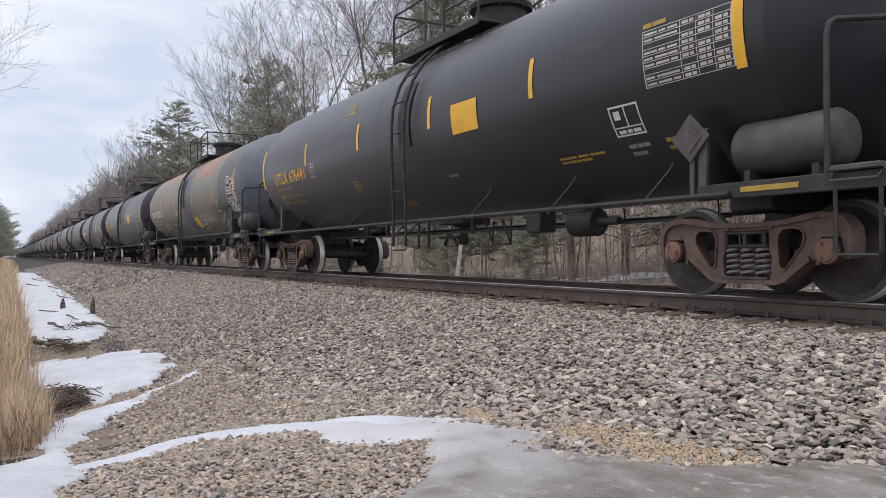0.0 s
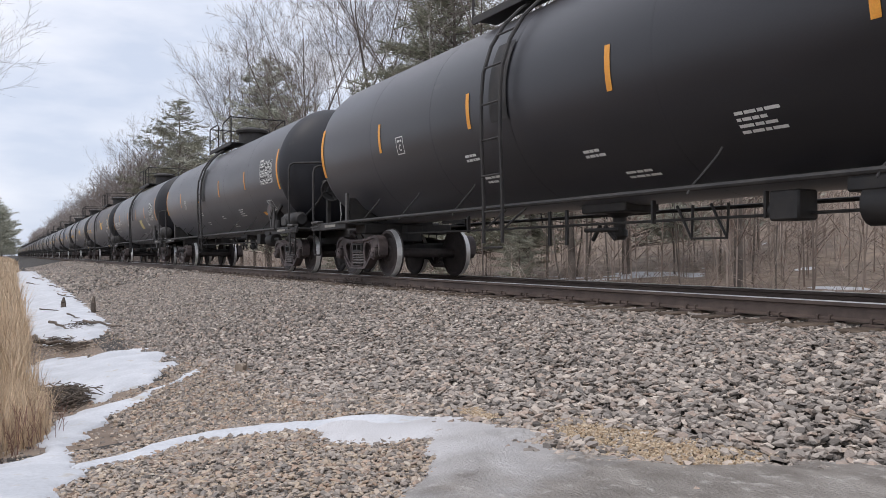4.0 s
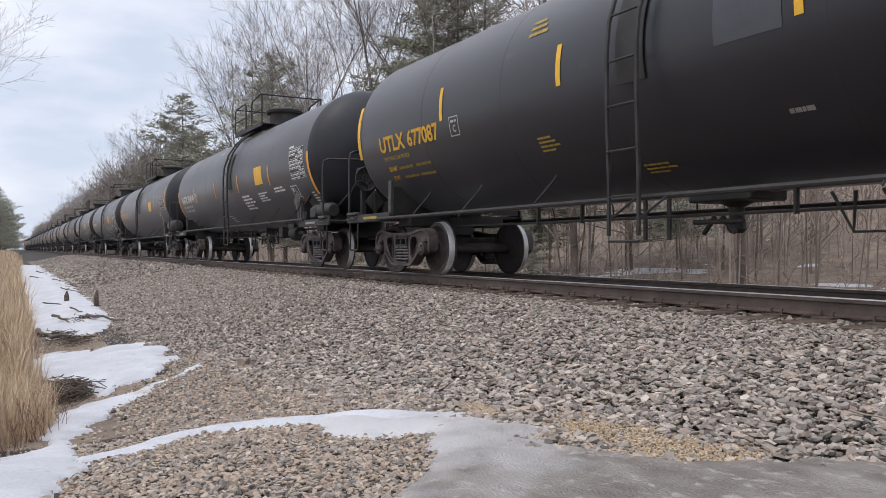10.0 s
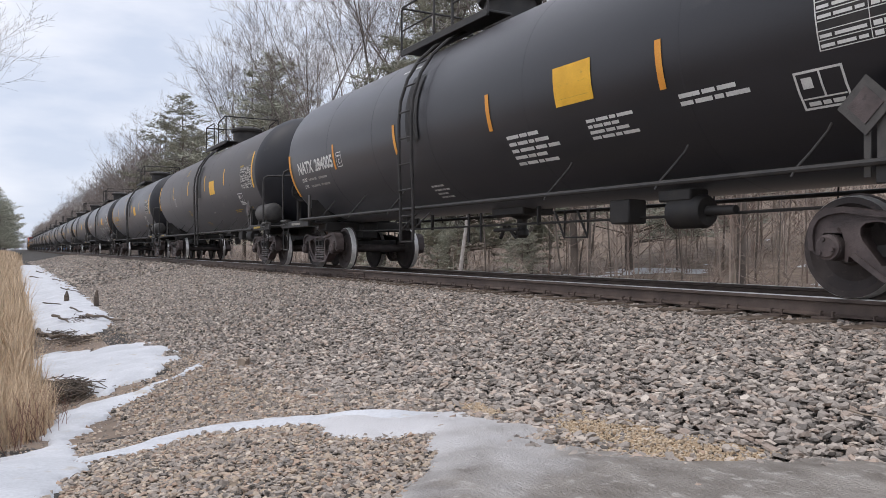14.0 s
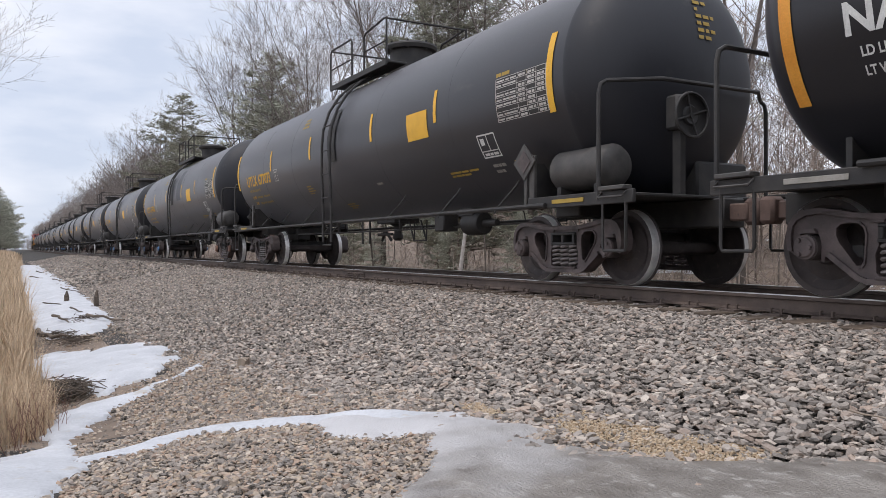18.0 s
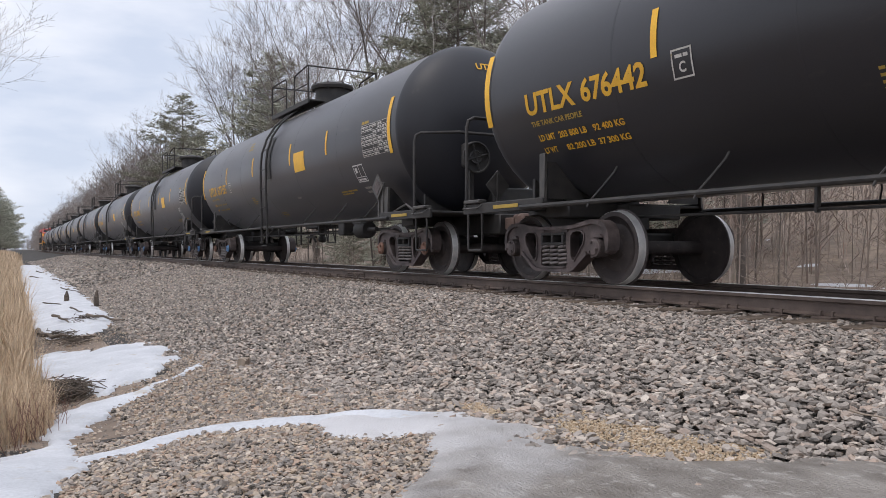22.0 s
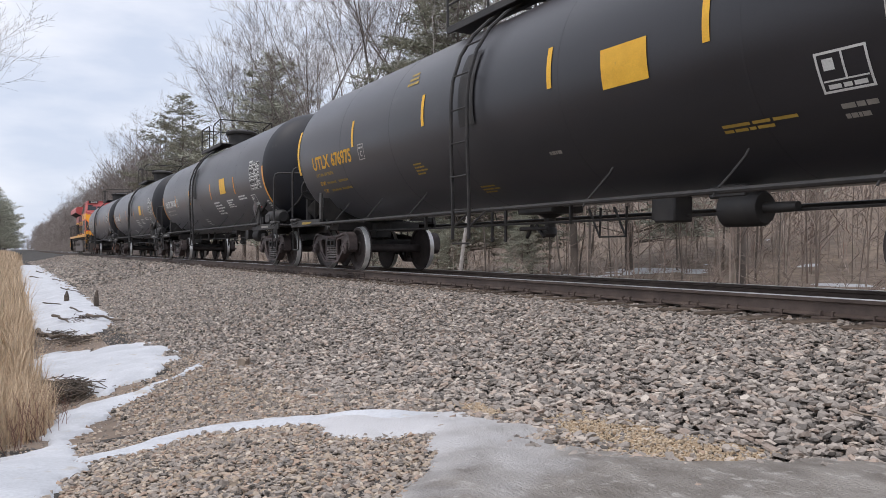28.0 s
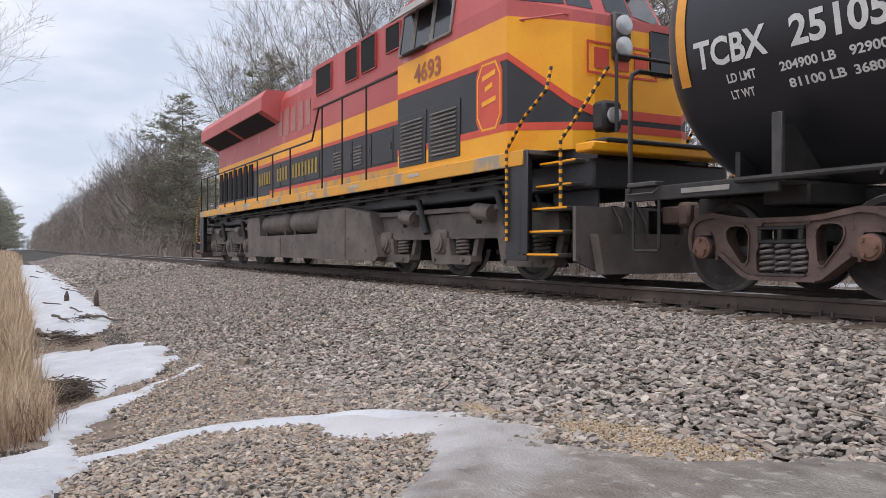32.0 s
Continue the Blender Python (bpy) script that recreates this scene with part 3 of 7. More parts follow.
scatter("sandy_gravel", 1500, (-4.25, -3.7, 2.32, 2.55), 0.007, 19, M["tan_stone"], ballast, lambda x, y: ground_z(x, y) + 0.008, 0.3)


def near_stones():
    """Single stones on top of the bed, beside the ice."""
    rng = random.Random(17)
    shapes, f = stone_shapes(12, 99)
    meshes = []
    for sh in shapes:
        b = Build()
        b.add([Vector(p) for p in sh], [tuple(q) for q in f])
        meshes.append(b.mesh("stone", M["stone"], False))
    for k in range(300):
        x, y = rng.uniform(-4.0, 0.2), rng.uniform(2.6, 4.6)
        r = rng.uniform(0.018, 0.03)
        ob = part("stone", meshes[k % 12], None, ballast, at=pose(x, y, ground_z(x, y) + 0.012 + r * 0.3, rng.uniform(-25, 25), rng.uniform(-25, 25), rng.uniform(0, 360)))
        ob.scale = (r, r, r)


near_stones()


# ---- snow and ice ----
def inside(p, ring):
    x, y = p
    hit = False
    for i in range(len(ring)):
        (ax, ay), (bx, by) = ring[i - 1], ring[i]
        if (ay > y) != (by > y) and x < (bx - ax) * (y - ay) / (by - ay) + ax:
            hit = not hit
    return hit


def border(p, ring):
    best = 1e9
    for i in range(len(ring)):
        a, b = Vector(ring[i - 1]), Vector(ring[i])
        d = b - a
        t = max(0, min(1, (Vector(p) - a).dot(d) / max(1e-9, d.length_squared)))
        best = min(best, (a + d * t - Vector(p)).length)
    return best


def patch_on_ground(name, ring, step, thick, mat, label, category, rough=0.25):
    """A sheet that lies on the ground inside an outline, thick in the middle, with a ragged edge."""
    xs = [p[0] for p in ring]
    ys = [p[1] for p in ring]
    nx, ny = int((max(xs) - min(xs) + 0.4) / step) + 1, int((max(ys) - min(ys) + 0.4) / step) + 1
    b, idx = Build(), {}
    for i in range(nx):
        for j in range(ny):
            x, y = min(xs) - 0.2 + i * step, min(ys) - 0.2 + j * step
            w = (x + rough * noise.noise((x * 2.1, y * 2.1, 1)) + 0.4 * rough * noise.noise((x * 7, y * 7, 1)),
                 y + rough * noise.noise((x * 2.1, y * 2.1, 9)) + 0.4 * rough * noise.noise((x * 7, y * 7, 9)))
            d = border(w, ring) * (1 if inside(w, ring) else -1)
            if d > -1.5 * step:
                h = thick * (1 - math.exp(-max(0, d) * 7)) - (0.05 if d < 0 else 0)
                h *= 1 + 0.35 * noise.noise((x * 1.7, y * 1.7, 4))
                idx[(i, j)] = len(b.v)
                b.v.append((x, y, ground_z(x, y) + 0.012 + h))
    for i in range(nx - 1):
        for j in range(ny - 1):
            q = [(i, j), (i + 1, j), (i + 1, j + 1), (i, j + 1)]
            if all(k in idx for k in q):
                b.f.append(tuple(idx[k] for k in q))
                b.mi.append(0)
    return thing(name, b, mat, label, category, kind="structure")


SNOW_FAR = [(-150, 2.5), (-70, 2.09), (-39.7, 1.99), (-27.3, 1.93), (-22.7, 1.88), (-19.4, 1.82), (-17.4, 1.85), (-15.3, 1.6), (-14.2, 1.27), (-14.3, 0.93), (-14.8, 0.6), (-17.1, 0.45), (-20, 0.4), (-30, 0.4), (-48, 0.5), (-79, 0.8), (-150, 1.4)]
SNOW_MID = [(-11.8, 0.1), (-12.5, 0.4), (-12.82, 0.82), (-11.9, 0.95), (-11.95, 1.2), (-12.05, 1.5), (-11.3, 1.82), (-10.46, 1.9), (-9.7, 1.8), (-9.06, 1.43), (-8.7, 1.0), (-8.45, 0.82), (-8.87, 0.7), (-9.65, 0.75), (-10.07, 0.4), (-10.5, 0.1)]
SNOW_LOW = [(-9.4, 2.0), (-8.9, 1.64), (-8.52, 1.34), (-8.2, 1.08), (-8.3, 0.85), (-8.25, 0.6), (-7.84, 0.4), (-6.93, 0.28), (-5.67, 0.18), (-5.1, -0.1), (-4.4, -0.4), (-3.5, -0.4), (-3.71, 0.17), (-4.2, 0.3), (-4.6, 0.37), (-5.1, 0.35), (-6.05, 0.4), (-6.88, 0.58), (-7.48, 0.86), (-7.94, 1.13), (-8.42, 1.47), (-9.0, 1.93)]
SNOW_ARC = [(-4.75, 0.3), (-5.15, 0.68), (-5.14, 0.95), (-5.05, 1.28), (-5.03, 1.57), (-4.69, 1.82), (-4.42, 2.12), (-4.1, 2.26), (-3.98, 2.05), (-4.1, 1.85), (-4.33, 1.74), (-4.51, 1.64), (-4.7, 1.48), (-4.79, 1.22), (-4.88, 0.99), (-4.86, 0.74), (-4.78, 0.51), (-4.5, 0.32)]
ICE = [(-4.7, 1.62), (-4.69, 1.81), (-4.42, 2.12), (-4.02, 2.34), (-3.66, 2.38), (-3.36, 2.38), (-3.09, 2.42), (-3.1, 2.24), (-2.8, 2.23), (-2.55, 2.28), (-2.28, 2.46), (-2.15, 2.64), (-1.78, 2.95), (-1.1, 3.15), (-0.4, 2.8), (-0.15, 2.0), (-0.7, 1.2), (-1.3, 0.95),
       (-2.2, 0.9), (-2.66, 1.24), (-2.88, 1.44), (-3.05, 1.6), (-3.19, 1.72), (-3.45, 1.76), (-3.62, 1.86), (-3.75, 1.72), (-4.02, 1.58), (-4.29, 1.56)]
patch_on_ground("snow_patch", SNOW_MID, 0.05, 0.05, M["snow"], "old white snow lying in the ditch", "snow")
patch_on_ground("snow_patch", SNOW_LOW, 0.05, 0.045, M["snow"], "old white snow along the gravel edge", "snow", 0.12)
patch_on_ground("ice_patch", ICE, 0.03, 0.045, M["ice"], "grey wet ice sheet on the gravel", "ice", 0.1)
patch_on_ground("snow_patch", SNOW_ARC, 0.025, 0.07, M["snow"], "thin arc of white frozen snow on the gravel", "snow", 0.1)
patch_on_ground("snow_strip", [p for p in SNOW_FAR if p[0] > -80], 0.14, 0.06, M["snow"], "melting snow strip along the ditch", "snow", 0.16)

# ---- tank cars ----
TANK_R, TANK_Z = 1.51, 2.58
TRUCK_X = 6.84


def wheelset_mesh(cap):
    b = Build()
    for s in (-1, 1):
        prof = [(0.66, 0.07), (0.67, 0.14), (0.70, 0.30), (0.69, 0.40), (0.676, 0.405), (0.676, 0.455), (0.682, 0.478), (0.70, 0.482), (0.712, 0.462)]
        b.slot = 0
        b.lathe([(s * t, r) for t, r in prof], (0, 0, 0), "y", 36, False)
        b.slot = 1
        b.lathe([(s * t, r) for t, r in [(0.711, 0.463), (0.725, 0.457), (0.806, 0.452), (0.813, 0.447)]], (0, 0, 0), "y", 36, False)
        b.slot = 0
        b.lathe([(s * t, r) for t, r in [(0.813, 0.447), (0.815, 0.39), (0.79, 0.375), (0.755, 0.30), (0.79, 0.16), (0.83, 0.14), (0.83, 0.08)]], (0, 0, 0), "y", 36, False)
        b.cyl((0, s * 0.82, 0), (0, s * 0.95, 0), 0.085, 0.08, 16)
        b.cyl((0, s * 0.95, 0), (0, s * 1.10, 0), 0.118, 0.118, 20)
        b.slot = 2
        b.lathe([(s * t, r) for t, r in [(1.10, 0.112), (1.125, 0.112), (1.13, 0.095), (1.145, 0.085), (1.15, 0.05), (1.15, 0.0)]], (0, 0, 0), "y", 20, False)
        for k in range(3):
            a = 2.094 * k
            b.cyl((0.07 * math.cos(a), s * 1.14, 0.07 * math.sin(a)), (0.07 * math.cos(a), s * 1.168, 0.07 * math.sin(a)), 0.02, seg=6)
        b.slot = 0
    b.cyl((0, -0.8, 0), (0, 0.8, 0), 0.088, seg=14)
    return b.mesh("wheelset", [M["wheel"], M["tread"], cap])


WHEELSETS = {k: wheelset_mesh(M[k]) for k in ("cap_blue", "cap_brown", "cast")}


def sideframe_mesh(mat):
    half = [(0, 0.15), (0.33, 0.15), (0.41, 0.18), (0.68, 0.38), (0.74, 0.37), (0.745, 0.33), (0.775, 0.335), (0.775, 0.50), (0.80, 0.575), (0.98, 0.575), (1.0, 0.50), (1.005, 0.40),
            (1.045, 0.385), (1.09, 0.42), (1.105, 0.55), (1.085, 0.66), (1.02, 0.745), (0.92, 0.79), (0.78, 0.80), (0.62, 0.775), (0.45, 0.745), (0.25, 0.73), (0, 0.73)]
    ring = half + [(-x, z) for x, z in half[::-1] if x > 1e-6]
    tri = [(0.375, 0.335), (0.40, 0.30), (0.44, 0.30), (0.60, 0.50), (0.625, 0.56), (0.62, 0.62), (0.58, 0.655), (0.50, 0.665), (0.42, 0.655), (0.375, 0.615), (0.36, 0.56)]
    holes = [[(-0.25, 0.215), (0.25, 0.215), (0.275, 0.24), (0.285, 0.40), (0.255, 0.47), (0.255, 0.62), (0.22, 0.655), (-0.22, 0.655), (-0.255, 0.62), (-0.255, 0.47), (-0.285, 0.40), (-0.275, 0.24)], tri, [(-x, z) for x, z in tri[::-1]]]
    wide = [(x * 1.12 - 0.12 * 0.49, z * 1.1 - 0.1 * 0.5) for x, z in tri]
    meshes = []
    for s in (-1, 1):
        b = Build().plate(ring, holes, s * 0.92, s * 1.05)
        # rolled flanges along the top, the bottom and round the windows
        b.plate([(-0.92, 0.735), (-0.78, 0.752), (-0.62, 0.727), (-0.45, 0.70), (-0.25, 0.688), (0.25, 0.688), (0.45, 0.70), (0.62, 0.727), (0.78, 0.752), (0.92, 0.735), (0.94, 0.775), (0.92, 0.793), (0.78, 0.804), (0.62, 0.779), (0.45, 0.749), (0.25, 0.734),
                 (-0.25, 0.734), (-0.45, 0.749), (-0.62, 0.779), (-0.78, 0.804), (-0.92, 0.793), (-0.94, 0.775)], [], s * 0.90, s * 1.085)
        b.plate([(-0.36, 0.143), (0.36, 0.143), (0.36, 0.19), (-0.36, 0.19)], [], s * 0.90, s * 1.085)
        for q in (-1, 1):
            b.plate([(q * x, z) for x, z in [(0.34, 0.145), (0.43, 0.17), (0.70, 0.37), (0.68, 0.41), (0.41, 0.215), (0.34, 0.19)]], [], s * 0.90, s * 1.083)
            b.plate([(q * x, z) for x, z in wide], [[(q * x, z) for x, z in tri[::-1]]], s * 0.95, s * 1.068)
            b.plate([(q * x, z) for x, z in [(0.92, 0.735), (1.0, 0.70), (1.045, 0.64), (1.06, 0.55), (1.045, 0.42), (1.095, 0.43), (1.11, 0.55), (1.09, 0.665), (1.025, 0.752), (0.93, 0.795)]], [], s * 0.90, s * 1.083)
            b.plate([(q * x, z) for x, z in [(0.80, 0.58), (0.98, 0.58), (0.96, 0.62), (0.82, 0.62)]], [], s * 0.96, s * 1.085)
            b.plate([(q * x, z) for x, z in [(0.20, 0.66), (0.30, 0.66), (0.31, 0.69), (0.19, 0.69)]], [], s * 0.96, s * 1.07)
        meshes.append(b.mesh("sideframe", mat, True, 30))
    return meshes


SIDEFRAMES = {k: sideframe_mesh(M[k]) for k in ("cast", "cast_rusty")}


SPRING = Build().tube([(0.07 * math.cos(a), 0.07 * math.sin(a), 0.215 + 0.27 * a / 31.4) for a in [31.4 * i / 50 for i in range(51)]], 0.018, 6).mesh("coil_spring", M["spring"])
SEAT = Build().bevel_box((0, 0, 0.2), (0.52, 0.19, 0.03), 0.006).mesh("spring_seat", M["cast"])
BOLSTER = Build().bevel_box((0, 0, 0.57), (0.42, 1.84, 0.18), 0.03)
for _s in (-1, 1):
    BOLSTER.bevel_box((0, _s * 1.0, 0.51), (0.5, 0.17, 0.04), 0.01).bevel_box((0, _s * 1.0, 0.635), (0.5, 0.17, 0.035), 0.01)
    for _x in (-0.22, 0, 0.22):
        BOLSTER.bevel_box((_x, _s * 1.0, 0.573), (0.045, 0.17, 0.1), 0.006)
    BOLSTER.box((0.5, _s * 0.5, 0.42), (0.1, 0.9, 0.1)).box((-0.5, _s * 0.5, 0.42), (0.1, 0.9, 0.1))
    for _x in (-0.41, 0.41):
        BOLSTER.bevel_box((_x, _s * 0.76, 0.47), (0.07, 0.11, 0.3), 0.01)
BOLSTER.lathe([(0.64, 0.2), (0.74, 0.2), (0.76, 0.17)], (0, 0, 0), "z", 20)
BOLSTER = BOLSTER.mesh("truck", M["steel_black"])


def make_truck(car, at_x, cap, frame_paint):
    truck = part("truck", BOLSTER, None, car, "three-piece freight truck with coil springs", at=pose(at_x, 0, 0))
    for i in range(2):
        part("sideframe", SIDEFRAMES[frame_paint][i], None, truck)
        q = (-1, 1)[i]
        part("spring_seat", SEAT, None, truck, at=pose(0, q * 1.0, 0))
        for x in (-0.17, 0.0, 0.17):
            part("coil_spring", SPRING, None, truck, at=pose(x, q * 1.005, 0))
    for s in (-1, 1):
        one_blue = "cap_blue" if s > 0 and at_x < 0 else "cap_brown"
        part("wheelset", WHEELSETS[one_blue if cap == "one_blue" else cap], None, truck, at=pose(s * 0.889, 0, 0.455))
    return truck


def on_tank(x, z, lift=0.006, side=-1):
    """A point of the tank's skin; z is measured along the curve from the widest line."""
    a = (z - TANK_Z) / TANK_R
    r = TANK_R + lift
    return (x, side * r * math.cos(a), TANK_Z + r * math.sin(a))


def skin(b, x0, x1, z0, z1, lift=0.006, shear=0.0):
    """A curved rectangle on the tank's near side."""
    n = max(1, int(abs(z1 - z0) / 0.12))
    vs = []
    for i in range(n + 1):
        z = z0 + (z1 - z0) * i / n
        vs += [on_tank(x0 + shear * i / n, z, lift), on_tank(x1 + shear * i / n, z, lift)]
    return b.add(vs, [(2 * i, 2 * i + 1, 2 * i + 3, 2 * i + 2) for i in range(n)])


def frame_skin(b, x0, x1, z0, z1, w):
    skin(b, x0, x1, z0, z0 + w), skin(b, x0, x1, z1 - w, z1), skin(b, x0, x0 + w, z0, z1, 0.007), skin(b, x1 - w, x1, z0, z1, 0.007)
    return b


def bars(b, x, z, w, h, words):
    """A row of bars, one for each word of writing too small to read."""
    total = sum(words) + 0.5 * (len(words) - 1)
    k = w / total
    for n in words:
        skin(b, x, x + n * k, z, z + h)
        x += (n + 0.5) * k
    return b


def lettering(text, x, z, w, h, mat, parent, name="lettering", place=on_tank):
    """Flat letters laid on a surface: left edge x, foot z, width w, height h."""
    uv, fs = LETTERS[text]
    b = Build().add([place(x + u * w, z + v * h) for u, v in uv], fs)
    return tagged(part(name, b, mat, parent, smooth=False), kind="stuff" if len(text) > 4 or " " in text else "")


def tank_mesh(mat, head):
    arc_ = [(math.cos(radians(90 * i / 14)), math.sin(radians(90 * i / 14))) for i in range(15)]
    b = Build().lathe([(-7.62 - 0.75 * c, TANK_R * q) for c, q in arc_] + [(7.4, TANK_R)], (0, 0, TANK_Z), "x", 72, False)
    b.slot = 1
    b.lathe([(7.4, TANK_R), (7.44, TANK_R + 0.004)] + [(7.4 + 0.8 * c, TANK_R * q) for c, q in arc_[::-1][1:]], (0, 0, TANK_Z), "x", 72, False)
    return b.mesh("tank", [mat, head], True, 40)


def glancing_sheen(m, weight):
    """A pale sheen that brightens the paint at glancing angles."""
    p = m.node_tree.nodes["Principled BSDF"]
    p.inputs["Sheen Weight"].default_value, p.inputs["Sheen Roughness"].default_value = weight, 0.4
    p.inputs["Sheen Tint"].default_value = (0.82, 0.78, 0.8, 1)


glancing_sheen(M["tank_black"], 0.16)
glancing_sheen(M["tank_dusty"], 0.2)
# darker tank paint for the head: its dim reflection is put into the colour
M["tank_head"] = material("tank_head_with_painted_shade", (0.0075, 0.008, 0.012), (0.015, 0.0155, 0.021), 0.55, 0, 1.0, 0.05, 90, (0.028, 0.026, 0.027), 0.66)
TANKS = {k: tank_mesh(M[k], M["blue_grey" if k == "tank_grey" else "tank_head"]) for k in ("tank_black", "tank_dusty", "tank_grey")}
SEAM = Build().lathe([(-0.02, TANK_R - 0.01), (-0.014, TANK_R + 0.0012), (0.014, TANK_R + 0.0012), (0.02, TANK_R - 0.01)], (0, 0, TANK_Z), "x", 72, False)


SEAMS = {}


def make_car(kind, paint, caps, frames, steel="steel_black"):
    """A tank car without its own lettering. kind: 'u', 'n', 's' or 't'."""
    car = thing("tank_car", None, None, "black railway tank car with yellow tape stripes, rolling on the rails", "tank car", "tank cars of the train")
    S = M[steel]
    bare_end = kind == "v"          # like u, with no reservoir and the ladder further back
    kind = "u" if bare_end else kind
    part("tank", TANKS[paint], None, car)
    if (paint, "seam") not in SEAMS:
        SEAMS[(paint, "seam")] = SEAM.mesh("weld_seam", M[paint])
    for x in (-5.2, -2.9, -0.75, 1.9, 4.6):
        part("weld_seam", SEAMS[(paint, "seam")], None, car, at=pose(x, 0, 0))
    # stub sills, couplers, bolsters, end decks
    for s in (-1, 1):
        b = Build().bevel_box((s * 7.5, 0, 0.86), (2.3, 0.36, 0.34), 0.02)
        b.plate([(x, z) for x, z in [(-0.75, 1.12), (0.75, 1.12), (0.95, 1.5), (1.2, 1.95), (1.05, 1.95), (-1.05, 1.95), (-1.2, 1.95), (-0.95, 1.5)]], [], s * TRUCK_X - 0.05, s * TRUCK_X + 0.05, lambda x, z, t: (t, x, z))
        b.bevel_box((s * TRUCK_X, 0, 0.95), (0.5, 2.0, 0.2), 0.02)
        part("stub_sill", b, M["steel_black"], car)
        # plate and block added to darken the gap under the head; no seen part
        b = Build().plate([(-0.95, 1.06), (0.95, 1.06), (0.95, 1.45), (0.8, 1.75), (-0.8, 1.75), (-0.95, 1.45)], [], s * 7.42 - 0.03, s * 7.42 + 0.03, lambda x, z, t: (t, x, z))
        b.bevel_box((s * 7.7, 0.55, 1.3), (0.6, 0.9, 0.46), 0.03)
        part("tank_saddle", b, M["steel_black"], car)
        b = Build().bevel_box((s * 8.72, 0, 0.86), (0.34, 0.16, 0.2), 0.02).bevel_box((s * 8.9, s * 0.06, 0.86), (0.2, 0.22, 0.3), 0.04)
        part("coupler", b, M["cast_rusty"], car, "rusty knuckle coupler")
        b = Build().bevel_box((s * 7.55, 0, 1.04), (1.9, 2.8, 0.035), 0.008)
        part("end_deck", b, S, car)
        for q in (-1.41, 1.41):
            part("deck_sill", Build().bevel_box((s * 7.55, q, 1.02), (1.95, 0.05, 0.15), 0.01), S, car)
        for side in (-1, 1):
            part("bolster_post", Build().bevel_box((s * 6.62, side * 1.38, 1.34), (0.11, 0.05, 0.62), 0.008), M["steel_worn"], car)
            # web in darker steel than the post: the shade behind it is painted
            b = Build().plate([(-0.62, 1.08), (-0.03, 1.08), (-0.03, 1.55), (-0.16, 1.55)], [], s * 6.60 - 0.012, s * 6.60 + 0.012, lambda x, z, t, q=side: (t, q * (1.36 + x), z))
            part("bolster_web", b, M["steel_black"], car)
        x = -8.45 if s < 0 else (8.15 if kind == "n" else 7.95)
        h = 2.62 if kind == "t" and s > 0 else 2.38
        xf = 8.33 if s > 0 else x
        b = Build().tube([(x, -1.42, 1.0), (x, -1.42, h - 0.16), (x, -1.39, h - 0.05), (x, -1.3, h), (xf, -0.8, h), (xf, 0.8, h), (x, 1.3, h), (x, 1.39, h - 0.05), (x, 1.42, h - 0.16), (x, 1.42, 1.0)], 0.026, 8)
        part("end_handrail", b, S, car)
        for side in (-1, 1):
            y = side * 1.42
            b = Build().tube([(s * 8.4, y, 1.0), (s * 8.4, y, 0.46), (s * 8.38, y, 0.42), (s * 8.04, y, 0.42), (s * 8.02, y, 0.46), (s * 8.02, y, 1.0)], 0.018, 6)
            part("sill_step", b, S, car)
            part("corner_step", Build().bevel_box((s * 8.22, y, 1.12), (0.42, 0.14, 0.05), 0.01).tube([(s * 8.42, y - side * 0.02, 1.1), (s * 8.42, y + side * 0.08, 1.02), (s * 8.02, y + side * 0.08, 1.02), (s * 8.02, y - side * 0.02, 1.1)], 0.012, 6), M["steel_worn"], car)
            part("deck_strip", Build().bevel_box((s * 7.4, side * 1.44, 1.02), (0.6, 0.012, 0.05), 0.003), M["faint_yellow"] if kind == "u" else M["faint_paint"], car)
        make_truck(car, s * TRUCK_X, caps, frames)
    # running pipe along both sides with its brackets
    rz = {"u": 0.985, "n": 1.11, "s": 1.12, "t": 1.07}[kind]
    for side in (-1, 1):
        b = Build().tube([(-7.0, side * 1.47, rz), (7.0, side * 1.47, rz)], 0.03, 8)
        part("side_rail", b, S, car)
        for x in (-5.6, -4.0, -2.2, 2.4, 4.3, 5.9):
            b = Build().tube([(x - 0.02, side * 1.5, rz - 0.06), (x, side * 1.47, rz + 0.01), (x + 0.08, side * 1.38, rz + 0.15), (x + 0.14, side * 1.24, rz + 0.33), (x + 0.15, side * 1.2, rz + 0.4)], 0.012, 6)
            part("rail_bracket", b, S, car)
    # ladder
    g = -1.3 if kind == "t" else 0.0
    b = Build()
    for x in (g + 0.12, g + 0.58):
        pts = [on_tank(x, TANK_Z + TANK_R * a, 0.12) for a in (1.45, 1.2, 0.95, 0.7, 0.45, 0.2, 0.0)] + [(x, -1.63, 2.0), (x, -1.6, 1.2), (x, -1.6, 0.58)]
        b.tube(pts, 0.027, 6)
        b.tube([(x, -1.6, 0.75), (x + 0.35, -1.47, 1.02)], 0.014, 6)
    part("ladder", b, S, car)
    z_low, pitch_, count_ = (0.56, 0.425, 8) if kind == "n" else (0.52, 0.485, 7)
    for k in range(count_):
        z = z_low + pitch_ * k
        if z < TANK_Z:
            y = -1.6 if z < 1.3 else -1.63
        else:
            y = -(TANK_R + 0.12) * math.cos((z - TANK_Z) / TANK_R)
            z = TANK_Z + (TANK_R + 0.12) * math.sin((z - TANK_Z) / TANK_R)
        part("rung", Build().cyl((g + 0.12, y, z), (g + 0.58, y, z), 0.014, seg=6), S, car)
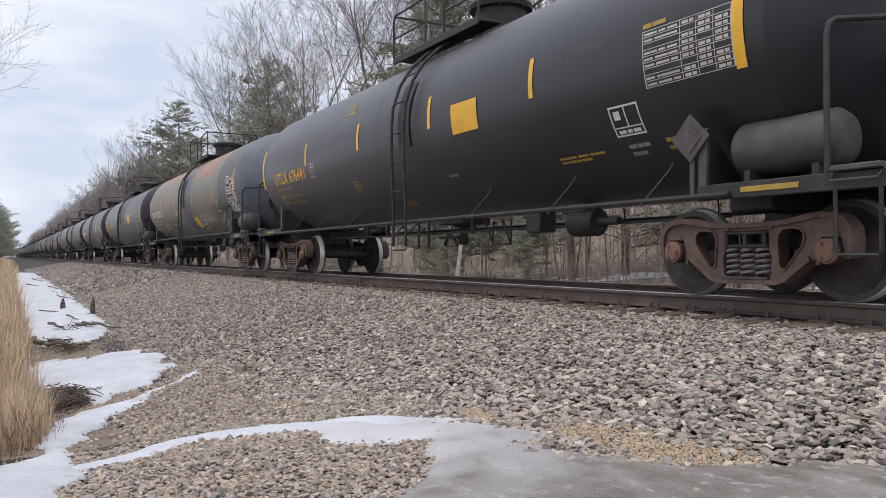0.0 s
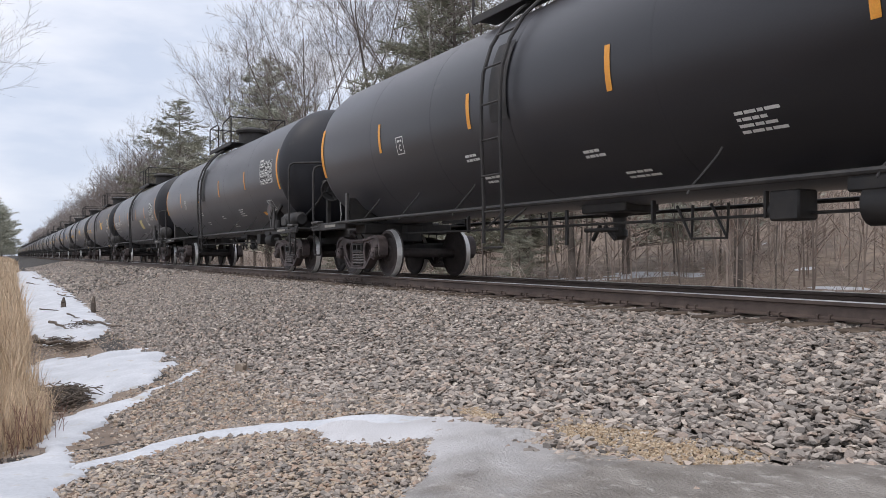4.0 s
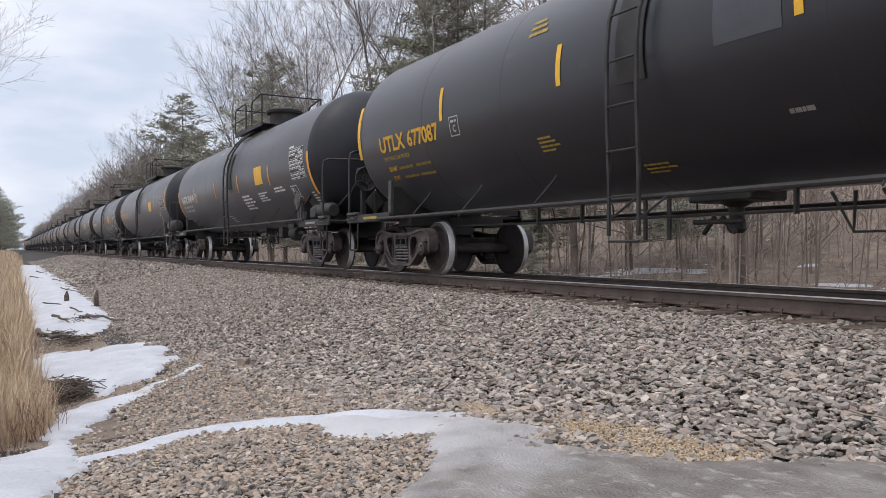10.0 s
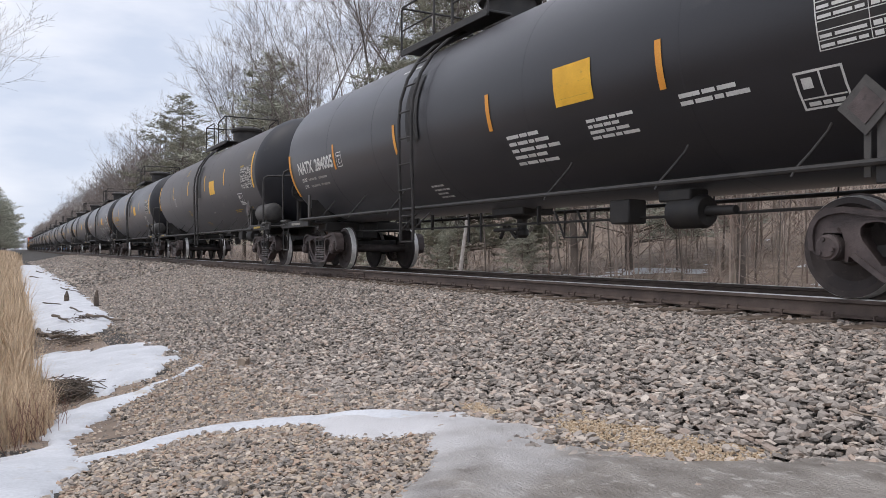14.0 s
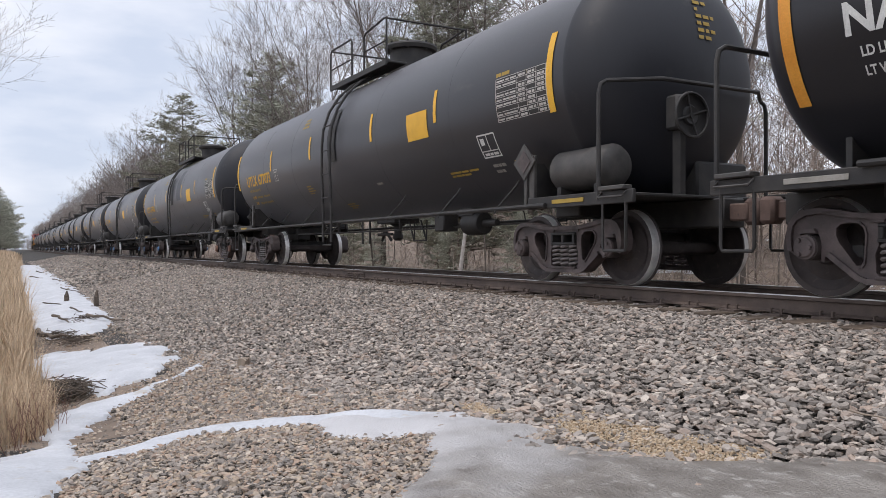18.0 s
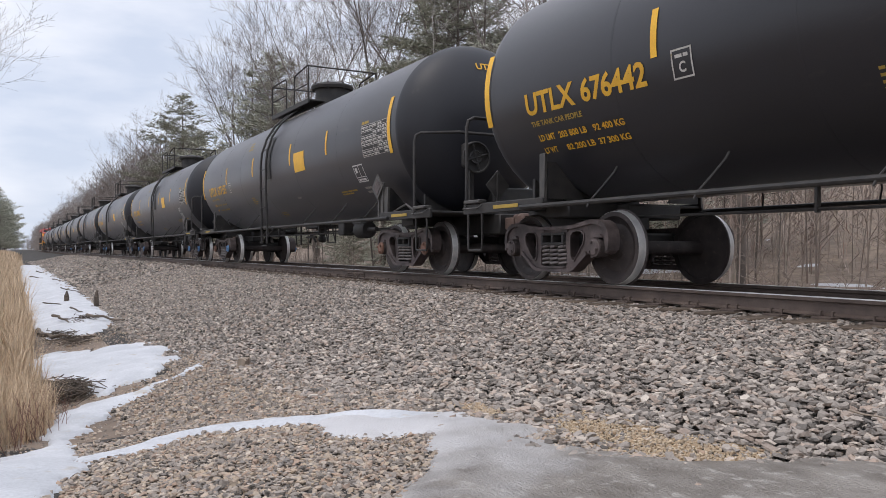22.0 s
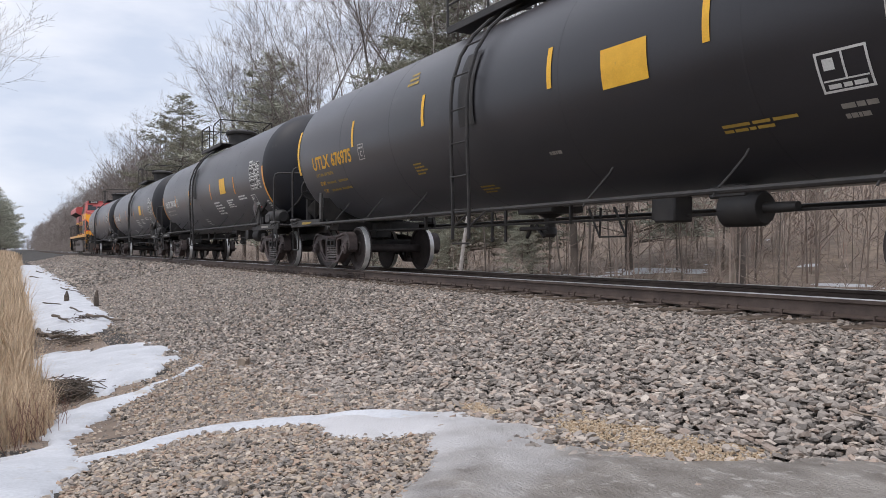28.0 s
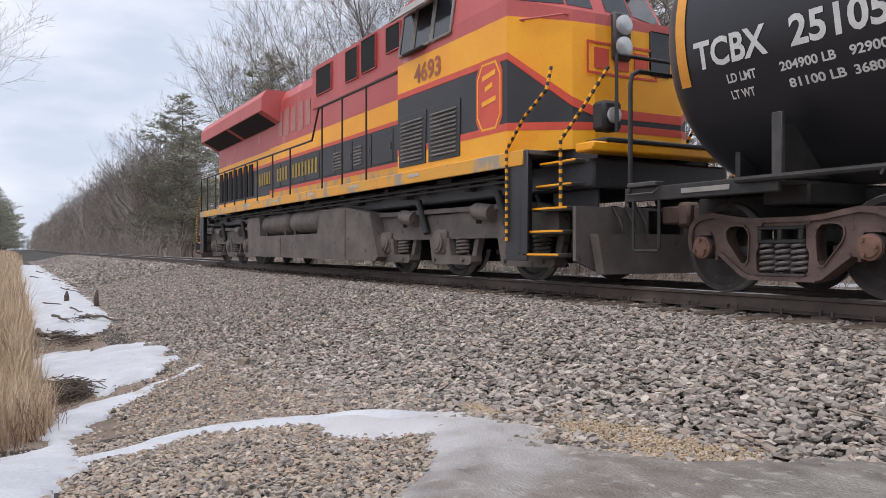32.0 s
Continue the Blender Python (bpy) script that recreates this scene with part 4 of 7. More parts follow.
    b = skin(Build(), g + 0.14, g + 0.56, TANK_Z - 0.35, TANK_Z + 0.75, 0.02)
    part("ladder_backing", b, M["steel_black"], car)
    # top platform with its rails, and the manway
    for side in (-1, 1):
        b = Build().bevel_box((g + 0.23, side * 0.68, 4.10), (3.0, 0.44, 0.04), 0.008).bevel_box((g + 0.23, side * 0.9, 4.08), (3.0, 0.04, 0.12), 0.008)
        part("platform", b, S, car)
        y = side * 0.9
        b = Build().tube([(g - 1.27, y, 4.05), (g - 1.27, y, 4.86), (g - 1.2, y, 4.93), (g - 0.08, y, 4.93), (g - 0.01, y, 4.86), (g - 0.01, y, 4.1)], 0.022, 6)
        b.tube([(g - 1.27, y, 4.5), (g - 0.01, y, 4.5)], 0.016, 6)
        part("platform_rail", b, S, car)
        b = Build().tube([(g + 0.64, y, 4.1), (g + 0.64, y, 4.8), (g + 0.72, y, 4.87), (g + 1.6, y, 4.95), (g + 1.73, y, 4.95), (g + 1.73, y, 4.05)], 0.022, 6)
        b.tube([(g + 0.64, y, 4.5), (g + 1.73, y, 4.5)], 0.016, 6)
        part("platform_rail", b, S, car)
    for x in (g - 1.27, g + 1.73):
        part("cross_rail", Build().tube([(x, -0.9, 4.93), (x, 0.9, 4.93)], 0.022, 6), S, car)
    b = Build().lathe([(0, 0.44), (0.5, 0.44), (0.51, 0.53), (0.58, 0.55), (0.62, 0.53), (0.63, 0.46), (0.68, 0.36), (0.7, 0.0)], (g + 1.0, 0, 4.02), "z", 28)
    housing = part("manway", b, S, car, "round bolted manway housing")
    for k in range(8):
        a = 0.785 * k + 0.2
        part("bolt", Build().cyl((g + 1.0 + 0.5 * math.cos(a), 0.5 * math.sin(a), 4.5), (g + 1.0 + 0.5 * math.cos(a), 0.5 * math.sin(a), 4.68), 0.025, seg=6), S, housing)
    # underside: outlet valve, brake gear, rods
    b = Build().lathe([(0, 0.07), (0.05, 0.11), (0.12, 0.11), (0.16, 0.08), (0.3, 0.09), (0.36, 0.2), (0.46, 0.24)], (-0.25, 0, 0.62), "z", 16)
    b.cyl((-0.6, -0.3, 0.75), (0.1, -0.3, 0.75), 0.03).cyl((-0.5, -0.25, 0.62), (-0.3, -0.3, 0.8), 0.03).cyl((-0.05, -0.25, 0.62), (-0.2, -0.3, 0.8), 0.03)
    b.bevel_box((-0.25, 0, 1.05), (0.9, 0.6, 0.14), 0.02)
    part("outlet_valve", b, S, car)
    for x in (-1.35, -0.95):
        part("skid_strap", Build().bevel_box((x, -0.35, 0.8), (0.06, 0.03, 0.5), 0.006), S, car)
    part("brake_pipe", Build().tube([(-6.2, -0.5, 0.84), (-3.0, -0.5, 0.82), (3.0, -0.5, 0.82), (6.2, -0.5, 0.84)], 0.017, 6), S, car)
    for x in (1.5, 2.0):
        part("rod_hanger", Build().tube([(x - 0.22, -0.5, 0.98), (x, -0.5, 0.6), (x + 0.02, -0.5, 0.98)], 0.018, 6), S, car)
    part("rod_guard", Build().tube([(1.5, -0.5, 0.6), (2.0, -0.5, 0.6)], 0.012, 6), S, car)
    b = Build().lathe([(0, 0.1), (0.05, 0.19), (0.48, 0.19), (0.52, 0.16), (0.52, 0.06), (0.9, 0.05)], (3.6, -0.55, 0.86), "x", 18)
    b.bevel_box((3.75, -0.55, 1.05), (0.5, 0.3, 0.14), 0.02)
    part("brake_cylinder", b, S, car)
    b = Build().bevel_box((2.85, -0.55, 0.9), (0.34, 0.3, 0.3), 0.02).cyl((2.6, -0.55, 0.86), (2.9, -0.55, 0.86), 0.07)
    part("control_valve", b, S, car)
    for x in (-3.4, -2.4, 0.9, 2.5):
        part("pipe_hanger", Build().bevel_box((x, -0.5, 0.93), (0.035, 0.06, 0.28), 0.005), S, car)
    # air reservoir, hand brake and diamond placard holder at the leading end
    if bare_end:
        b = Build().bevel_box((6.75, -1.36, 1.3), (0.16, 0.05, 0.5), 0.008).tube([(6.9, -1.3, 1.1), (7.3, -1.25, 1.22), (7.7, -1.3, 1.1)], 0.02, 6)
        part("end_bracket", b, M["steel_worn"], car)
    elif kind in "us":
        b = Build()
        x0, x1 = (6.85, 7.95) if kind == "u" else (7.1, 8.0)
        b.lathe([(x0, 0.0), (x0, 0.14), (x0 + 0.04, 0.22), (x0 + 0.1, 0.26), (x1 - 0.1, 0.26), (x1 - 0.04, 0.22), (x1, 0.14), (x1, 0)], (0, -1.1, 1.42), "x", 22)
        part("air_reservoir", b, M["steel_worn"], car, "dark grey air reservoir tank")
        for x in (x0 + 0.2, x1 - 0.2):
            part("reservoir_strap", Build().bevel_box((x, -1.1, 1.13), (0.07, 0.4, 0.16), 0.01), S, car)
    else:
        b = Build().lathe([(7.0, 0.0), (7.0, 0.12), (7.1, 0.18), (8.0, 0.18), (8.1, 0.12), (8.1, 0)], (0, -1.15, 1.28), "x", 18)
        b.bevel_box((7.3, -1.25, 1.25), (0.4, 0.2, 0.24), 0.03)
        part("air_reservoir", b, S, car, "dark grey air reservoir tank")
    b = Build().plate([(8.30, 1.05), (8.42, 1.05), (8.42, 2.1), (8.30, 2.1)], [], -0.62, -0.54)
    b.bevel_box((8.36, -0.58, 2.0), (0.2, 0.26, 0.4), 0.03).cyl((8.4, -0.58, 1.95), (8.56, -0.58, 1.95), 0.03)
    brake = part("hand_brake", b, S, car)
    b = Build().tube([(8.56, -0.58 + 0.25 * math.cos(a), 1.95 + 0.25 * math.sin(a)) for a in [6.2832 * i / 24 for i in range(25)]], 0.018, 6)
    for k in range(4):
        a = 1.5708 * k + 0.3
        b.cyl((8.54, -0.58, 1.95), (8.56, -0.58 + 0.27 * math.cos(a), 1.95 + 0.27 * math.sin(a)), 0.014, seg=6)
    b.lathe([(8.535, 0.0), (8.555, 0.1), (8.53, 0.12), (8.53, 0.2), (8.545, 0.25)], (0, -0.58, 1.95), "x", 20, False)
    part("brake_wheel", b, S, brake)
    d = Build().plate([(-0.85, 1.17), (-0.64, 1.4), (-0.85, 1.63), (-1.06, 1.4)], [], -8.50, -8.485, lambda x, z, t: (t, x, z))
    d.bevel_box((-8.48, -0.85, 1.3), (0.02, 0.05, 0.62), 0.004)
    if kind == "u":
        part("placard_holder", d, M["steel_worn"], car, "diamond-shaped placard holder")
    px = {"u": 6.5, "n": 6.5, "s": 5.95, "t": 6.45}[kind]
    b = Build().plate([(px, 1.33), (px + 0.24, 1.57), (px, 1.81), (px - 0.24, 1.57)], [], -1.44, -1.425)
    b.bevel_box((px, -1.41, 1.2), (0.06, 0.02, 0.4), 0.004)
    holder = part("placard_holder", b, M["steel_worn"], car, "diamond-shaped placard holder")
    b = Build().plate([(px, 1.42), (px + 0.15, 1.57), (px, 1.72), (px - 0.15, 1.57)], [], -1.449, -1.4415)
    part("placard", b, M["cast"], holder)
    if kind == "s":
        b = Build().bevel_box((6.62, -1.4, 1.35), (0.14, 0.03, 0.62), 0.006).bevel_box((6.45, -1.4, 1.42), (0.3, 0.03, 0.2), 0.006).bevel_box((6.62, -1.38, 1.72), (0.22, 0.1, 0.12), 0.01)
        part("end_bracket", b, M["steel_worn"], car, "grey steel bracket")
    if kind in "nt":
        part("brake_strut", Build().tube([(7.35, -1.1, 1.06), (8.05, -0.72, 1.7), (8.3, -0.6, 2.05)], 0.03, 8), S, car)
        part("brake_strut", Build().tube([(8.36, -0.4, 2.1), (8.4, 0.2, 1.6), (8.4, 0.75, 1.06)], 0.024, 8), S, car)
        part("release_rod", Build().tube([(8.4, -0.3, 1.75), (8.42, -0.28, 1.4), (8.4, -0.3, 1.1)], 0.012, 6), M["white_paint"], car)
        b = Build().tube([(6.75, -1.35, 1.05), (6.6, -1.3, 1.45), (6.85, -1.15, 1.85), (7.0, -1.1, 1.8)], 0.05, 6).bevel_box((6.72, -1.3, 1.15), (0.16, 0.06, 0.3), 0.01)
        part("end_bracket", b, S, car)
    # markings shared by the kind
    tape = M["yellow"] if kind == "u" else M["orange_tape"]
    ink = M["faint_yellow"] if kind == "u" else M["white_paint"]
    xs, low = {"u": ((-4.55, -1.62, 1.22, 3.94), 2.41), "n": ((-4.85, -1.96, 1.06, 4.33), 2.07), "s": ((-4.97, -1.57, 1.40, 4.21), 2.21), "t": ((-4.79, -1.75, 1.24, 4.27), 2.23)}[kind]
    for x in xs:
        part("tape_stripe", skin(Build(), x - 0.045, x + 0.045, low, low + 0.51, 0.007), tape, car)
    end_low = {"u": 2.12, "n": 1.62, "s": 1.98, "t": 2.03}[kind]
    xt = -7.8 if kind == "u" else -7.7
    part("tape_stripe", skin(Build(), xt, xt + 0.12, end_low, end_low + 1.0, 0.008), tape, car)
    xe = {"u": 7.08, "n": 7.34, "s": 7.2, "t": 7.22}[kind]
    part("tape_stripe", skin(Build(), xe, xe + 0.12, end_low, end_low + 1.0, 0.008), tape, car)
    # data panel: rows of small bars in a ruled grid
    x0, x1, z0, z1 = {"u": (5.93, 7.08, 2.16, 2.74), "n": (6.1, 7.12, 2.07, 2.78), "s": (5.62, 6.69, 2.03, 2.75), "t": (5.82, 6.89, 2.25, 2.81)}[kind]
    panel = part("data_panel", skin(Build(), x0, x1, z0, z1, 0.004), M["steel_black"], car)
    b = Build()
    rows = 9
    hz, w = (z1 - z0) / rows, x1 - x0
    for r in range(rows):
        z = z0 + hz * (r + 0.25)
        if r % 4 != 2:
            bars(b, x0 + 0.02 * w, z, 0.40 * w, hz * 0.36, ((3, 4, 2), (2, 5), (4, 2, 3))[r % 3])
        for k in range(3):
            if (r * 3 + k) % 5 != 1:
                bars(b, x0 + (0.47 + 0.18 * k) * w, z - hz * 0.05, 0.13 * w, hz * 0.5, (3, 2))
    for k in range(4):
        skin(b, x0 + (0.445 + 0.18 * k) * w, x0 + (0.452 + 0.18 * k) * w, z0, z1, 0.007)
    for r in range(rows + 1):
        skin(b, x0, x1, z0 + hz * r - 0.004, z0 + hz * r + 0.004, 0.0065)
    skin(b, x0, x0 + 0.012, z0, z1, 0.008), skin(b, x1 - 0.012, x1, z0, z1, 0.008)
    tagged(part("panel_writing", b, M["panel_ink"] if kind == "u" else M["white_paint"], panel), kind="stuff")
    part("panel_heading", bars(Build(), x0, z1 + 0.03, 0.32, 0.05, (4, 6)), ink, car)
    # outlined box with blocks
    x0, z0 = {"u": (5.28, 1.70), "n": (5.80, 1.58), "s": (4.52, 1.80), "t": (5.80, 1.46)}[kind]
    b = frame_skin(Build(), x0, x0 + 0.46, z0, z0 + 0.36, 0.022)
    skin(b, x0 + 0.06, x0 + 0.16, z0 + 0.2, z0 + 0.3), skin(b, x0 + 0.23, x0 + 0.25, z0 + 0.1, z0 + 0.34), skin(b, x0 + 0.03, x0 + 0.43, z0 + 0.1, z0 + 0.115, 0.0065), bars(b, x0 + 0.06, z0 + 0.035, 0.34, 0.04, (3, 2, 3))
    part("stencil_box", b, M["white_paint"], car)

    def note(x, z, w, rows, colour, h=0.05, step=0.1):
        b = Build()
        for r in range(rows):
            bars(b, x, z + step * r, w * (1 - 0.16 * ((r * 7 + int(x * 10)) % 3)), h, ((3, 4, 2, 5), (5, 3, 4), (2, 4, 3, 3))[r % 3])
        tagged(part("notice_lettering", b, colour, car), kind="stuff")
    faint = M["faint_paint"]
    if kind == "u":
        note(5.38, 1.44, 0.32, 2, faint), note(5.94, 1.45, 0.22, 2, M["faint_yellow"]), note(4.12, 1.48, 0.84, 2, M["faint_yellow"], 0.035, 0.06), note(-2.28, 1.64, 0.4, 4, M["faint_yellow"], 0.028, 0.06), note(-0.75, 1.08, 0.46, 3, M["faint_yellow"], 0.03, 0.065), note(1.36, 1.58, 0.3, 1, faint), note(-2.4, 3.2, 0.4, 3, M["faint_yellow"])
        part("notice_placard", skin(Build(), 1.92, 2.64, 2.22, 2.66, 0.008), M["yellow"], car, "bright yellow notice placard")
        note_x, note_z = 2.0, 2.3
    elif kind == "n":
        note(1.36, 1.5, 1.05, 5, ink), note(3.03, 1.68, 0.78, 4, ink, 0.04, 0.072), note(4.5, 1.86, 0.84, 2, ink, 0.045, 0.08), note(7.0, 1.36, 0.28, 5, ink, 0.04, 0.075), note(-1.4, 1.08, 0.5, 4, ink, 0.04, 0.09), note(-2.2, 3.6, 1.0, 1, ink, 0.04)
        part("notice_placard", skin(Build(), 3.05, 3.75, 2.16, 2.63, 0.008), M["yellow"], car, "bright yellow notice placard")
        part("red_sticker", skin(Build(), 6.12, 6.27, 1.46, 1.56, 0.008), M["red_paint"], car)
        note_x, note_z = 3.12, 2.24
    elif kind == "s":
        note(-1.95, 2.02, 0.5, 2, ink, 0.04, 0.08), note(1.7, 1.3, 0.5, 2, ink), note(4.55, 1.62, 0.5, 2, faint, 0.04, 0.08)
        low_ = 0.35 if paint == "tank_grey" else 0.0
        part("notice_placard", skin(Build(), 2.39 - 2.4 * low_, 3.09 - 2.4 * low_, 1.69 - low_, 2.15 - low_, 0.008), M["yellow" if low_ else "pale_yellow"], car, "yellow notice placard")
        note_x, note_z = 2.47 - 2.4 * low_, 1.77 - low_
    else:
        note(-2.1, 1.76, 0.36, 2, ink, 0.04, 0.07), note(0.45, 1.5, 0.42, 2, ink, 0.04, 0.07), note(2.75, 1.48, 0.5, 4, ink, 0.035, 0.07), note(-1.9, 1.35, 0.4, 2, ink, 0.04, 0.08), note(0.9, 1.1, 0.5, 2, ink, 0.04, 0.08)
        part("notice_placard", skin(Build(), 4.95, 5.2, 1.40, 1.52, 0.008), M["orange_tape"], car, "small orange notice")
        note_x = None
    if note_x is not None:
        b = Build()
        for r in range(3):
            bars(b, note_x, note_z + 0.12 * r, 0.54, 0.045, ((3, 4, 3), (5, 5), (2, 4, 4))[r])
        tagged(part("placard_writing", b, M["faint_yellow"] if kind in "un" else M["steel_black"], car), kind="stuff")
    # class box beside the number
    x0, z0 = {"u": (-4.32, 2.13), "n": (-4.72, 2.1), "s": (-4.62, 2.1), "t": (-4.15, 2.12)}[kind]
    b = frame_skin(Build(), x0, x0 + 0.27, z0, z0 + 0.3, 0.018)
    bars(b, x0 + 0.05, z0 + 0.21, 0.17, 0.035, (3, 2))
    part("class_box", b, M["white_paint"] if kind != "u" else M["panel_ink"], car)
    lettering("C", x0 + 0.09, z0 + 0.06, 0.09, 0.11, M["white_paint"] if kind != "u" else M["panel_ink"], car, "class_letter")
    # writing high on the leading head
    def on_head(y, z):
        d2 = (y * y + (z - TANK_Z) ** 2) / TANK_R ** 2
        return (7.4 + 0.8 * math.sqrt(max(0.0, 1 - d2)) + 0.012, y, z)
    code = {"u": "UTLX", "n": "NATX", "s": "SHPX", "t": "TCBX"}[kind]
    y0, z_top = (-0.24, 3.55) if kind == "u" else (0.05, 3.2)
    lettering(code, y0, z_top, 0.46 if kind == "u" else 0.38, 0.12, M["yellow_paint"] if kind == "u" else ink, car, "head_code", on_head)
    b = Build()
    for r, words in enumerate(((0.11, 0.08), (0.05,), (0.09, 0.1, 0.06), (0.07, 0.11), (0.1, 0.06, 0.08), (0.08, 0.1))):
        if kind != "u" and r > 1:
            break
        y = y0 + 0.18
        for w in words:
            z = z_top - 0.13 - 0.09 * r
            b.add([on_head(y, z), on_head(y + w, z), on_head(y + w, z + 0.045), on_head(y, z + 0.045)], [(0, 1, 2, 3)])
            y += w + 0.03
    tagged(part("head_writing", b, M["faint_yellow"] if kind == "u" else ink, car, smooth=False), kind="stuff")
    return car


def mark_car(car, kind, number):
    """The car's own writing: code, number and load lines."""
    ink = M["yellow_paint"] if kind == "u" else M["white_paint"]
    code = {"u": "UTLX", "n": "NATX", "s": "SHPX", "t": "TCBX"}[kind]
    x0, z0, h = {"u": (-6.86, 2.14, 0.28), "n": (-7.12, 2.13, 0.27), "s": (-7.2, 2.1, 0.27), "t": (-7.48, 2.16, 0.27)}[kind]
    lettering(code, x0, z0, 0.82 if kind == "t" else 0.98, h, ink, car, "car_code")
    lettering(number, x0 + (1.05 if kind == "t" else 1.1), z0, 1.07, h, ink, car, "car_number")
    if kind == "u":
        lettering("THE TANK CAR PEOPLE", x0 + 0.04, z0 - 0.15, 1.0, 0.07, M["faint_yellow"], car, "small_lettering")
    z1, z2 = (z0 - 0.35, z0 - 0.53) if kind == "u" else (z0 - 0.18, z0 - 0.34)
    lx = 0.33 if kind == "t" else 0.1
    lettering("LD LMT", x0 + lx, z1, 0.32, 0.085, ink, car, "load_lettering")
    lettering("LT WT", x0 + lx, z2, 0.26, 0.085, ink, car, "load_lettering")
    if kind != "u":
        lettering(number, 0.48, 3.2, 0.42, 0.12, ink, car, "head_number", lambda y, z: (7.412 + 0.8 * math.sqrt(max(0.0, 1 - (y * y + (z - TANK_Z) ** 2) / TANK_R ** 2)), y, z))
    if number in LOADS:
        a, b_, c, d = LOADS[number]
        for text, x, z in ((a + " LB", 0.5, z1), (b_ + " KG", 1.15, z1), (c + " LB", 0.55, z2), (d + " KG", 1.15, z2)):
            lettering(text, x0 + x + (0.4 if kind == "t" else 0.0), z, 0.53, 0.085, ink, car, "load_lettering")
    else:
        for x, z in ((0.5, z1), (1.15, z1), (0.55, z2), (1.15, z2)):
            tagged(part("load_writing", bars(Build(), x0 + x, z + 0.01, 0.5, 0.05, (1, 1, 1, 0.6, 1, 1, 1, 0.4, 1, 1)), M["faint_yellow"] if kind == "u" else M["panel_ink"], car), kind="stuff")


GLYPHS = {"d": [[(0.1, 0), (0.05, 1), (0.6, 0.8), (0.75, 0.4), (0.1, 0)]], "o": [[(0.5, 0.75), (0.15, 0.5), (0.3, 0.1), (0.7, 0.1), (0.85, 0.5), (0.5, 0.75)]],
          "c": [[(0.9, 0.95), (0.3, 1.0), (0.05, 0.5), (0.35, 0), (0.95, 0.1)]], "a": [[(0, 0), (0.45, 1), (0.75, 0)], [(0.1, 0.35), (0.8, 0.4)]],
          "p": [[(0.2, 0), (0.15, 1), (0.8, 0.85), (0.2, 0.45)]], "z": [[(0, 0.9), (0.9, 1), (0.1, 0.05), (1.0, 0.1), (0.6, 0.4)]],
          "k": [[(0.1, 1), (0.15, 0)], [(0.9, 1), (0.15, 0.5), (1.0, 0)]], "n": [[(0, 0), (0.1, 1), (0.7, 0), (0.85, 1)]],
          "e": [[(0.8, 1), (0.1, 0.9), (0.6, 0.5), (0.1, 0.1), (0.85, 0)]], "b": [[(0.1, 0), (0.1, 1), (0.7, 0.8), (0.2, 0.5), (0.85, 0.25), (0.1, 0)]],
          "u": [[(0.05, 1), (0.15, 0.1), (0.7, 0.05), (0.85, 1)]], "t": [[(0, 1), (1, 0.95)], [(0.5, 1), (0.45, 0)]], "x": [[(0, 0), (0.9, 1)], [(0, 1), (1.0, 0.05)]],
          "-": [[(-0.1, 0.02), (1.1, 0.1)]], "w": [[(0, 1), (0.2, 0), (0.45, 0.7), (0.7, 0), (1, 1)]]}


def rounded(pts, sub=4):
    """A softened line through points."""
    p = [pts[0], *pts, pts[-1]]
    out = []
    for i in range(1, len(p) - 2):
        for k in range(sub):
            t = k / sub
            out.append(tuple(0.5 * (2 * p[i][c] + (p[i + 1][c] - p[i - 1][c]) * t + (2 * p[i - 1][c] - 5 * p[i][c] + 4 * p[i + 1][c] - p[i + 2][c]) * t * t
                                    + (3 * p[i][c] - p[i - 1][c] - 3 * p[i + 1][c] + p[i + 2][c]) * t ** 3) for c in (0, 1)))
    return out + [tuple(pts[-1])]


def spray_tag(car, signs, x0, z0, w, h, mat, wide=0.03, seed=1, slope=0.0, label="pale spray-painted tag"):
    """Overlapping hand-sprayed strokes in a row."""
    rng = random.Random(seed)
    b = Build()
    cell = w / len(signs)
    for k, g in enumerate(signs):
        up = rng.uniform(-0.12, 0.12) * h
        wide_by, lean = rng.uniform(1.0, 1.3), rng.uniform(-0.1, 0.25)
        for stroke in GLYPHS[g]:
            line = rounded([(x0 + cell * (k + u * wide_by + lean * v), z0 + up + slope * k / len(signs) + h * v) for u, v in stroke])
            vs = []
            for i, (x, z) in enumerate(line):
                a, c = line[max(i - 1, 0)], line[min(i + 1, len(line) - 1)]
                d = Vector((c[0] - a[0], c[1] - a[1]))
                d = d.normalized() if d.length > 1e-6 else Vector((1, 0))
                e = wide * rng.uniform(0.4, 0.6)
                vs += [on_tank(x - d.y * e, z + d.x * e, 0.0075 + 0.0004 * k), on_tank(x + d.y * e, z - d.x * e, 0.0075 + 0.0004 * k)]
            b.add(vs, [(2 * i, 2 * i + 1, 2 * i + 3, 2 * i + 2) for i in range(len(line) - 1)])
    tagged(part("graffiti", b, mat, car, label, smooth=False), kind="stuff")


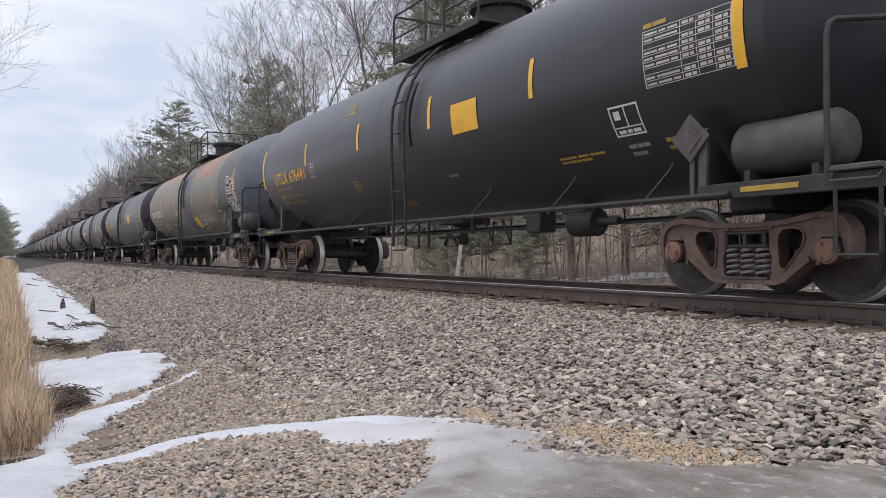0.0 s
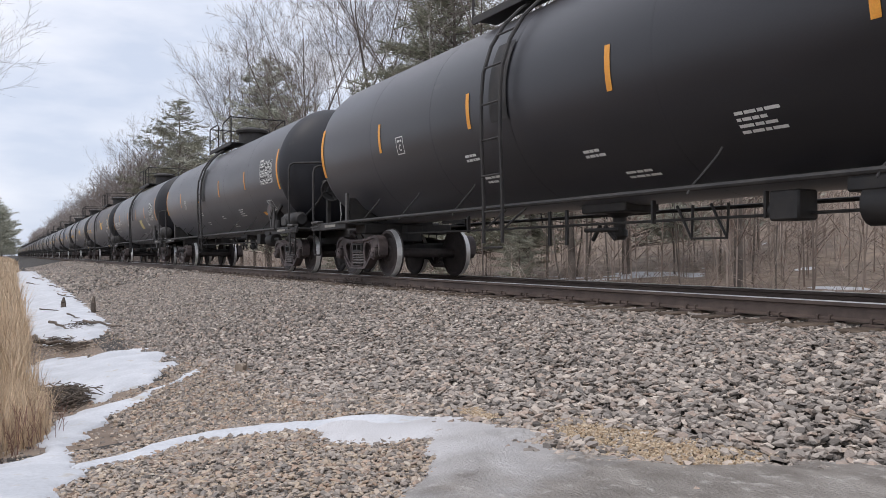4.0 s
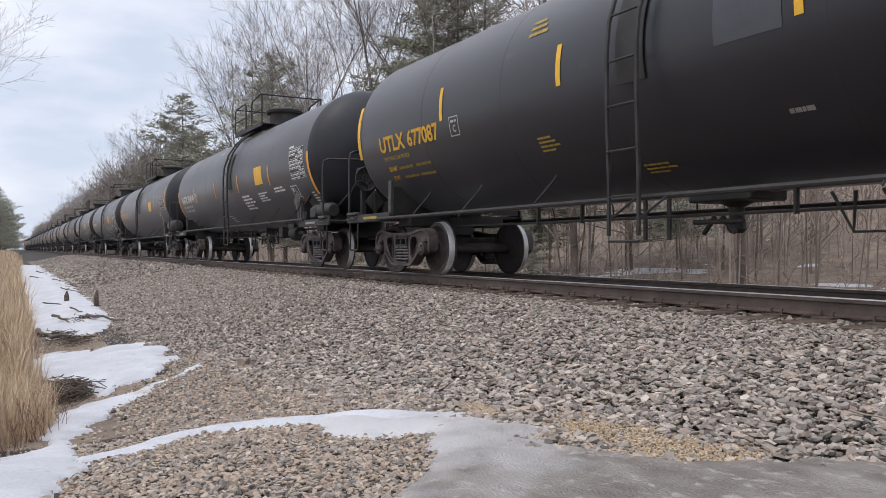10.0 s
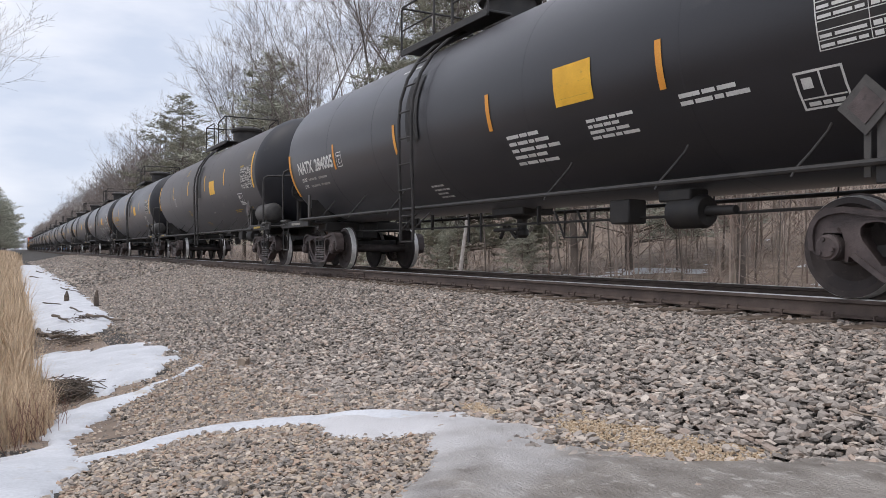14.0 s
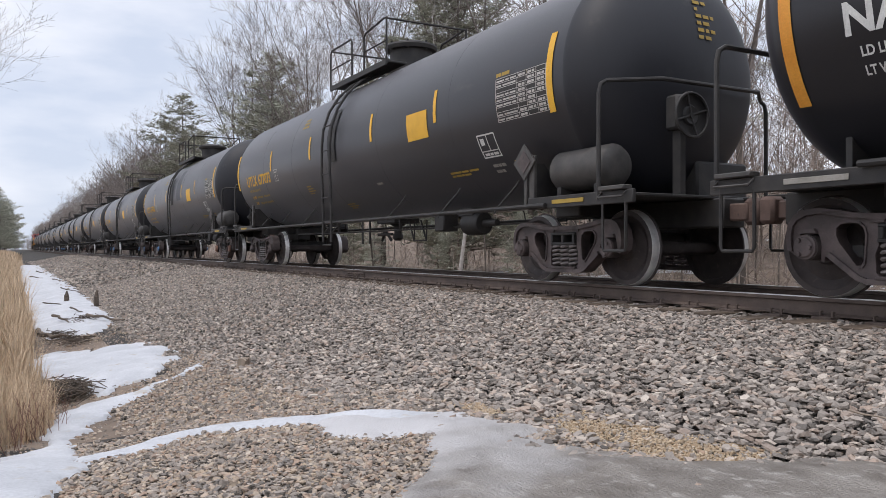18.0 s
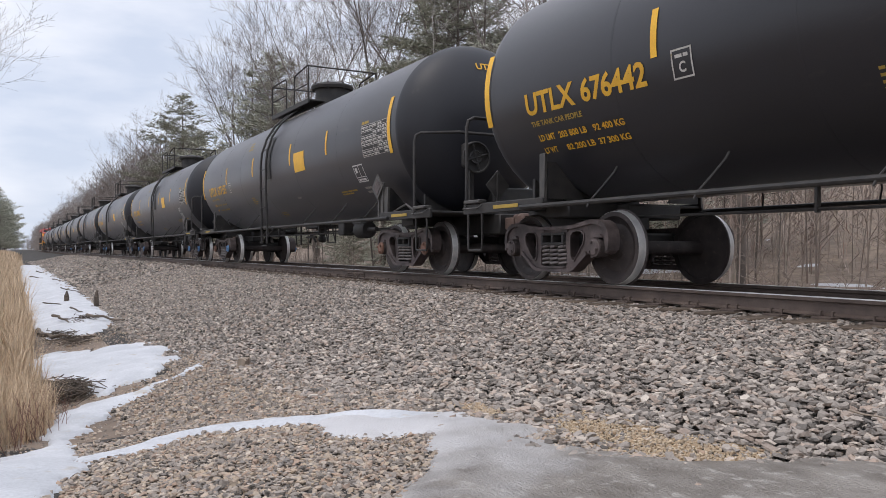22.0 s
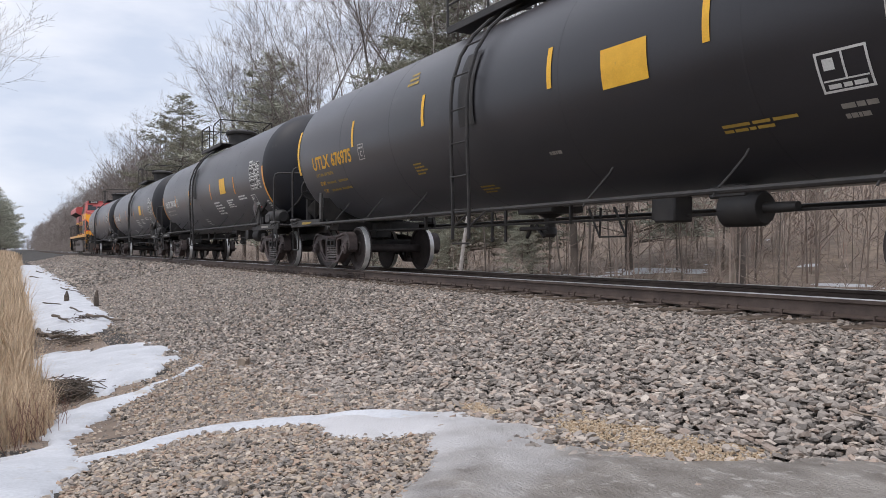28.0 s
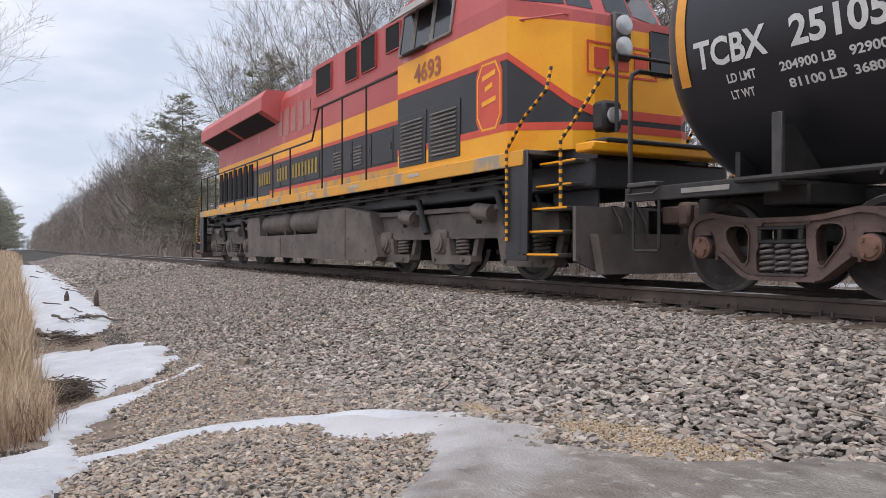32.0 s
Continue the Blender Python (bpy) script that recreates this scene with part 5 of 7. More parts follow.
# kind, number, tank paint, bearing caps, centre of the car along the train
CARS = [
    ("u", "676441", "tank_black", "cap_brown", 0), ("s", "210353", "tank_grey", "cap_brown", 1), ("u", "676888", "tank_black", "cap_brown", 2),
    ("n", "284019", "tank_black", "cast", 3), ("t", "", "tank_black", "cast", 4), ("t", "", "tank_black", "cast", 5),
    ("s", "210783", "tank_black", "cast", 6), ("u", "677075", "tank_dusty", "cast", 7), ("u", "677001", "tank_black", "cast", 8),
    ("u", "677036", "tank_black", "cast", 9), ("v", "677087", "tank_black", "cast", 10), ("n", "284049", "tank_black", "cast", 11),
    ("u", "677125", "tank_black", "cast", 12), ("n", "284094", "tank_black", "cast", 13), ("n", "284005", "tank_black", "cast", 14),
    ("u", "", "tank_dusty", "cast", 15), ("u", "676490", "tank_black", "cast", 16), ("n", "284069", "tank_black", "cast", 17),
    ("u", "677073", "tank_black", "cast", 18), ("u", "676920", "tank_black", "one_blue", 19), ("u", "676481", "tank_black", "cap_blue", 20),
    ("u", "676442", "tank_black", "cast", 21), ("v", "677155", "tank_black", "one_blue", 22), ("v", "676495", "tank_black", "cap_blue", 23),
    ("v", "676489", "tank_black", "cap_blue", 24), ("t", "", "tank_black", "cast", 25), ("u", "676983", "tank_black", "cap_blue", 26),
    ("u", "676975", "tank_black", "cast", 27), ("n", "284088", "tank_black", "cast", 28), ("n", "284025", "tank_black", "cast", 29),
    ("t", "251057", "tank_black", "cap_brown", 30)]
PITCH = 18.10
START = 275.9                    # place of the first car's centre along the train's own line


def car_place(i):
    return START - PITCH * i


train, templates = [], {}
for kind, number, paint, cap, i in CARS:
    key = (kind, paint, cap)
    if key in templates:
        car = copy_thing(templates[key], Matrix())
    else:
        frames = "cast_rusty" if cap == "cap_brown" else "cast"
        car = make_car(kind, paint, cap, frames)
        templates[key] = car
    train.append((car, kind, number, i))
# the ladder and the placard sit a little further along on some cars
LADDER_SHIFT = {1: -0.45, 2: -0.6, 3: 0.2, 7: -0.75, 8: -0.65, 9: -0.7, 10: -0.72, 12: -0.6, 13: 0.13, 14: -1.6, 18: -0.63, 19: -0.6, 20: -0.1, 22: -0.5, 23: -0.2, 24: -1.2, 27: -0.6, 28: -1.5}
PLACARD_SHIFT = {1: -0.7, 2: 0.75, 3: 0.17, 7: 0.6, 8: 0.6, 9: 0.6, 10: 0.6, 12: 0.87, 14: -0.48, 18: 1.28, 19: 0.78, 22: 0.0, 27: 0.78, 28: -0.47}
STRIPE_SHIFT = {1: (0.1, -0.34, 0.0, 0.31), 2: (0.0, -0.15, 0.45, 0.22), 3: (0, 0.18, 0.35, 0), 7: (0, 0, 0.45, 0.2), 8: (0, 0, 0.45, 0.2), 9: (0, 0, 0.45, 0.2), 10: (0, 0, 0.45, 0.2), 11: (0.04, 0.29, 0.17, 0),
                12: (0, 0, 0.6, 0.3), 13: (-0.05, 0.2, 0.12, 0), 18: (0, 0, 0.5, 0.24), 19: (0, 0, 0.5, 0.24), 22: (0, 0, 0.4, 0.1), 27: (0, 0, 0.52, 0.27), 28: (-0.03, -0.24, 0.18, 0)}
for car, kind, number, i in train:
    for ch in car.children:
        kind_of = ch.name.split(".")[0]
        if kind_of in ("ladder", "rung", "ladder_backing", "platform", "platform_rail", "cross_rail", "manway"):
            ch.location.x += LADDER_SHIFT.get(i, 0.0)
        elif kind_of in ("notice_placard", "placard_writing"):
            ch.location.x += PLACARD_SHIFT.get(i, 0.0)
        elif kind_of == "tape_stripe":
            x = ch.data.vertices[0].co.x
            ch.location.x += STRIPE_SHIFT.get(i, (0, 0, 0, 0))[0 if x < -4 else 1 if x < 0 else 2 if x < 2.5 else 3] if abs(x) < 5.5 else 0.0
        elif i == 1 and kind_of in ("data_panel", "panel_heading"):
            ch.location.x += 0.76
        elif i == 1 and kind_of == "stencil_box":
            ch.location.x += 0.2
for car, kind, number, i in train:
    if number:
        mark_car(car, "u" if kind == "v" else kind, number)
    if number == "210353":
        spray_tag(car, "eknnw", 1.9, 1.5, 1.9, 0.32, M["graffiti"], 0.045, 3)
        spray_tag(car, "--", 1.85, 1.62, 1.6, 0.1, M["graffiti"], 0.03, 4)
        spray_tag(car, "aent", 4.5, 1.8, 0.9, 0.34, M["steel_black"], 0.035, 5, 0, "black spray-painted tag")
        spray_tag(car, "oow", 5.0, 1.72, 0.8, 0.26, M["steel_black"], 0.03, 6, 0, "black spray-painted tag")
        spray_tag(car, "xz", 4.45, 1.6, 0.5, 0.2, M["steel_black"], 0.025, 9, 0, "black spray-painted tag")
        spray_tag(car, "kebo", 6.55, 1.72, 0.85, 0.26, M["graffiti"], 0.06, 7)
        spray_tag(car, "o-", 6.9, 1.5, 0.5, 0.16, M["graffiti"], 0.05, 17)
        spray_tag(car, "nkx", -5.3, 1.45, 1.0, 0.32, M["graffiti"], 0.025, 8)
        spray_tag(car, "enaknx", -3.8, 1.5, 2.3, 0.36, M["steel_black"], 0.03, 18, 0, "black spray-painted tag")
        spray_tag(car, "---", -3.8, 1.65, 2.5, 0.16, M["graffiti"], 0.025, 19)
        part("spray_patch", skin(Build(), 5.84, 6.36, 1.86, 1.94, 0.007, 0.08), M["steel_black"], car)
        part("repaint_patch", skin(Build(), -0.35, 1.1, 1.25, 3.5, 0.003), M["blue_grey"], car, "blue-grey repainted panel")
        part("repaint_patch", skin(Build(), 5.3, 7.38, 1.0, 4.6, 0.003), M["end_panel"], car, "dark repainted end panel")
        for xa, xb, za, zb in ((-5.8, -2.2, 3.5, 4.6), (-1.4, -0.4, 3.8, 4.7), (1.2, 2.9, 3.15, 4.6), (3.0, 4.4, 3.1, 4.6), (4.5, 5.2, 3.6, 4.6)):
            part("rust_patch", skin(Build(), xa, xb, za, zb, 0.0035, 0.25), M["rust_wash"], car, "brown rust wash high on the tank")
    if number == "677001":
        spray_tag(car, "doekzz", -6.45, 1.62, 2.25, 0.42, M["graffiti"], 0.028, 11, -0.1)
        spray_tag(car, "coeapozz", -3.85, 1.56, 2.75, 0.46, M["graffiti"], 0.028, 12, -0.14)
    if number == "677036":
        spray_tag(car, "kenw", 2.4, 1.88, 1.25, 0.32, M["graffiti"], 0.05, 14)
        spray_tag(car, "-x-", 2.5, 1.72, 1.0, 0.1, M["graffiti"], 0.04, 24)
        spray_tag(car, "debut", 5.45, 1.9, 1.15, 0.22, M["graffiti"], 0.045, 15)
        spray_tag(car, "exk", 5.6, 1.62, 0.65, 0.17, M["graffiti"], 0.04, 16)
        part("repaint_patch", skin(Build(), -1.6, -0.6, 2.5, 3.05, 0.004), M["blue_patch"], car, "dull blue repainted patch")
        part("repaint_patch", skin(Build(), -0.05, 0.68, 2.35, 3.56, 0.004), M["blue_patch"], car, "dull blue repainted patch")
    if number in ("677087", "676888", "677075", "676920"):
        part("repaint_patch", skin(Build(), 0.75, 1.5, 2.35, 3.6, 0.004), M["primer"], car, "grey repainted patch")
# ---- woods ----
def bare_tree(seed, height, spread_out=0.5, fine=True, thick=1.0, skin_of="bark", twig_of="twig"):
    """Trunk and crown meshes of a leafless tree: a trunk that forks into ascending leaders, each with side limbs, branches and fine twigs."""
    rng = random.Random(seed)
    trunk, crown = Build(), Build()
    kids = (rng.randint(4, 6), 8, 6, 8) if fine else (3, 6, 5, 4)
    angle = (spread_out * 1.15, 0.8, 0.75, 0.7)

    def limb(p, d, length, r, level):
        n = (4, 6, 3, 2, 1)[level]
        tgt, seg = (trunk, 8) if level == 0 else (crown, (8, 6, 4, 3, 3)[level])
        end = (0.7, 0.22, 0.3, 0.4, 0.4)[level]
        pts, dirs = [p], [d]
        for i in range(n):
            w = (0.06, 0.15, 0.2, 0.25, 0.2)[level]
            d = (d + Vector((rng.uniform(-w, w), rng.uniform(-w, w), rng.uniform(-0.2, 1.0) * w * 0.8))).normalized()
            q = p + d * (length / n)
            ra, rb = r * (1 + (end - 1) * i / n), r * (1 + (end - 1) * (i + 1) / n)
            tgt.cyl(p, q, max(0.009, ra), max(0.006, rb), seg, False)
            p = q
            pts.append(p)
            dirs.append(d)
        if level == 4:
            return
        count = kids[level]
        turn = rng.uniform(0, 6.283)
        for k in range(count):
            if level == 0:
                t = rng.uniform(0.85, 1.0)
                a = turn + 6.283 * (k + rng.uniform(-0.25, 0.25)) / count
            else:
                t = 0.16 + 0.84 * (k + rng.random()) / count
                a = turn + 2.4 * k + rng.uniform(-0.5, 0.5)
            i = min(n - 1, int(t * n))
            at = pts[i].lerp(pts[i + 1], t * n - i)
            ax = dirs[i + 1]
            u = ax.orthogonal().normalized()
            side = u * math.cos(a) + ax.cross(u) * math.sin(a)
            g = angle[level] * rng.uniform(0.65, 1.3) * (0.25 if level == 0 and k == 0 else 1)
            dd = (ax * math.cos(g) + side * math.sin(g) + Vector((0, 0, 0.12))).normalized()
            rel = (rng.uniform(1.95, 2.35), 0.52 * (1.15 - 0.7 * t), 0.46 * (1.2 - 0.6 * t), 0.5)[level]
            rr = r * (1 + (end - 1) * t)
            limb(at, dd, length * rel * rng.uniform(0.8, 1.15), rr * (rng.uniform(0.5, 0.68), 0.42, 0.5, 0.55)[level], level + 1)

    limb(Vector((0, 0, -0.3)), Vector((rng.uniform(-0.06, 0.06), rng.uniform(-0.06, 0.06), 1)), height * 0.33, height * 0.0085 * thick, 0)
    return trunk.mesh("trunk", M[skin_of], True, 80), crown.mesh("crown", M[twig_of], False)


def pine_tree(seed, height):
    """A white pine: uneven tiers of limbs that carry broad soft plumes of needles, with gaps between them."""
    rng = random.Random(seed)
    trunk, crown = Build(), Build()
    trunk.cyl((0, 0, -0.3), (0, 0, height * 0.55), height * 0.013, height * 0.008, 8, False).cyl((0, 0, height * 0.55), (0, 0, height), height * 0.008, 0.02, 6, False)
    z = height * 0.07
    while z < height * 0.985:
        u = (z / height - 0.07) / 0.93
        reach = height * 0.44 * (1 - u) ** 0.72 * (0.75 + 0.25 * min(1, u * 4)) * rng.uniform(0.75, 1.2) + 0.3
        for k in range(rng.randint(4, 6)):
            a = rng.uniform(0, 6.283)
            L = reach * rng.uniform(0.5, 1.2)
            rise = rng.uniform(0.05, 0.32)
            tip = Vector((math.cos(a) * L, math.sin(a) * L, z + L * rise))
            root = Vector((0, 0, z))
            trunk.cyl(root, tip, 0.045, 0.012, 3, False)
            for c in range(max(8, int(L * 8))):
                t = 0.25 + 0.78 * rng.random() ** 0.7
                w = 0.22 + 0.12 * L * (1.2 - t)
                p = root.lerp(tip, t) + Vector((rng.gauss(0, w), rng.gauss(0, w), rng.gauss(0.12, 0.16)))
                for q in range(5):
                    e = Vector((rng.gauss(0, 1), rng.gauss(0, 1), rng.uniform(-0.1, 1.1))).normalized() * rng.uniform(0.35, 0.7)
                    s = e.orthogonal().normalized() * 0.045
                    crown.add([p - s, p + s, p + e], [(0, 1, 2)])
        z += height * rng.uniform(0.024, 0.038)
    return trunk.mesh("trunk", M["bark"], True, 80), crown.mesh("crown", M["needles"], False)


BARE = [bare_tree(k, 24, 0.46 + 0.06 * (k % 3)) for k in range(5)]
PALE = bare_tree(31, 15, 0.4, False, 1.0, "pale_bark", "pale_bark")
PINES = [pine_tree(40 + k, 21) for k in range(3)]


def plant(meshes, x, y, height, base, turn, kind):
    label, category = {"bare": ("bare grey-brown deciduous tree without leaves", "tree"), "pine": ("tall dark green white pine", "pine tree"), "pale": ("pale leaning leafless birch", "tree")}[kind]
    t = thing("tree", None, None, label, category, "trees of the wood", at=pose(x, y, ground_z(x, y), 0, 0, turn))
    k = height / base
    t.scale = (k, k, k)
    part("trunk", meshes[0], None, t)
    part("crown", meshes[1], None, t)
    return t


random.seed(21)
for x, y, h in [(-91, 24, 28), (-96, 27, 26), (-89, 26.5, 26), (-66.5, 24, 26), (-58.5, 24, 25), (-77, 28, 27), (-50, 23, 25), (-44, 26, 26), (-38, 27, 25), (-30, 24, 23),
                (-21, 25, 22), (-11, 28, 23), (-1, 26, 22), (9, 29, 22), (-62, 36, 28), (-116, 17, 19),
                (-136, 18, 17), (-150, 17, 16.5), (-166, 18, 17), (-182, 17, 16), (-200, 18, 17), (-220, 17, 17), (-143, 22, 20), (-174, 21, 19)]:
    plant(BARE[random.randrange(5)], x, y, h, 24, random.uniform(0, 360), "bare")
for x, y, h in [(-120, 22.5, 24.3), (-136, 27, 22), (-82, 24.6, 22.3), (-88, 28, 20), (-46, 26, 20), (-43, 25, 20), (-36, 33, 23), (-44, 31, 6), (-53, 22, 4.2), (-47, 21, 3.4), (-42, 23, 4.6), (-37, 21, 3.0), (-33, 23, 3.6), (-60, 24, 5), (-240, -2.2, 17), (-262, -3.5, 19), (-300, -2.0, 17), (-340, -1.5, 18), (-230, -4.0, 18)]:
    plant(PINES[random.randrange(3)], x, y, h, 21, random.uniform(0, 360), "pine")
plant(PALE, -187, 15.0, 13.5, 15, 40, "pale")
plant(PALE, -30, 17.5, 11, 15, 200, "pale")
plant(BARE[2], -70.0, -9.5, 24, 24, 70, "bare")
plant(BARE[4], -60.0, -9.4, 20, 24, 150, "bare")
plant(BARE[0], -86.0, -10.0, 25, 24, 10, "bare")


def far_woods():
    """Woods on both sides, far along the track."""
    rng = random.Random(5)
    b = Build()

    def stem(x, y, h):
        z = ground_z(x, y)
        b.cyl((x, y, z - 0.3), (x + rng.uniform(-0.4, 0.4), y, z + h), 0.11, 0.03, 4, False)
        for k in range(36):
            t = 0.03 + 0.85 * rng.random()
            a, L = rng.uniform(0, 6.28), h * rng.uniform(0.1, 0.26) * (1.25 - t * 0.7)
            p = Vector((x, y, z + h * t))
            q = p + Vector((math.cos(a) * L * 0.8, math.sin(a) * L * 0.8, L * 0.75))
            b.cyl(p, q, 0.06, 0.03, 3, False)
            for m in range(3):
                s = p.lerp(q, 0.4 + 0.2 * m)
                b.cyl(s, s + Vector((rng.uniform(-0.5, 0.5), rng.uniform(-0.5, 0.5), rng.uniform(0.2, 0.6))) * L * 0.6, 0.04, 0.02, 3, False)
    for i in range(480):
        x = -125 - 620 * rng.random() ** 1.4
        y = 15.5 + 5 * rng.random() + (16 * rng.random() ** 2)
        stem(x, y, rng.uniform(15, 20) if y < 20 else rng.uniform(17, 22))
    for i in range(60):
        x = -330 - 600 * rng.random()
        stem(x, -3 - 20 * rng.random(), rng.uniform(12, 18))
    for i in range(110):
        stem(-700 - 160 * rng.random(), rng.uniform(-6, 60), rng.uniform(8, 14))
    for i in range(900):
        x, y = -90 - 420 * rng.random() ** 1.3, rng.uniform(12.5, 17)
        p = Vector((x, y, ground_z(x, y) - 0.1))
        h = rng.uniform(1.5, 5)
        q = p + Vector((rng.uniform(-0.3, 0.3) * h, rng.uniform(-0.3, 0.3) * h, h))
        b.cyl(p, q, 0.04, 0.015, 3, False)
        for k in range(7):
            s = p.lerp(q, rng.uniform(0.15, 0.9))
            b.cyl(s, s + Vector((rng.uniform(-1, 1), rng.uniform(-1, 1), rng.uniform(0.2, 1))) * h * 0.3, 0.025, 0.012, 3, False)
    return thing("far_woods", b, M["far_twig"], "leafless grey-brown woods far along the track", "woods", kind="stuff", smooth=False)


far_woods()


def brush():
    """Thin stems, saplings and dead growth beyond the track."""
    rng = random.Random(8)
    b = Build()
    for i in range(2300):
        x, y = rng.uniform(-110, 34), 12.5 + 46 * rng.random()
        z = ground_z(x, y)
        h = rng.uniform(0.8, 2.6) + 0.04 * (y - 12)
        p = Vector((x, y, z - 0.1))
        lean = Vector((rng.gauss(0, 0.55), rng.gauss(0, 0.4), rng.uniform(0.5, 1.0)))
        r = rng.uniform(0.006, 0.016) + 0.0003 * (y - 12)
        q = p + lean * h
        b.cyl(p, q, r, 0.004, 3, False)
        for k in range(6):
            s = p.lerp(q, rng.uniform(0.3, 0.95))
            b.cyl(s, s + Vector((rng.uniform(-0.9, 0.9), rng.uniform(-0.6, 0.6), rng.uniform(-0.1, 0.8))) * h * 0.4, r * 0.5, 0.003, 3, False)
    return thing("brush", b, M["dead_brush"], "tangle of bare brown brush and saplings", "brush", kind="stuff", smooth=False)


def thicket():
    """Crowded thin saplings on the slope behind."""
    rng = random.Random(18)
    b = Build()
    for i in range(420):
        x, y = rng.uniform(-75, 12), rng.uniform(27, 62)
        p = Vector((x, y, ground_z(x, y) - 0.2))
        h = rng.uniform(3.5, 8)
        q = p + Vector((rng.uniform(-0.5, 0.5), rng.uniform(-0.3, 0.3), h))
        b.cyl(p, q, rng.uniform(0.012, 0.04), 0.008, 3, False)
        for k in range(16):
            s = p.lerp(q, rng.uniform(0.1, 0.95))
            b.cyl(s, s + Vector((rng.uniform(-1, 1), rng.uniform(-1, 1), rng.uniform(0.3, 1.1))) * h * 0.16, 0.018, 0.006, 3, False)
    for i in range(150):
        x, y = rng.uniform(-36, 0), rng.uniform(23, 44)
        p = Vector((x, y, ground_z(x, y) - 0.2))
        h = rng.uniform(7, 13)
        q = p + Vector((rng.uniform(-0.8, 0.8), rng.uniform(-0.5, 0.5), h))
        b.cyl(p, q, rng.uniform(0.02, 0.06), 0.01, 3, False)
        for k in range(26):
            s = p.lerp(q, rng.uniform(0.15, 0.97))
            e = s + Vector((rng.uniform(-1, 1), rng.uniform(-1, 1), rng.uniform(0.3, 1.1))) * h * 0.13
            b.cyl(s, e, 0.02, 0.008, 3, False)
            b.cyl(s.lerp(e, 0.5), s.lerp(e, 0.5) + Vector((rng.uniform(-1, 1), rng.uniform(-1, 1), rng.uniform(0.2, 1))) * h * 0.06, 0.012, 0.005, 3, False)
    return thing("thicket", b, M["dead_brush"], "crowded bare brown saplings on the slope", "saplings", kind="stuff", smooth=False)


brush()
thicket()
random.seed(77)
slim = [bare_tree(60 + k, 12, 0.4, False, 0.5) for k in range(4)]
for k in range(46):
    x, y = (random.uniform(-70, 10), 18 + 28 * random.random()) if k < 30 else (random.uniform(-42, -4), 23 + 12 * random.random())
    plant(slim[k % 4], x, y, random.uniform(7, 15), 12, random.uniform(0, 360), "bare")


def snow_beyond():
    b = Build()
    xs, ys = [-62 + 0.5 * i for i in range(112)], [26.0 + 0.4 * j for j in range(48)]
    ok = {}
    for i, x in enumerate(xs):
        for j, y in enumerate(ys):
            n_ = noise.noise((x * 0.13, y * 0.22, 12)) + 0.5 * noise.noise((x * 0.6, y * 0.7, 3)) + 0.1 - 0.05 * abs(y - 33) - 0.022 * abs(x + 31)
            h = 0.10 * max(0, n_ + 0.02) - 0.03
            ok[(i, j)] = n_ > -0.02
            b.v.append((x, y, ground_z(x, y) + 0.02 + min(0.06, h)))
    n = len(ys)
    for i in range(len(xs) - 1):
        for j in range(n - 1):
            if ok[(i, j)] and ok[(i + 1, j)] and ok[(i, j + 1)] and ok[(i + 1, j + 1)]:
                b.f.append((i * n + j, (i + 1) * n + j, (i + 1) * n + j + 1, i * n + j + 1))
                b.mi.append(0)
    thing("snow_cover", b, M["snow"], "patchy snow under the trees beyond the track", "snow", kind="structure")


snow_beyond()


# ---- dry grass, dead wood, stakes ----
def blades(name, n, region, height, width, seed, label, keep, mat="straw"):
    rng = random.Random(seed)
    b = Build()
    x0, x1, y0, y1 = region
    for i in range(n):
        x, y = rng.uniform(x0, x1), rng.uniform(y0, y1)
        if not keep(x, y):
            continue
        z = ground_z(x, y) - 0.03
        h = height * rng.uniform(0.35, 1.2)
        a = rng.uniform(0, 6.283)
        lean = Vector((math.cos(a), math.sin(a), 0)) * h * rng.uniform(0.05, 0.6)
        wv = Vector((-math.sin(a), math.cos(a), 0)) * width * rng.uniform(0.6, 1.3)
        p0 = Vector((x, y, z))
        p1, p2 = p0 + lean * 0.35 + Vector((0, 0, h * 0.6)), p0 + lean + Vector((0, 0, h))
        b.add([p0 - wv, p0 + wv, p1 + wv * 0.8, p1 - wv * 0.8, p2], [(0, 1, 2, 3), (3, 2, 4)])
    return thing(name, b, M[mat], label, "grass", kind="stuff", smooth=False)


EDGE = [(-61, 0.55), (-35, 0.38), (-19.5, 0.38), (-13.6, 0.32), (-11.2, 0.2), (-9.9, 0.28), (-7.86, 0.34), (-6.92, 0.3), (-6.47, 0.25), (-6.1, 0.12), (-5.76, 0.0), (-5.33, -0.15), (-4.5, -0.6)]


def grass_edge(x):
    """How far the grass comes towards the track."""
    return float(np.interp(x, [p[0] for p in EDGE], [p[1] for p in EDGE])) + 0.07 * noise.noise((x * 1.6, 1.0, 2))


blades("dry_grass", 17000, (-9.5, -4.6, -1.6, 0.4), 0.42, 0.0022, 1, "dry straw-coloured grass beside the ditch", lambda x, y: y < grass_edge(x))
blades("dry_grass", 14000, (-17, -9.5, -2.0, 0.5), 0.58, 0.0038, 6, "tall dry straw-coloured grass beside the ditch", lambda x, y: y < grass_edge(x))
blades("dry_grass", 16000, (-75, -17, -2.6, 1.2), 0.85, 0.009, 2, "tall dry straw-coloured grass beside the ditch", lambda x, y: y < grass_edge(x))
blades("dry_grass", 6000, (-260, -75, -4, 1.2), 0.95, 0.05, 3, "tall dry straw-coloured grass far along the ditch", lambda x, y: y < 1.0)
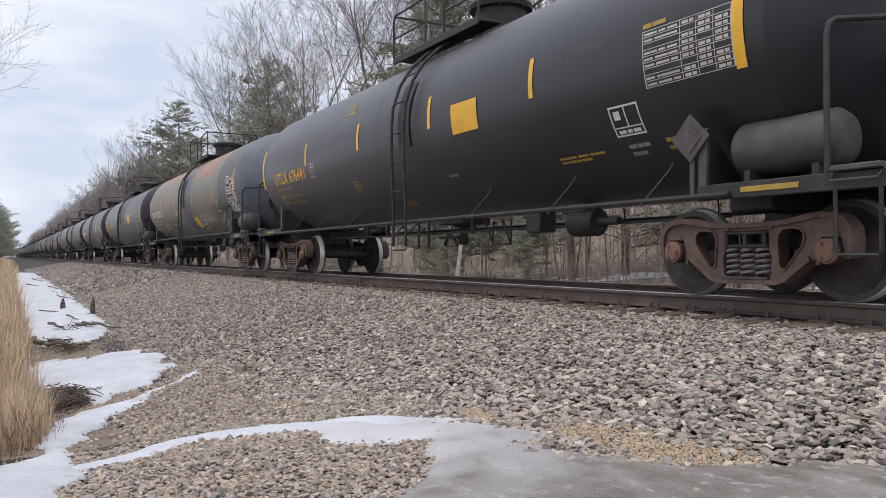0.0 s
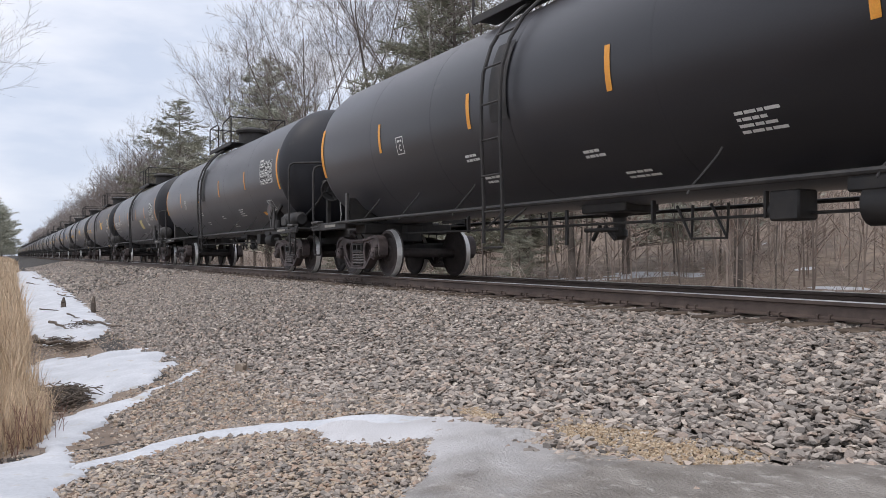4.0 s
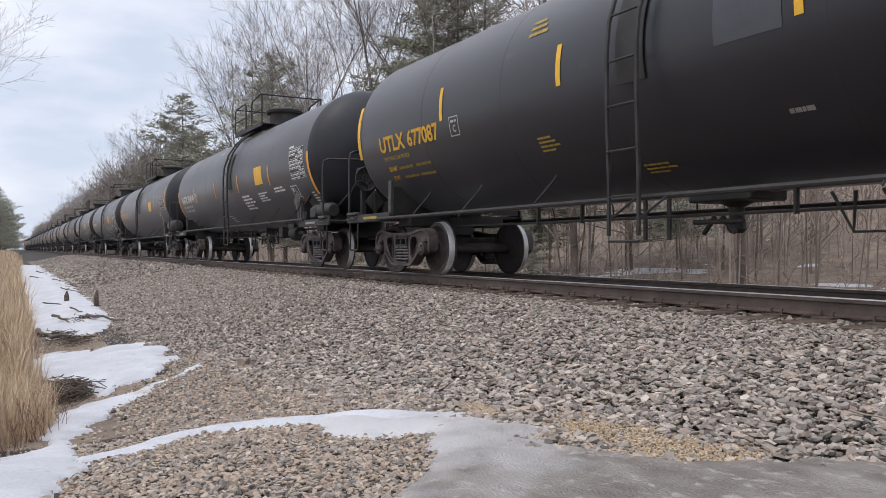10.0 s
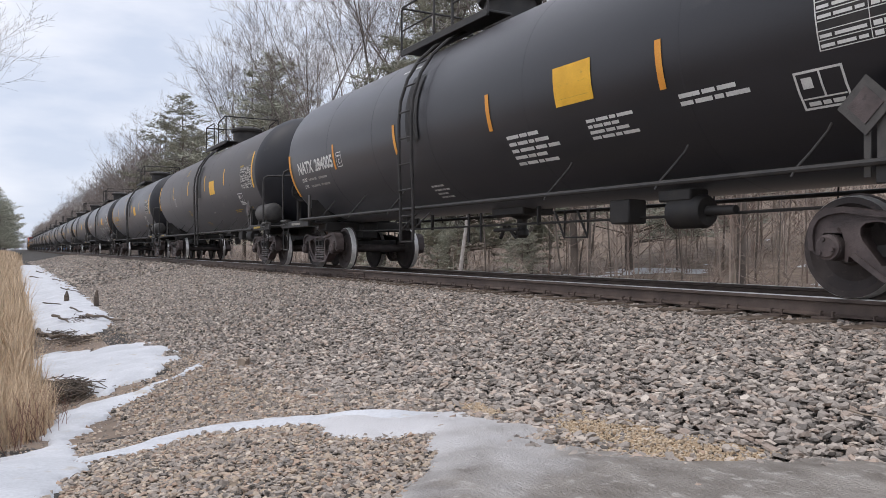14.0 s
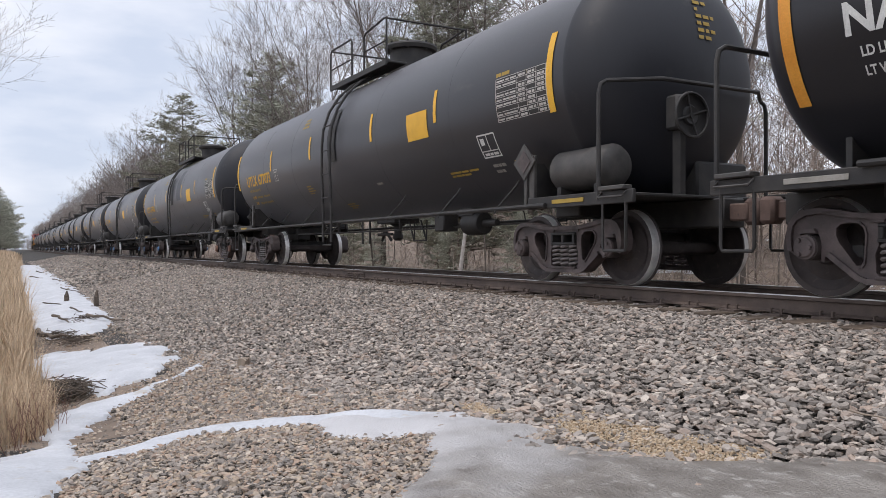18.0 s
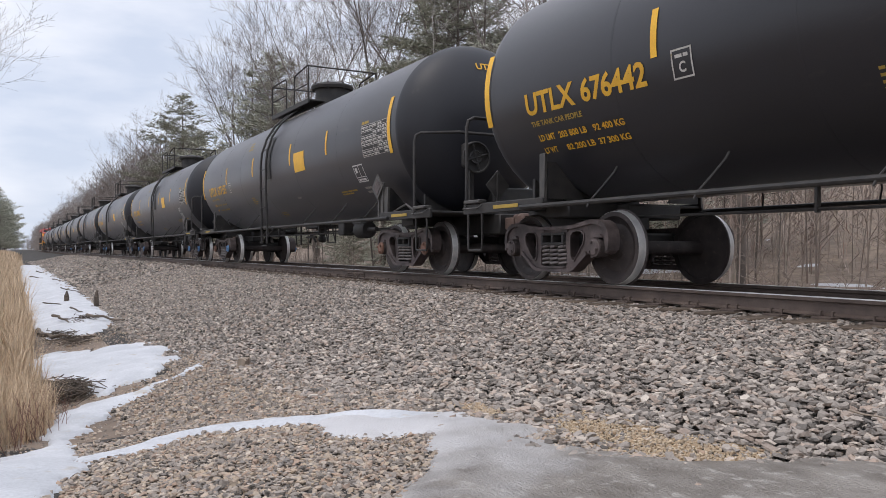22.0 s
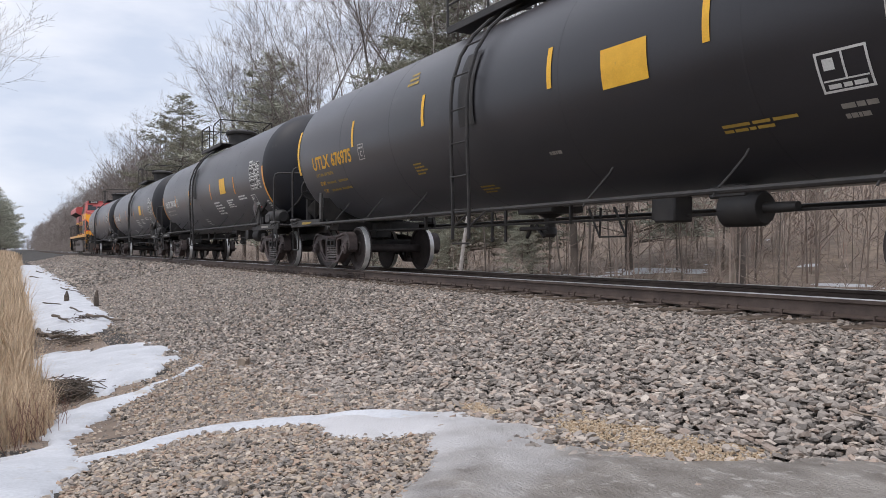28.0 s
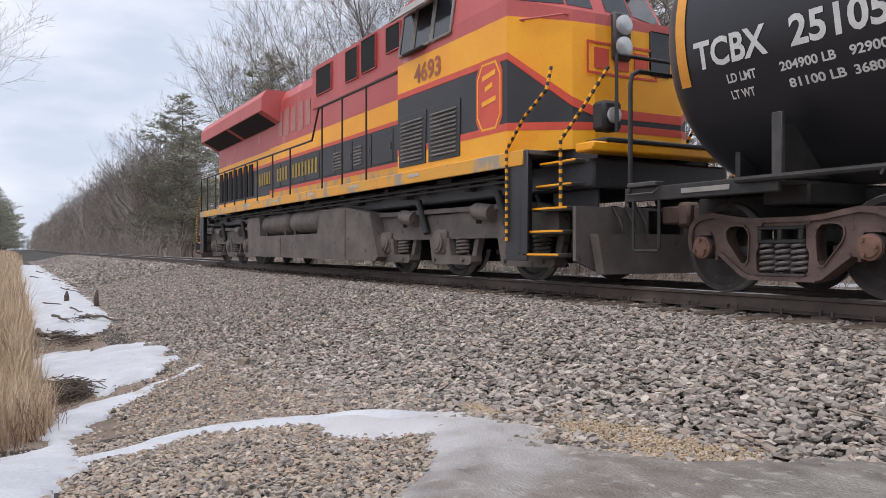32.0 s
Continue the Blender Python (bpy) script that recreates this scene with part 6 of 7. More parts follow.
blades("dead_growth", 9000, (-70, 30, 10.8, 28), 0.4, 0.012, 4, "dead brown growth under the trees beyond the track", lambda x, y: noise.noise((x * 0.2, y * 0.2, 5)) > -0.2, "dead_brush")


def bare_stems():
    """Reddish bare stems at the foot of the grass."""
    rng = random.Random(51)
    b = Build()
    for i in range(90):
        x = rng.uniform(-8.5, -4.9)
        y = grass_edge(x) + rng.uniform(-0.25, 0.12)
        p = Vector((x, y, ground_z(x, y)))
        d = Vector((rng.uniform(-0.4, 0.4), rng.uniform(-0.4, 0.4), 1)).normalized()
        h = rng.uniform(0.12, 0.38)
        q = p + d * h
        b.cyl(p, q, 0.003, 0.0015, 4, False)
        for k in range(3):
            s = p.lerp(q, rng.uniform(0.3, 0.8))
            b.cyl(s, s + Vector((rng.uniform(-0.6, 0.6), rng.uniform(-0.6, 0.6), rng.uniform(0.3, 1))) * h * 0.35, 0.0018, 0.001, 3, False)
    thing("bare_stems", b, M["red_twig"], "reddish bare stems standing in snow beside dry grass", "stems", kind="stuff", smooth=False)


bare_stems()


def stick(x, y, length, r, turn, tilt, name="dead_branch"):
    rng = random.Random(int(x * 100) + int(y * 1000))
    pts = [Vector((length * (i / 5 - 0.5), rng.uniform(-1, 1) * r * 1.5, rng.uniform(-1, 1) * r * 0.8)) for i in range(6)]
    b = Build()
    for i in range(5):
        b.cyl(pts[i], pts[i + 1], r * (1 - 0.12 * i), r * (1 - 0.12 * (i + 1)), 7, i in (0, 4))
    thing(name, b, M["old_wood" if name == "dry_twig" else "dead_wood"], "weathered dead branch lying on the ground", "branch", "dead branches in the ditch", at=pose(x, y, ground_z(x, y) + 0.10 + r * 0.6, 0, tilt, turn))


for x, y, L, r, turn in [(-15.6, 1.55, 1.3, 0.05, 25), (-16.8, 0.9, 1.2, 0.05, 12), (-14.2, 0.62, 0.9, 0.08, 30), (-18.4, 1.25, 0.9, 0.035, 8), (-21.5, 1.0, 0.8, 0.03, 40), (-27.0, 1.6, 1.5, 0.035, 15),
                         (-35.0, 1.7, 1.6, 0.04, 10), (-41.0, 1.1, 1.5, 0.05, 20), (-24.0, 1.75, 1.1, 0.03, 5), (-9.25, 0.62, 0.6, 0.02, 70), (-48.0, 1.5, 2.0, 0.05, 12)]:
    stick(x, y, L, r * 0.6, turn, 2)


def stake(x, y, h, r):
    b = Build()
    b.cyl((0, 0, -0.1), (0.02, 0, h * 0.6), r, r * 0.85, 8, False).cyl((0.02, 0, h * 0.6), (0.0, 0.01, h), r * 0.85, r * 0.25, 8)
    b.cyl((0.01, 0, h * 0.3), (0.06, 0.03, h * 0.5), r * 0.4, r * 0.2, 6)
    thing("wooden_stake", b, M["dead_wood"], "short dark broken stake standing in snow", "stake", "stakes in the ditch", at=pose(x, y, ground_z(x, y)))


stake(-19.6, 1.75, 0.42, 0.06)
stake(-22.2, 1.28, 0.33, 0.07)


def stump():
    b = Build()
    for k in range(3):
        b.plate([(-0.05, 0), (0.05, 0), (0.055, 0.075 + 0.012 * k), (0.02, 0.095), (-0.048, 0.08)], [], -0.04 + 0.027 * k, -0.016 + 0.027 * k)
    thing("wood_block", b, M["old_wood"], "split grey wood block among the stones", "wood block", at=pose(-8.34, 2.19, ground_z(-8.34, 2.19) + 0.02, 4, 6, 35))


stump()


def debris(x, y, n, size):
    rng = random.Random(9)
    b = Build()
    for i in range(n):
        a, e = rng.uniform(0, 6.28), rng.uniform(-0.3, 0.3)
        p = Vector((x + rng.gauss(0, size), y + rng.gauss(0, size * 0.55), ground_z(x, y) + 0.04 + rng.random() * 0.09))
        d = Vector((math.cos(a), math.sin(a), e)) * rng.uniform(0.03, 0.14)
        b.cyl(p - d, p + d, 0.007, 0.003, 4, False)
    thing("twig_heap", b, M["dead_wood"], "dark heap of wet twigs and roots", "twig heap", kind="stuff", smooth=False)


debris(-9.05, 0.47, 1000, 0.23)
for _x, _y in ((-14.6, 0.75), (-13.4, 0.9), (-16.4, 1.3)):
    debris(_x, _y, 110, 0.22)

# twig on the stones and seedlings on the gravel
stick(-1.95, 3.2, 0.3, 0.005, 10, 3, "dry_twig")
# ---- locomotive ----
def slab(b, plan, z0, z1):
    """A prism over a plan outline; z0 and z1 are numbers or functions of x."""
    f0 = z0 if callable(z0) else (lambda x: z0)
    f1 = z1 if callable(z1) else (lambda x: z1)
    n = len(plan)
    vs = [(x, y, f0(x)) for x, y in plan] + [(x, y, f1(x)) for x, y in plan]
    return b.add(vs, [(i, (i + 1) % n, n + (i + 1) % n, n + i) for i in range(n)] + [tuple(range(n - 1, -1, -1)), tuple(range(n, 2 * n))])


def loco_wheelset():
    b = Build()
    for s in (-1, 1):
        b.slot = 0
        b.lathe([(s * t, r) for t, r in [(0.66, 0.1), (0.69, 0.4), (0.676, 0.47), (0.676, 0.535), (0.69, 0.56), (0.71, 0.545)]], (0, 0, 0), "y", 36, False)
        b.slot = 1
        b.lathe([(s * t, r) for t, r in [(0.711, 0.543), (0.725, 0.536), (0.81, 0.531)]], (0, 0, 0), "y", 36, False)
        b.slot = 0
        b.lathe([(s * t, r) for t, r in [(0.81, 0.531), (0.815, 0.46), (0.77, 0.43), (0.75, 0.2), (0.84, 0.16), (0.84, 0.0)]], (0, 0, 0), "y", 36, False)
        b.cyl((0, s * 0.8, 0), (0, s * 1.08, 0), 0.15, 0.13, 16)
    b.cyl((0, -0.8, 0), (0, 0.8, 0), 0.1, seg=14)
    return b.mesh("wheelset", [M["wheel"], M["tread"]])


def striped_rod(pts, parent):
    """A hand rail painted in yellow and black rings."""
    pts = [Vector(p) for p in pts]
    y, k, on = Build(), Build(), True
    for a, b in zip(pts, pts[1:]):
        n = max(1, int((b - a).length / 0.05))
        for i in range(n):
            (y if on else k).cyl(a.lerp(b, i / n), a.lerp(b, (i + 1) / n), 0.022, seg=8, cap=False)
            on = not on
    rod = part("grab_rail", y, M["loco_yellow"], parent, "yellow and black ringed hand rail")
    tagged(part("black_rings", k, M["loco_black"], rod), kind="stuff")


def make_locomotive():
    loco = thing("locomotive", None, None, "red, yellow and black diesel locomotive pushing the train", "locomotive")
    red, yel, lin, blk, gry = M["loco_red"], M["loco_yellow"], M["loco_line"], M["loco_black"], M["loco_grey"]
    # underframe and walkway
    b = Build().bevel_box((0.45, 0, 1.36), (20.6, 2.3, 0.36), 0.03)
    part("underframe", b, blk, loco)
    b = Build().bevel_box((0.1, 0, 1.69), (19.5, 3.02, 0.06), 0.01)
    part("walkway", b, gry, loco)
    for s in (-1, 1):
        part("walkway_edge", Build().bevel_box((0.1, s * 1.515, 1.62), (19.4, 0.04, 0.2), 0.01), M["loco_sill"], loco, "chipped yellow walkway edge")
        b = Build()
        for k in range(7):
            b.bevel_box((-8.3 + 2.5 * k, s * 1.538, 1.64), (0.4, 0.008, 0.05), 0.002)
        part("reflective_strips", b, M["panel_ink"], loco)
    # engine hood in bands of colour
    hood = [(-3.2, -0.98), (6.05, -0.98), (6.05, 0.98), (-3.2, 0.98)]
    for name, m, z0, z1, grow in (("hood_band", M["loco_sill"], 1.72, 1.98, 0.004), ("hood_band", lin, 1.98, 2.06, 0.006), ("hood_panel", blk, 2.06, 2.76, 0.0), ("hood_band", lin, 2.76, 2.84, 0.006), ("hood_band", yel, 2.84, 3.22, 0.004), ("hood_top", red, 3.22, 4.35, 0.0)):
        part(name, slab(Build(), [(x, y + math.copysign(grow, y)) for x, y in hood], z0, z1), m, loco, smooth=False)
    b = slab(Build(), [(-3.2, -0.98), (6.05, -0.98), (6.05, 0.98), (-3.2, 0.98)], 4.35, 4.36)
    b.plate([(-0.98, 4.36), (0.98, 4.36), (0.86, 4.62), (-0.86, 4.62)], [], -3.2, 6.05, lambda x, z, t: (t, x, z))
    part("hood_roof", b, red, loco, smooth=False)
    # dynamic brake and blower housing behind the cab
    b = slab(Build(), [(0.4, -1.02), (6.0, -1.02), (6.0, 1.02), (0.4, 1.02)], 3.75, 4.72)
    part("blower_housing", b, red, loco, smooth=False)
    for x0, x1, z0, z1 in ((0.75, 1.7, 4.02, 4.6), (2.55, 3.2, 3.98, 4.62), (3.4, 4.1, 4.0, 4.66), (4.6, 5.2, 4.15, 4.62)):
        screen = part("air_intake", Build().bevel_box(((x0 + x1) / 2, -1.03, (z0 + z1) / 2), (x1 - x0, 0.04, z1 - z0), 0.01), M["dark_mesh"], loco, "dark intake screen")
        xm, zm, hx, hz = (x0 + x1) / 2, (z0 + z1) / 2, (x1 - x0) / 2, (z1 - z0) / 2
        rim = [(xm - hx - 0.014, zm - hz - 0.014), (xm + hx + 0.014, zm - hz - 0.014), (xm + hx + 0.014, zm + hz + 0.014), (xm - hx - 0.014, zm + hz + 0.014)]
        part("screen_rim", Build().plate(rim, [[(xm - hx, zm - hz), (xm - hx, zm + hz), (xm + hx, zm + hz), (xm + hx, zm - hz)]], -1.06, -1.02), red, screen, smooth=False)
    # doors on the hood
    for k in range(9):
        x = -2.7 + 1.0 * k
        b = Build()
        for z0, z1 in ((2.1, 2.72),):
            b.bevel_box((x, -0.986, (z0 + z1) / 2), (0.94, 0.012, z1 - z0), 0.004)
        door = part("hood_door", b, blk, loco)
        part("latch", Build().bevel_box((x + 0.38, -0.998, 2.4), (0.04, 0.02, 0.12), 0.004), gry, door)
    for x in (1.95, 3.1):
        b = Build()
        for k in range(6):
            b.box((x, -1.0, 2.2 + 0.07 * k), (0.42, 0.03, 0.03), (25, 0, 0))
        part("louvre", b, M["slat"], loco)
    # long writing on the hood as plain blocks
    for word, x0 in ((6, -4.35), (4, -2.4), (8, -1.1)):
        b = Build()
        for k in range(word):
            b.box((x0 + 0.24 * k, -0.999, 2.42), (0.13, 0.006, 0.34 + 0.02 * (k % 2)))
        tagged(part("name_blocks", b, M["faint_yellow"], loco, smooth=False), kind="stuff")
    b = Build()
    for k in range(5):
        b.box((-2.2 + 0.55 * k, -0.988, 3.75), (0.34, 0.006, 0.62 + 0.1 * (k % 2)))
    tagged(part("faded_blocks", b, material("faded_pink_paint", (0.4, 0.16, 0.14), (0.46, 0.22, 0.2), 0.6), loco, smooth=False), kind="stuff")
    # radiator section with its wings
    rad = [(-9.3, -0.95), (-3.2, -0.95), (-3.2, 0.95), (-9.3, 0.95)]
    for m, z0, z1, g in ((yel, 1.72, 1.95, 0.004), (blk, 1.95, 2.76, 0.0), (lin, 2.76, 2.84, 0.006), (yel, 2.84, 3.2, 0.004), (red, 3.2, 3.8, 0.0)):
        part("radiator_band", slab(Build(), [(x, y + math.copysign(g, y)) for x, y in rad], z0, z1), m, loco, smooth=False)
    b = Build().plate([(-0.95, 3.8), (0.95, 3.8), (1.5, 4.1), (1.5, 4.45), (1.35, 4.66), (-1.35, 4.66), (-1.5, 4.45), (-1.5, 4.1)], [], -9.55, -2.2, lambda x, z, t: (t, x, z))
    part("radiator_wing", b, red, loco, "red flared radiator wing", smooth=False)
    for x0, x1 in ((-9.2, -6.1), (-5.8, -2.6)):
        for s in (-1, 1):
            b = Build().add([(x0, s * 0.985, 3.805), (x1, s * 0.985, 3.805), (x1, s * 1.49, 4.08), (x0, s * 1.49, 4.08)], [(0, 1, 2, 3)])
            part("radiator_screen", b, M["dark_mesh"], loco, smooth=False)
    for k in range(7):
        part("side_grille", Build().bevel_box((-8.9 + 0.62 * k, -0.966, 2.5), (0.4, 0.03, 0.95), 0.01), M["dark_mesh"], loco, "dark side grille")
    # cab and nose
    cab = [(6.05, -1.5), (9.4, -1.5), (10.15, -1.0), (10.3, -0.75), (10.3, 0.75), (10.15, 1.0), (9.4, 1.5), (6.05, 1.5)]

    def bend(z, front):
        return lambda x: z + (front - z) * max(0.0, (x - 9.4) / 0.9)
    for name, m, z0, z1, g in (("cab_band", yel, bend(1.72, 1.72), bend(2.02, 1.96), 0.004), ("cab_band", lin, bend(2.02, 1.96), bend(2.12, 2.06), 0.007), ("cab_panel", blk, bend(2.12, 2.06), bend(2.98, 2.14), 0.0),
                               ("cab_band", lin, bend(2.98, 2.14), bend(3.07, 2.26), 0.007), ("cab_band", yel, bend(3.07, 2.26), bend(3.55, 3.32), 0.004), ("nose_top", red, bend(3.55, 3.32), bend(3.78, 3.46), 0.0)):
        plan = [(x + (g if x > 9 else 0), y + math.copysign(g, y)) for x, y in cab]
        part(name, slab(Build(), plan, z0, z1), m, loco, smooth=False)
    b = Build()
    low = [(6.05, -1.5), (9.3, -1.5), (9.55, -0.6), (9.55, 0.6), (9.3, 1.5), (6.05, 1.5)]
    top = [(6.05, -1.38), (8.9, -1.38), (9.15, -0.6), (9.15, 0.6), (8.9, 1.38), (6.05, 1.38)]
    n = len(low)
    b.add([(x, y, 3.7) for x, y in low] + [(x, y, 4.5) for x, y in top], [(i, (i + 1) % n, n + (i + 1) % n, n + i) for i in range(n)] + [tuple(range(n, 2 * n))])
    slab(b, [(5.95, -1.32), (9.1, -1.32), (9.1, 1.32), (5.95, 1.32)], 4.5, 4.66)
    part("cab_upper", b, red, loco, smooth=False)

    def on_front(y, z, out=0.012):
        t = (z - 3.7) / 0.8
        k = max(0.0, (abs(y) - 0.6) / 0.9)
        x = 9.55 - 0.25 * k - 0.42 * t + out
        return (x, y, z)
    for s in (-1, 1):
        b = Build().add([on_front(s * 0.12, 3.82), on_front(s * 0.58, 3.82), on_front(s * 0.58, 4.3), on_front(s * 0.12, 4.3)], [(0, 1, 2, 3) if s > 0 else (3, 2, 1, 0)])
        b.add([on_front(s * 0.62, 3.82), on_front(s * 1.36, 3.82), on_front(s * 1.28, 4.3), on_front(s * 0.62, 4.3)], [(0, 1, 2, 3) if s > 0 else (3, 2, 1, 0)])
        part("windshield", b, M["glass"], loco, smooth=False)
        b = Build().bevel_box((9.22, s * 0.85, 4.55), (0.12, 0.75, 0.2), 0.02)
        board = part("number_board", b, M["steel_black"], loco)
        lettering("4693", -0.25, -0.06, 0.5, 0.13, M["white_paint"], board, "board_number", lambda u, v, q=s: (9.284, q * 0.85 + u, 4.55 + v))
    for x0, x1 in ((6.15, 6.62), (6.68, 7.26), (7.32, 7.9)):
        win = part("side_window", Build().add([(x0, -1.522, 3.71), (x1, -1.522, 3.71), (x1, -1.43, 4.36), (x0, -1.43, 4.36)], [(0, 1, 2, 3)]), M["glass"], loco, smooth=False)
        b = Build()
        for p, q in (((x0, -1.525, 3.69), (x0, -1.425, 4.38)), ((x1, -1.525, 3.69), (x1, -1.425, 4.38)), ((x0, -1.525, 3.69), (x1, -1.525, 3.69)), ((x0, -1.425, 4.38), (x1, -1.425, 4.38))):
            b.cyl(p, q, 0.025, seg=6)
        part("window_frame", b, M["slat"], win)
    part("window_awning", Build().box((6.85, -1.58, 4.38), (1.25, 0.42, 0.03), (46, 0, 0)), M["slat"], loco, "grey sun awning")
    part("arm_rest", Build().bevel_box((6.75, -1.56, 3.66), (0.7, 0.1, 0.05), 0.015), M["steel_black"], loco)
    lettering("4693", 6.68, 3.12, 0.9, 0.32, M["number_brown"], loco, "cab_number", lambda u, v: (u, -1.512, v))
    # herald: an octagonal plate with plain shapes
    oct_ = [(0.34 * a, 0.52 * c) for a, c in ((-0.6, -1), (0.6, -1), (1, -0.6), (1, 0.6), (0.6, 1), (-0.6, 1), (-1, 0.6), (-1, -0.6))]
    herald = part("herald_plate", Build().plate([(8.95 + x, 2.55 + z) for x, z in oct_], [], -1.506, -1.502), lin, loco, "red octagonal emblem plate", smooth=False)
    b = Build().plate([(8.95 + x * 0.88, 2.55 + z * 0.9) for x, z in oct_], [[(8.95 + x * 0.8, 2.55 + z * 0.84) for x, z in oct_[::-1]]], -1.51, -1.507)
    for z, w in ((2.78, 0.34), (2.62, 0.2), (2.42, 0.36)):
        b.plate([(8.95 - w / 2, z), (8.95 + w / 2, z + 0.05), (8.95 + w / 2, z + 0.12), (8.95 - w / 2, z + 0.07)], [], -1.51, -1.507)
    part("emblem_shapes", b, M["loco_yellow"], herald, smooth=False)
    # louvred doors under the cab
    for x0, x1 in ((6.2, 7.02), (7.26, 8.1)):
        door = part("cab_door_panel", Build().bevel_box(((x0 + x1) / 2, -1.508, 2.24), (x1 - x0 + 0.14, 0.02, 0.86), 0.006), blk, loco)
        for k in range(11):
            part("slat", Build().box(((x0 + x1) / 2, -1.53, 1.9 + 0.064 * k), (x1 - x0 - 0.06, 0.035, 0.02), (28, 0, 0)), M["slat"], door, smooth=False)
    # nose: headlights, emblem box, ditch lights, rails
    b = Build().bevel_box((10.31, -0.34, 3.2), (0.12, 0.3, 0.62), 0.03)
    lamp = part("headlight_box", b, M["steel_worn"], loco)
    for z in (3.06, 3.34):
        part("headlight", Build().lathe([(0, 0.13), (0.03, 0.13), (0.05, 0.08), (0.05, 0)], (10.37, -0.34, z), "x", 18), M["lens"], lamp, "round clear headlight")
    b = Build().plate([(-0.90, 2.68), (0.3, 2.68), (0.3, 3.1), (-0.90, 3.1)], [[(-0.87, 2.71), (-0.87, 3.07), (0.27, 3.07), (0.27, 2.71)]], 10.306, 10.316, lambda x, z, t: (t, x, z))
    for k in range(3):
        b.box((10.312, -0.66 + 0.34 * k, 2.89), (0.008, 0.24, 0.26))
    part("nose_emblem", b, lin, loco, "red outlined emblem shapes", smooth=False)
    part("nose_window", Build().bevel_box((10.31, 0.35, 3.05), (0.02, 0.36, 0.6), 0.02), M["glass"], loco)
    for s in (-1, 1):
        b = Build().bevel_box((10.75, s * 0.95, 2.05), (0.24, 0.3, 0.36), 0.04)
        box_ = part("ditch_light", b, M["steel_black"], loco)
        part("lens", Build().lathe([(0, 0.1), (0.03, 0.1), (0.045, 0.05), (0.045, 0)], (10.87, s * 0.95, 2.05), "x", 18), M["lens"], box_)
        for z in (3.45,):
            part("nose_grab_iron", Build().tube([(9.6, s * 1.36, z), (9.6, s * 1.44, z), (10.1, s * 1.1, z), (10.1, s * 1.04, z)], 0.014, 6), red, loco)
    part("anticlimber", Build().bevel_box((10.78, 0, 1.74), (0.4, 2.3, 0.05), 0.015), blk, loco, "black anticlimber shelf")
    part("front_sill", Build().bevel_box((10.8, 0, 1.655), (0.34, 2.7, 0.11), 0.02), yel, loco, "yellow front sill")
    # steps and pilot at both ends
    for e in (-1, 1):
        x0 = 10.15 if e > 0 else -9.95
        for s in (-1, 1):
            b = Build().bevel_box((x0 - e * 0.45, s * 1.42, 1.05), (0.06, 0.2, 1.35), 0.01)
            well = part("step_well", b, blk, loco)
            part("well_back", Build().bevel_box((x0, s * 0.95, 1.05), (0.9, 0.04, 1.35), 0.01), blk, well)
            part("well_side", Build().bevel_box((x0 - e * 0.52, s * 1.5, 1.0), (0.5, 0.03, 1.42), 0.01), blk, well)
            for k in range(5):
                part("step", Build().bevel_box((x0 + e * 0.02 * k, s * (1.3 - 0.05 * k), 0.36 + 0.29 * k), (0.72, 0.4, 0.05), 0.01), M["steel_worn"], well)
                part("step_edge", Build().bevel_box((x0 + e * 0.02 * k, s * (1.505 - 0.05 * k), 0.37 + 0.29 * k), (0.72, 0.02, 0.026), 0.004), yel, well, "yellow step edge")
        b = Build().plate([(-1.45, 0.95), (1.45, 0.95), (1.45, 0.3), (1.1, 0.16), (-1.1, 0.16), (-1.45, 0.3)], [[(-0.3, 0.92), (-0.3, 0.62), (0.3, 0.62), (0.3, 0.92)]], e * 10.72, e * 10.78, lambda x, z, t: (t, x, z))
        b.plate([(-1.3, 0.62), (1.3, 0.62), (1.2, 0.14), (-1.2, 0.14)], [], e * 10.85, e * 11.0, lambda x, z, t: (t, x, z))
        part("pilot", b, gry, loco, "dusty grey steel pilot plate")
        b = Build().bevel_box((e * 10.95, 0, 0.86), (0.3, 0.2, 0.22), 0.02).bevel_box((e * 11.1, 0.06, 0.86), (0.2, 0.24, 0.32), 0.04)
        part("coupler", b, M["cast_rusty"], loco)
        b = Build()
        for y in (-0.9, -0.7, -0.5, 0.5, 0.7, 0.9):
            b.tube([(e * 10.8, y, 0.95), (e * 10.95, y, 0.75), (e * 10.98, y * 0.95, 0.4), (e * 10.92, y * 0.9, 0.3)], 0.02, 6)
        part("air_hose", b, M["steel_black"], loco)
    for s in (-1, 1):
        striped_rod([(9.45, s * 1.545, 0.55), (9.45, s * 1.545, 1.75), (9.8, s * 1.5, 2.15), (10.1, s * 1.38, 2.45), (10.1, s * 1.3, 2.75)], loco)
        striped_rod([(10.55, s * 1.5, 0.95), (10.55, s * 1.5, 1.75), (10.8, s * 1.3, 2.2), (10.95, s * 1.1, 2.6)], loco)
        striped_rod([(-10.35, s * 1.48, 0.7), (-10.35, s * 1.48, 1.7), (-10.1, s * 1.4, 2.3)], loco)
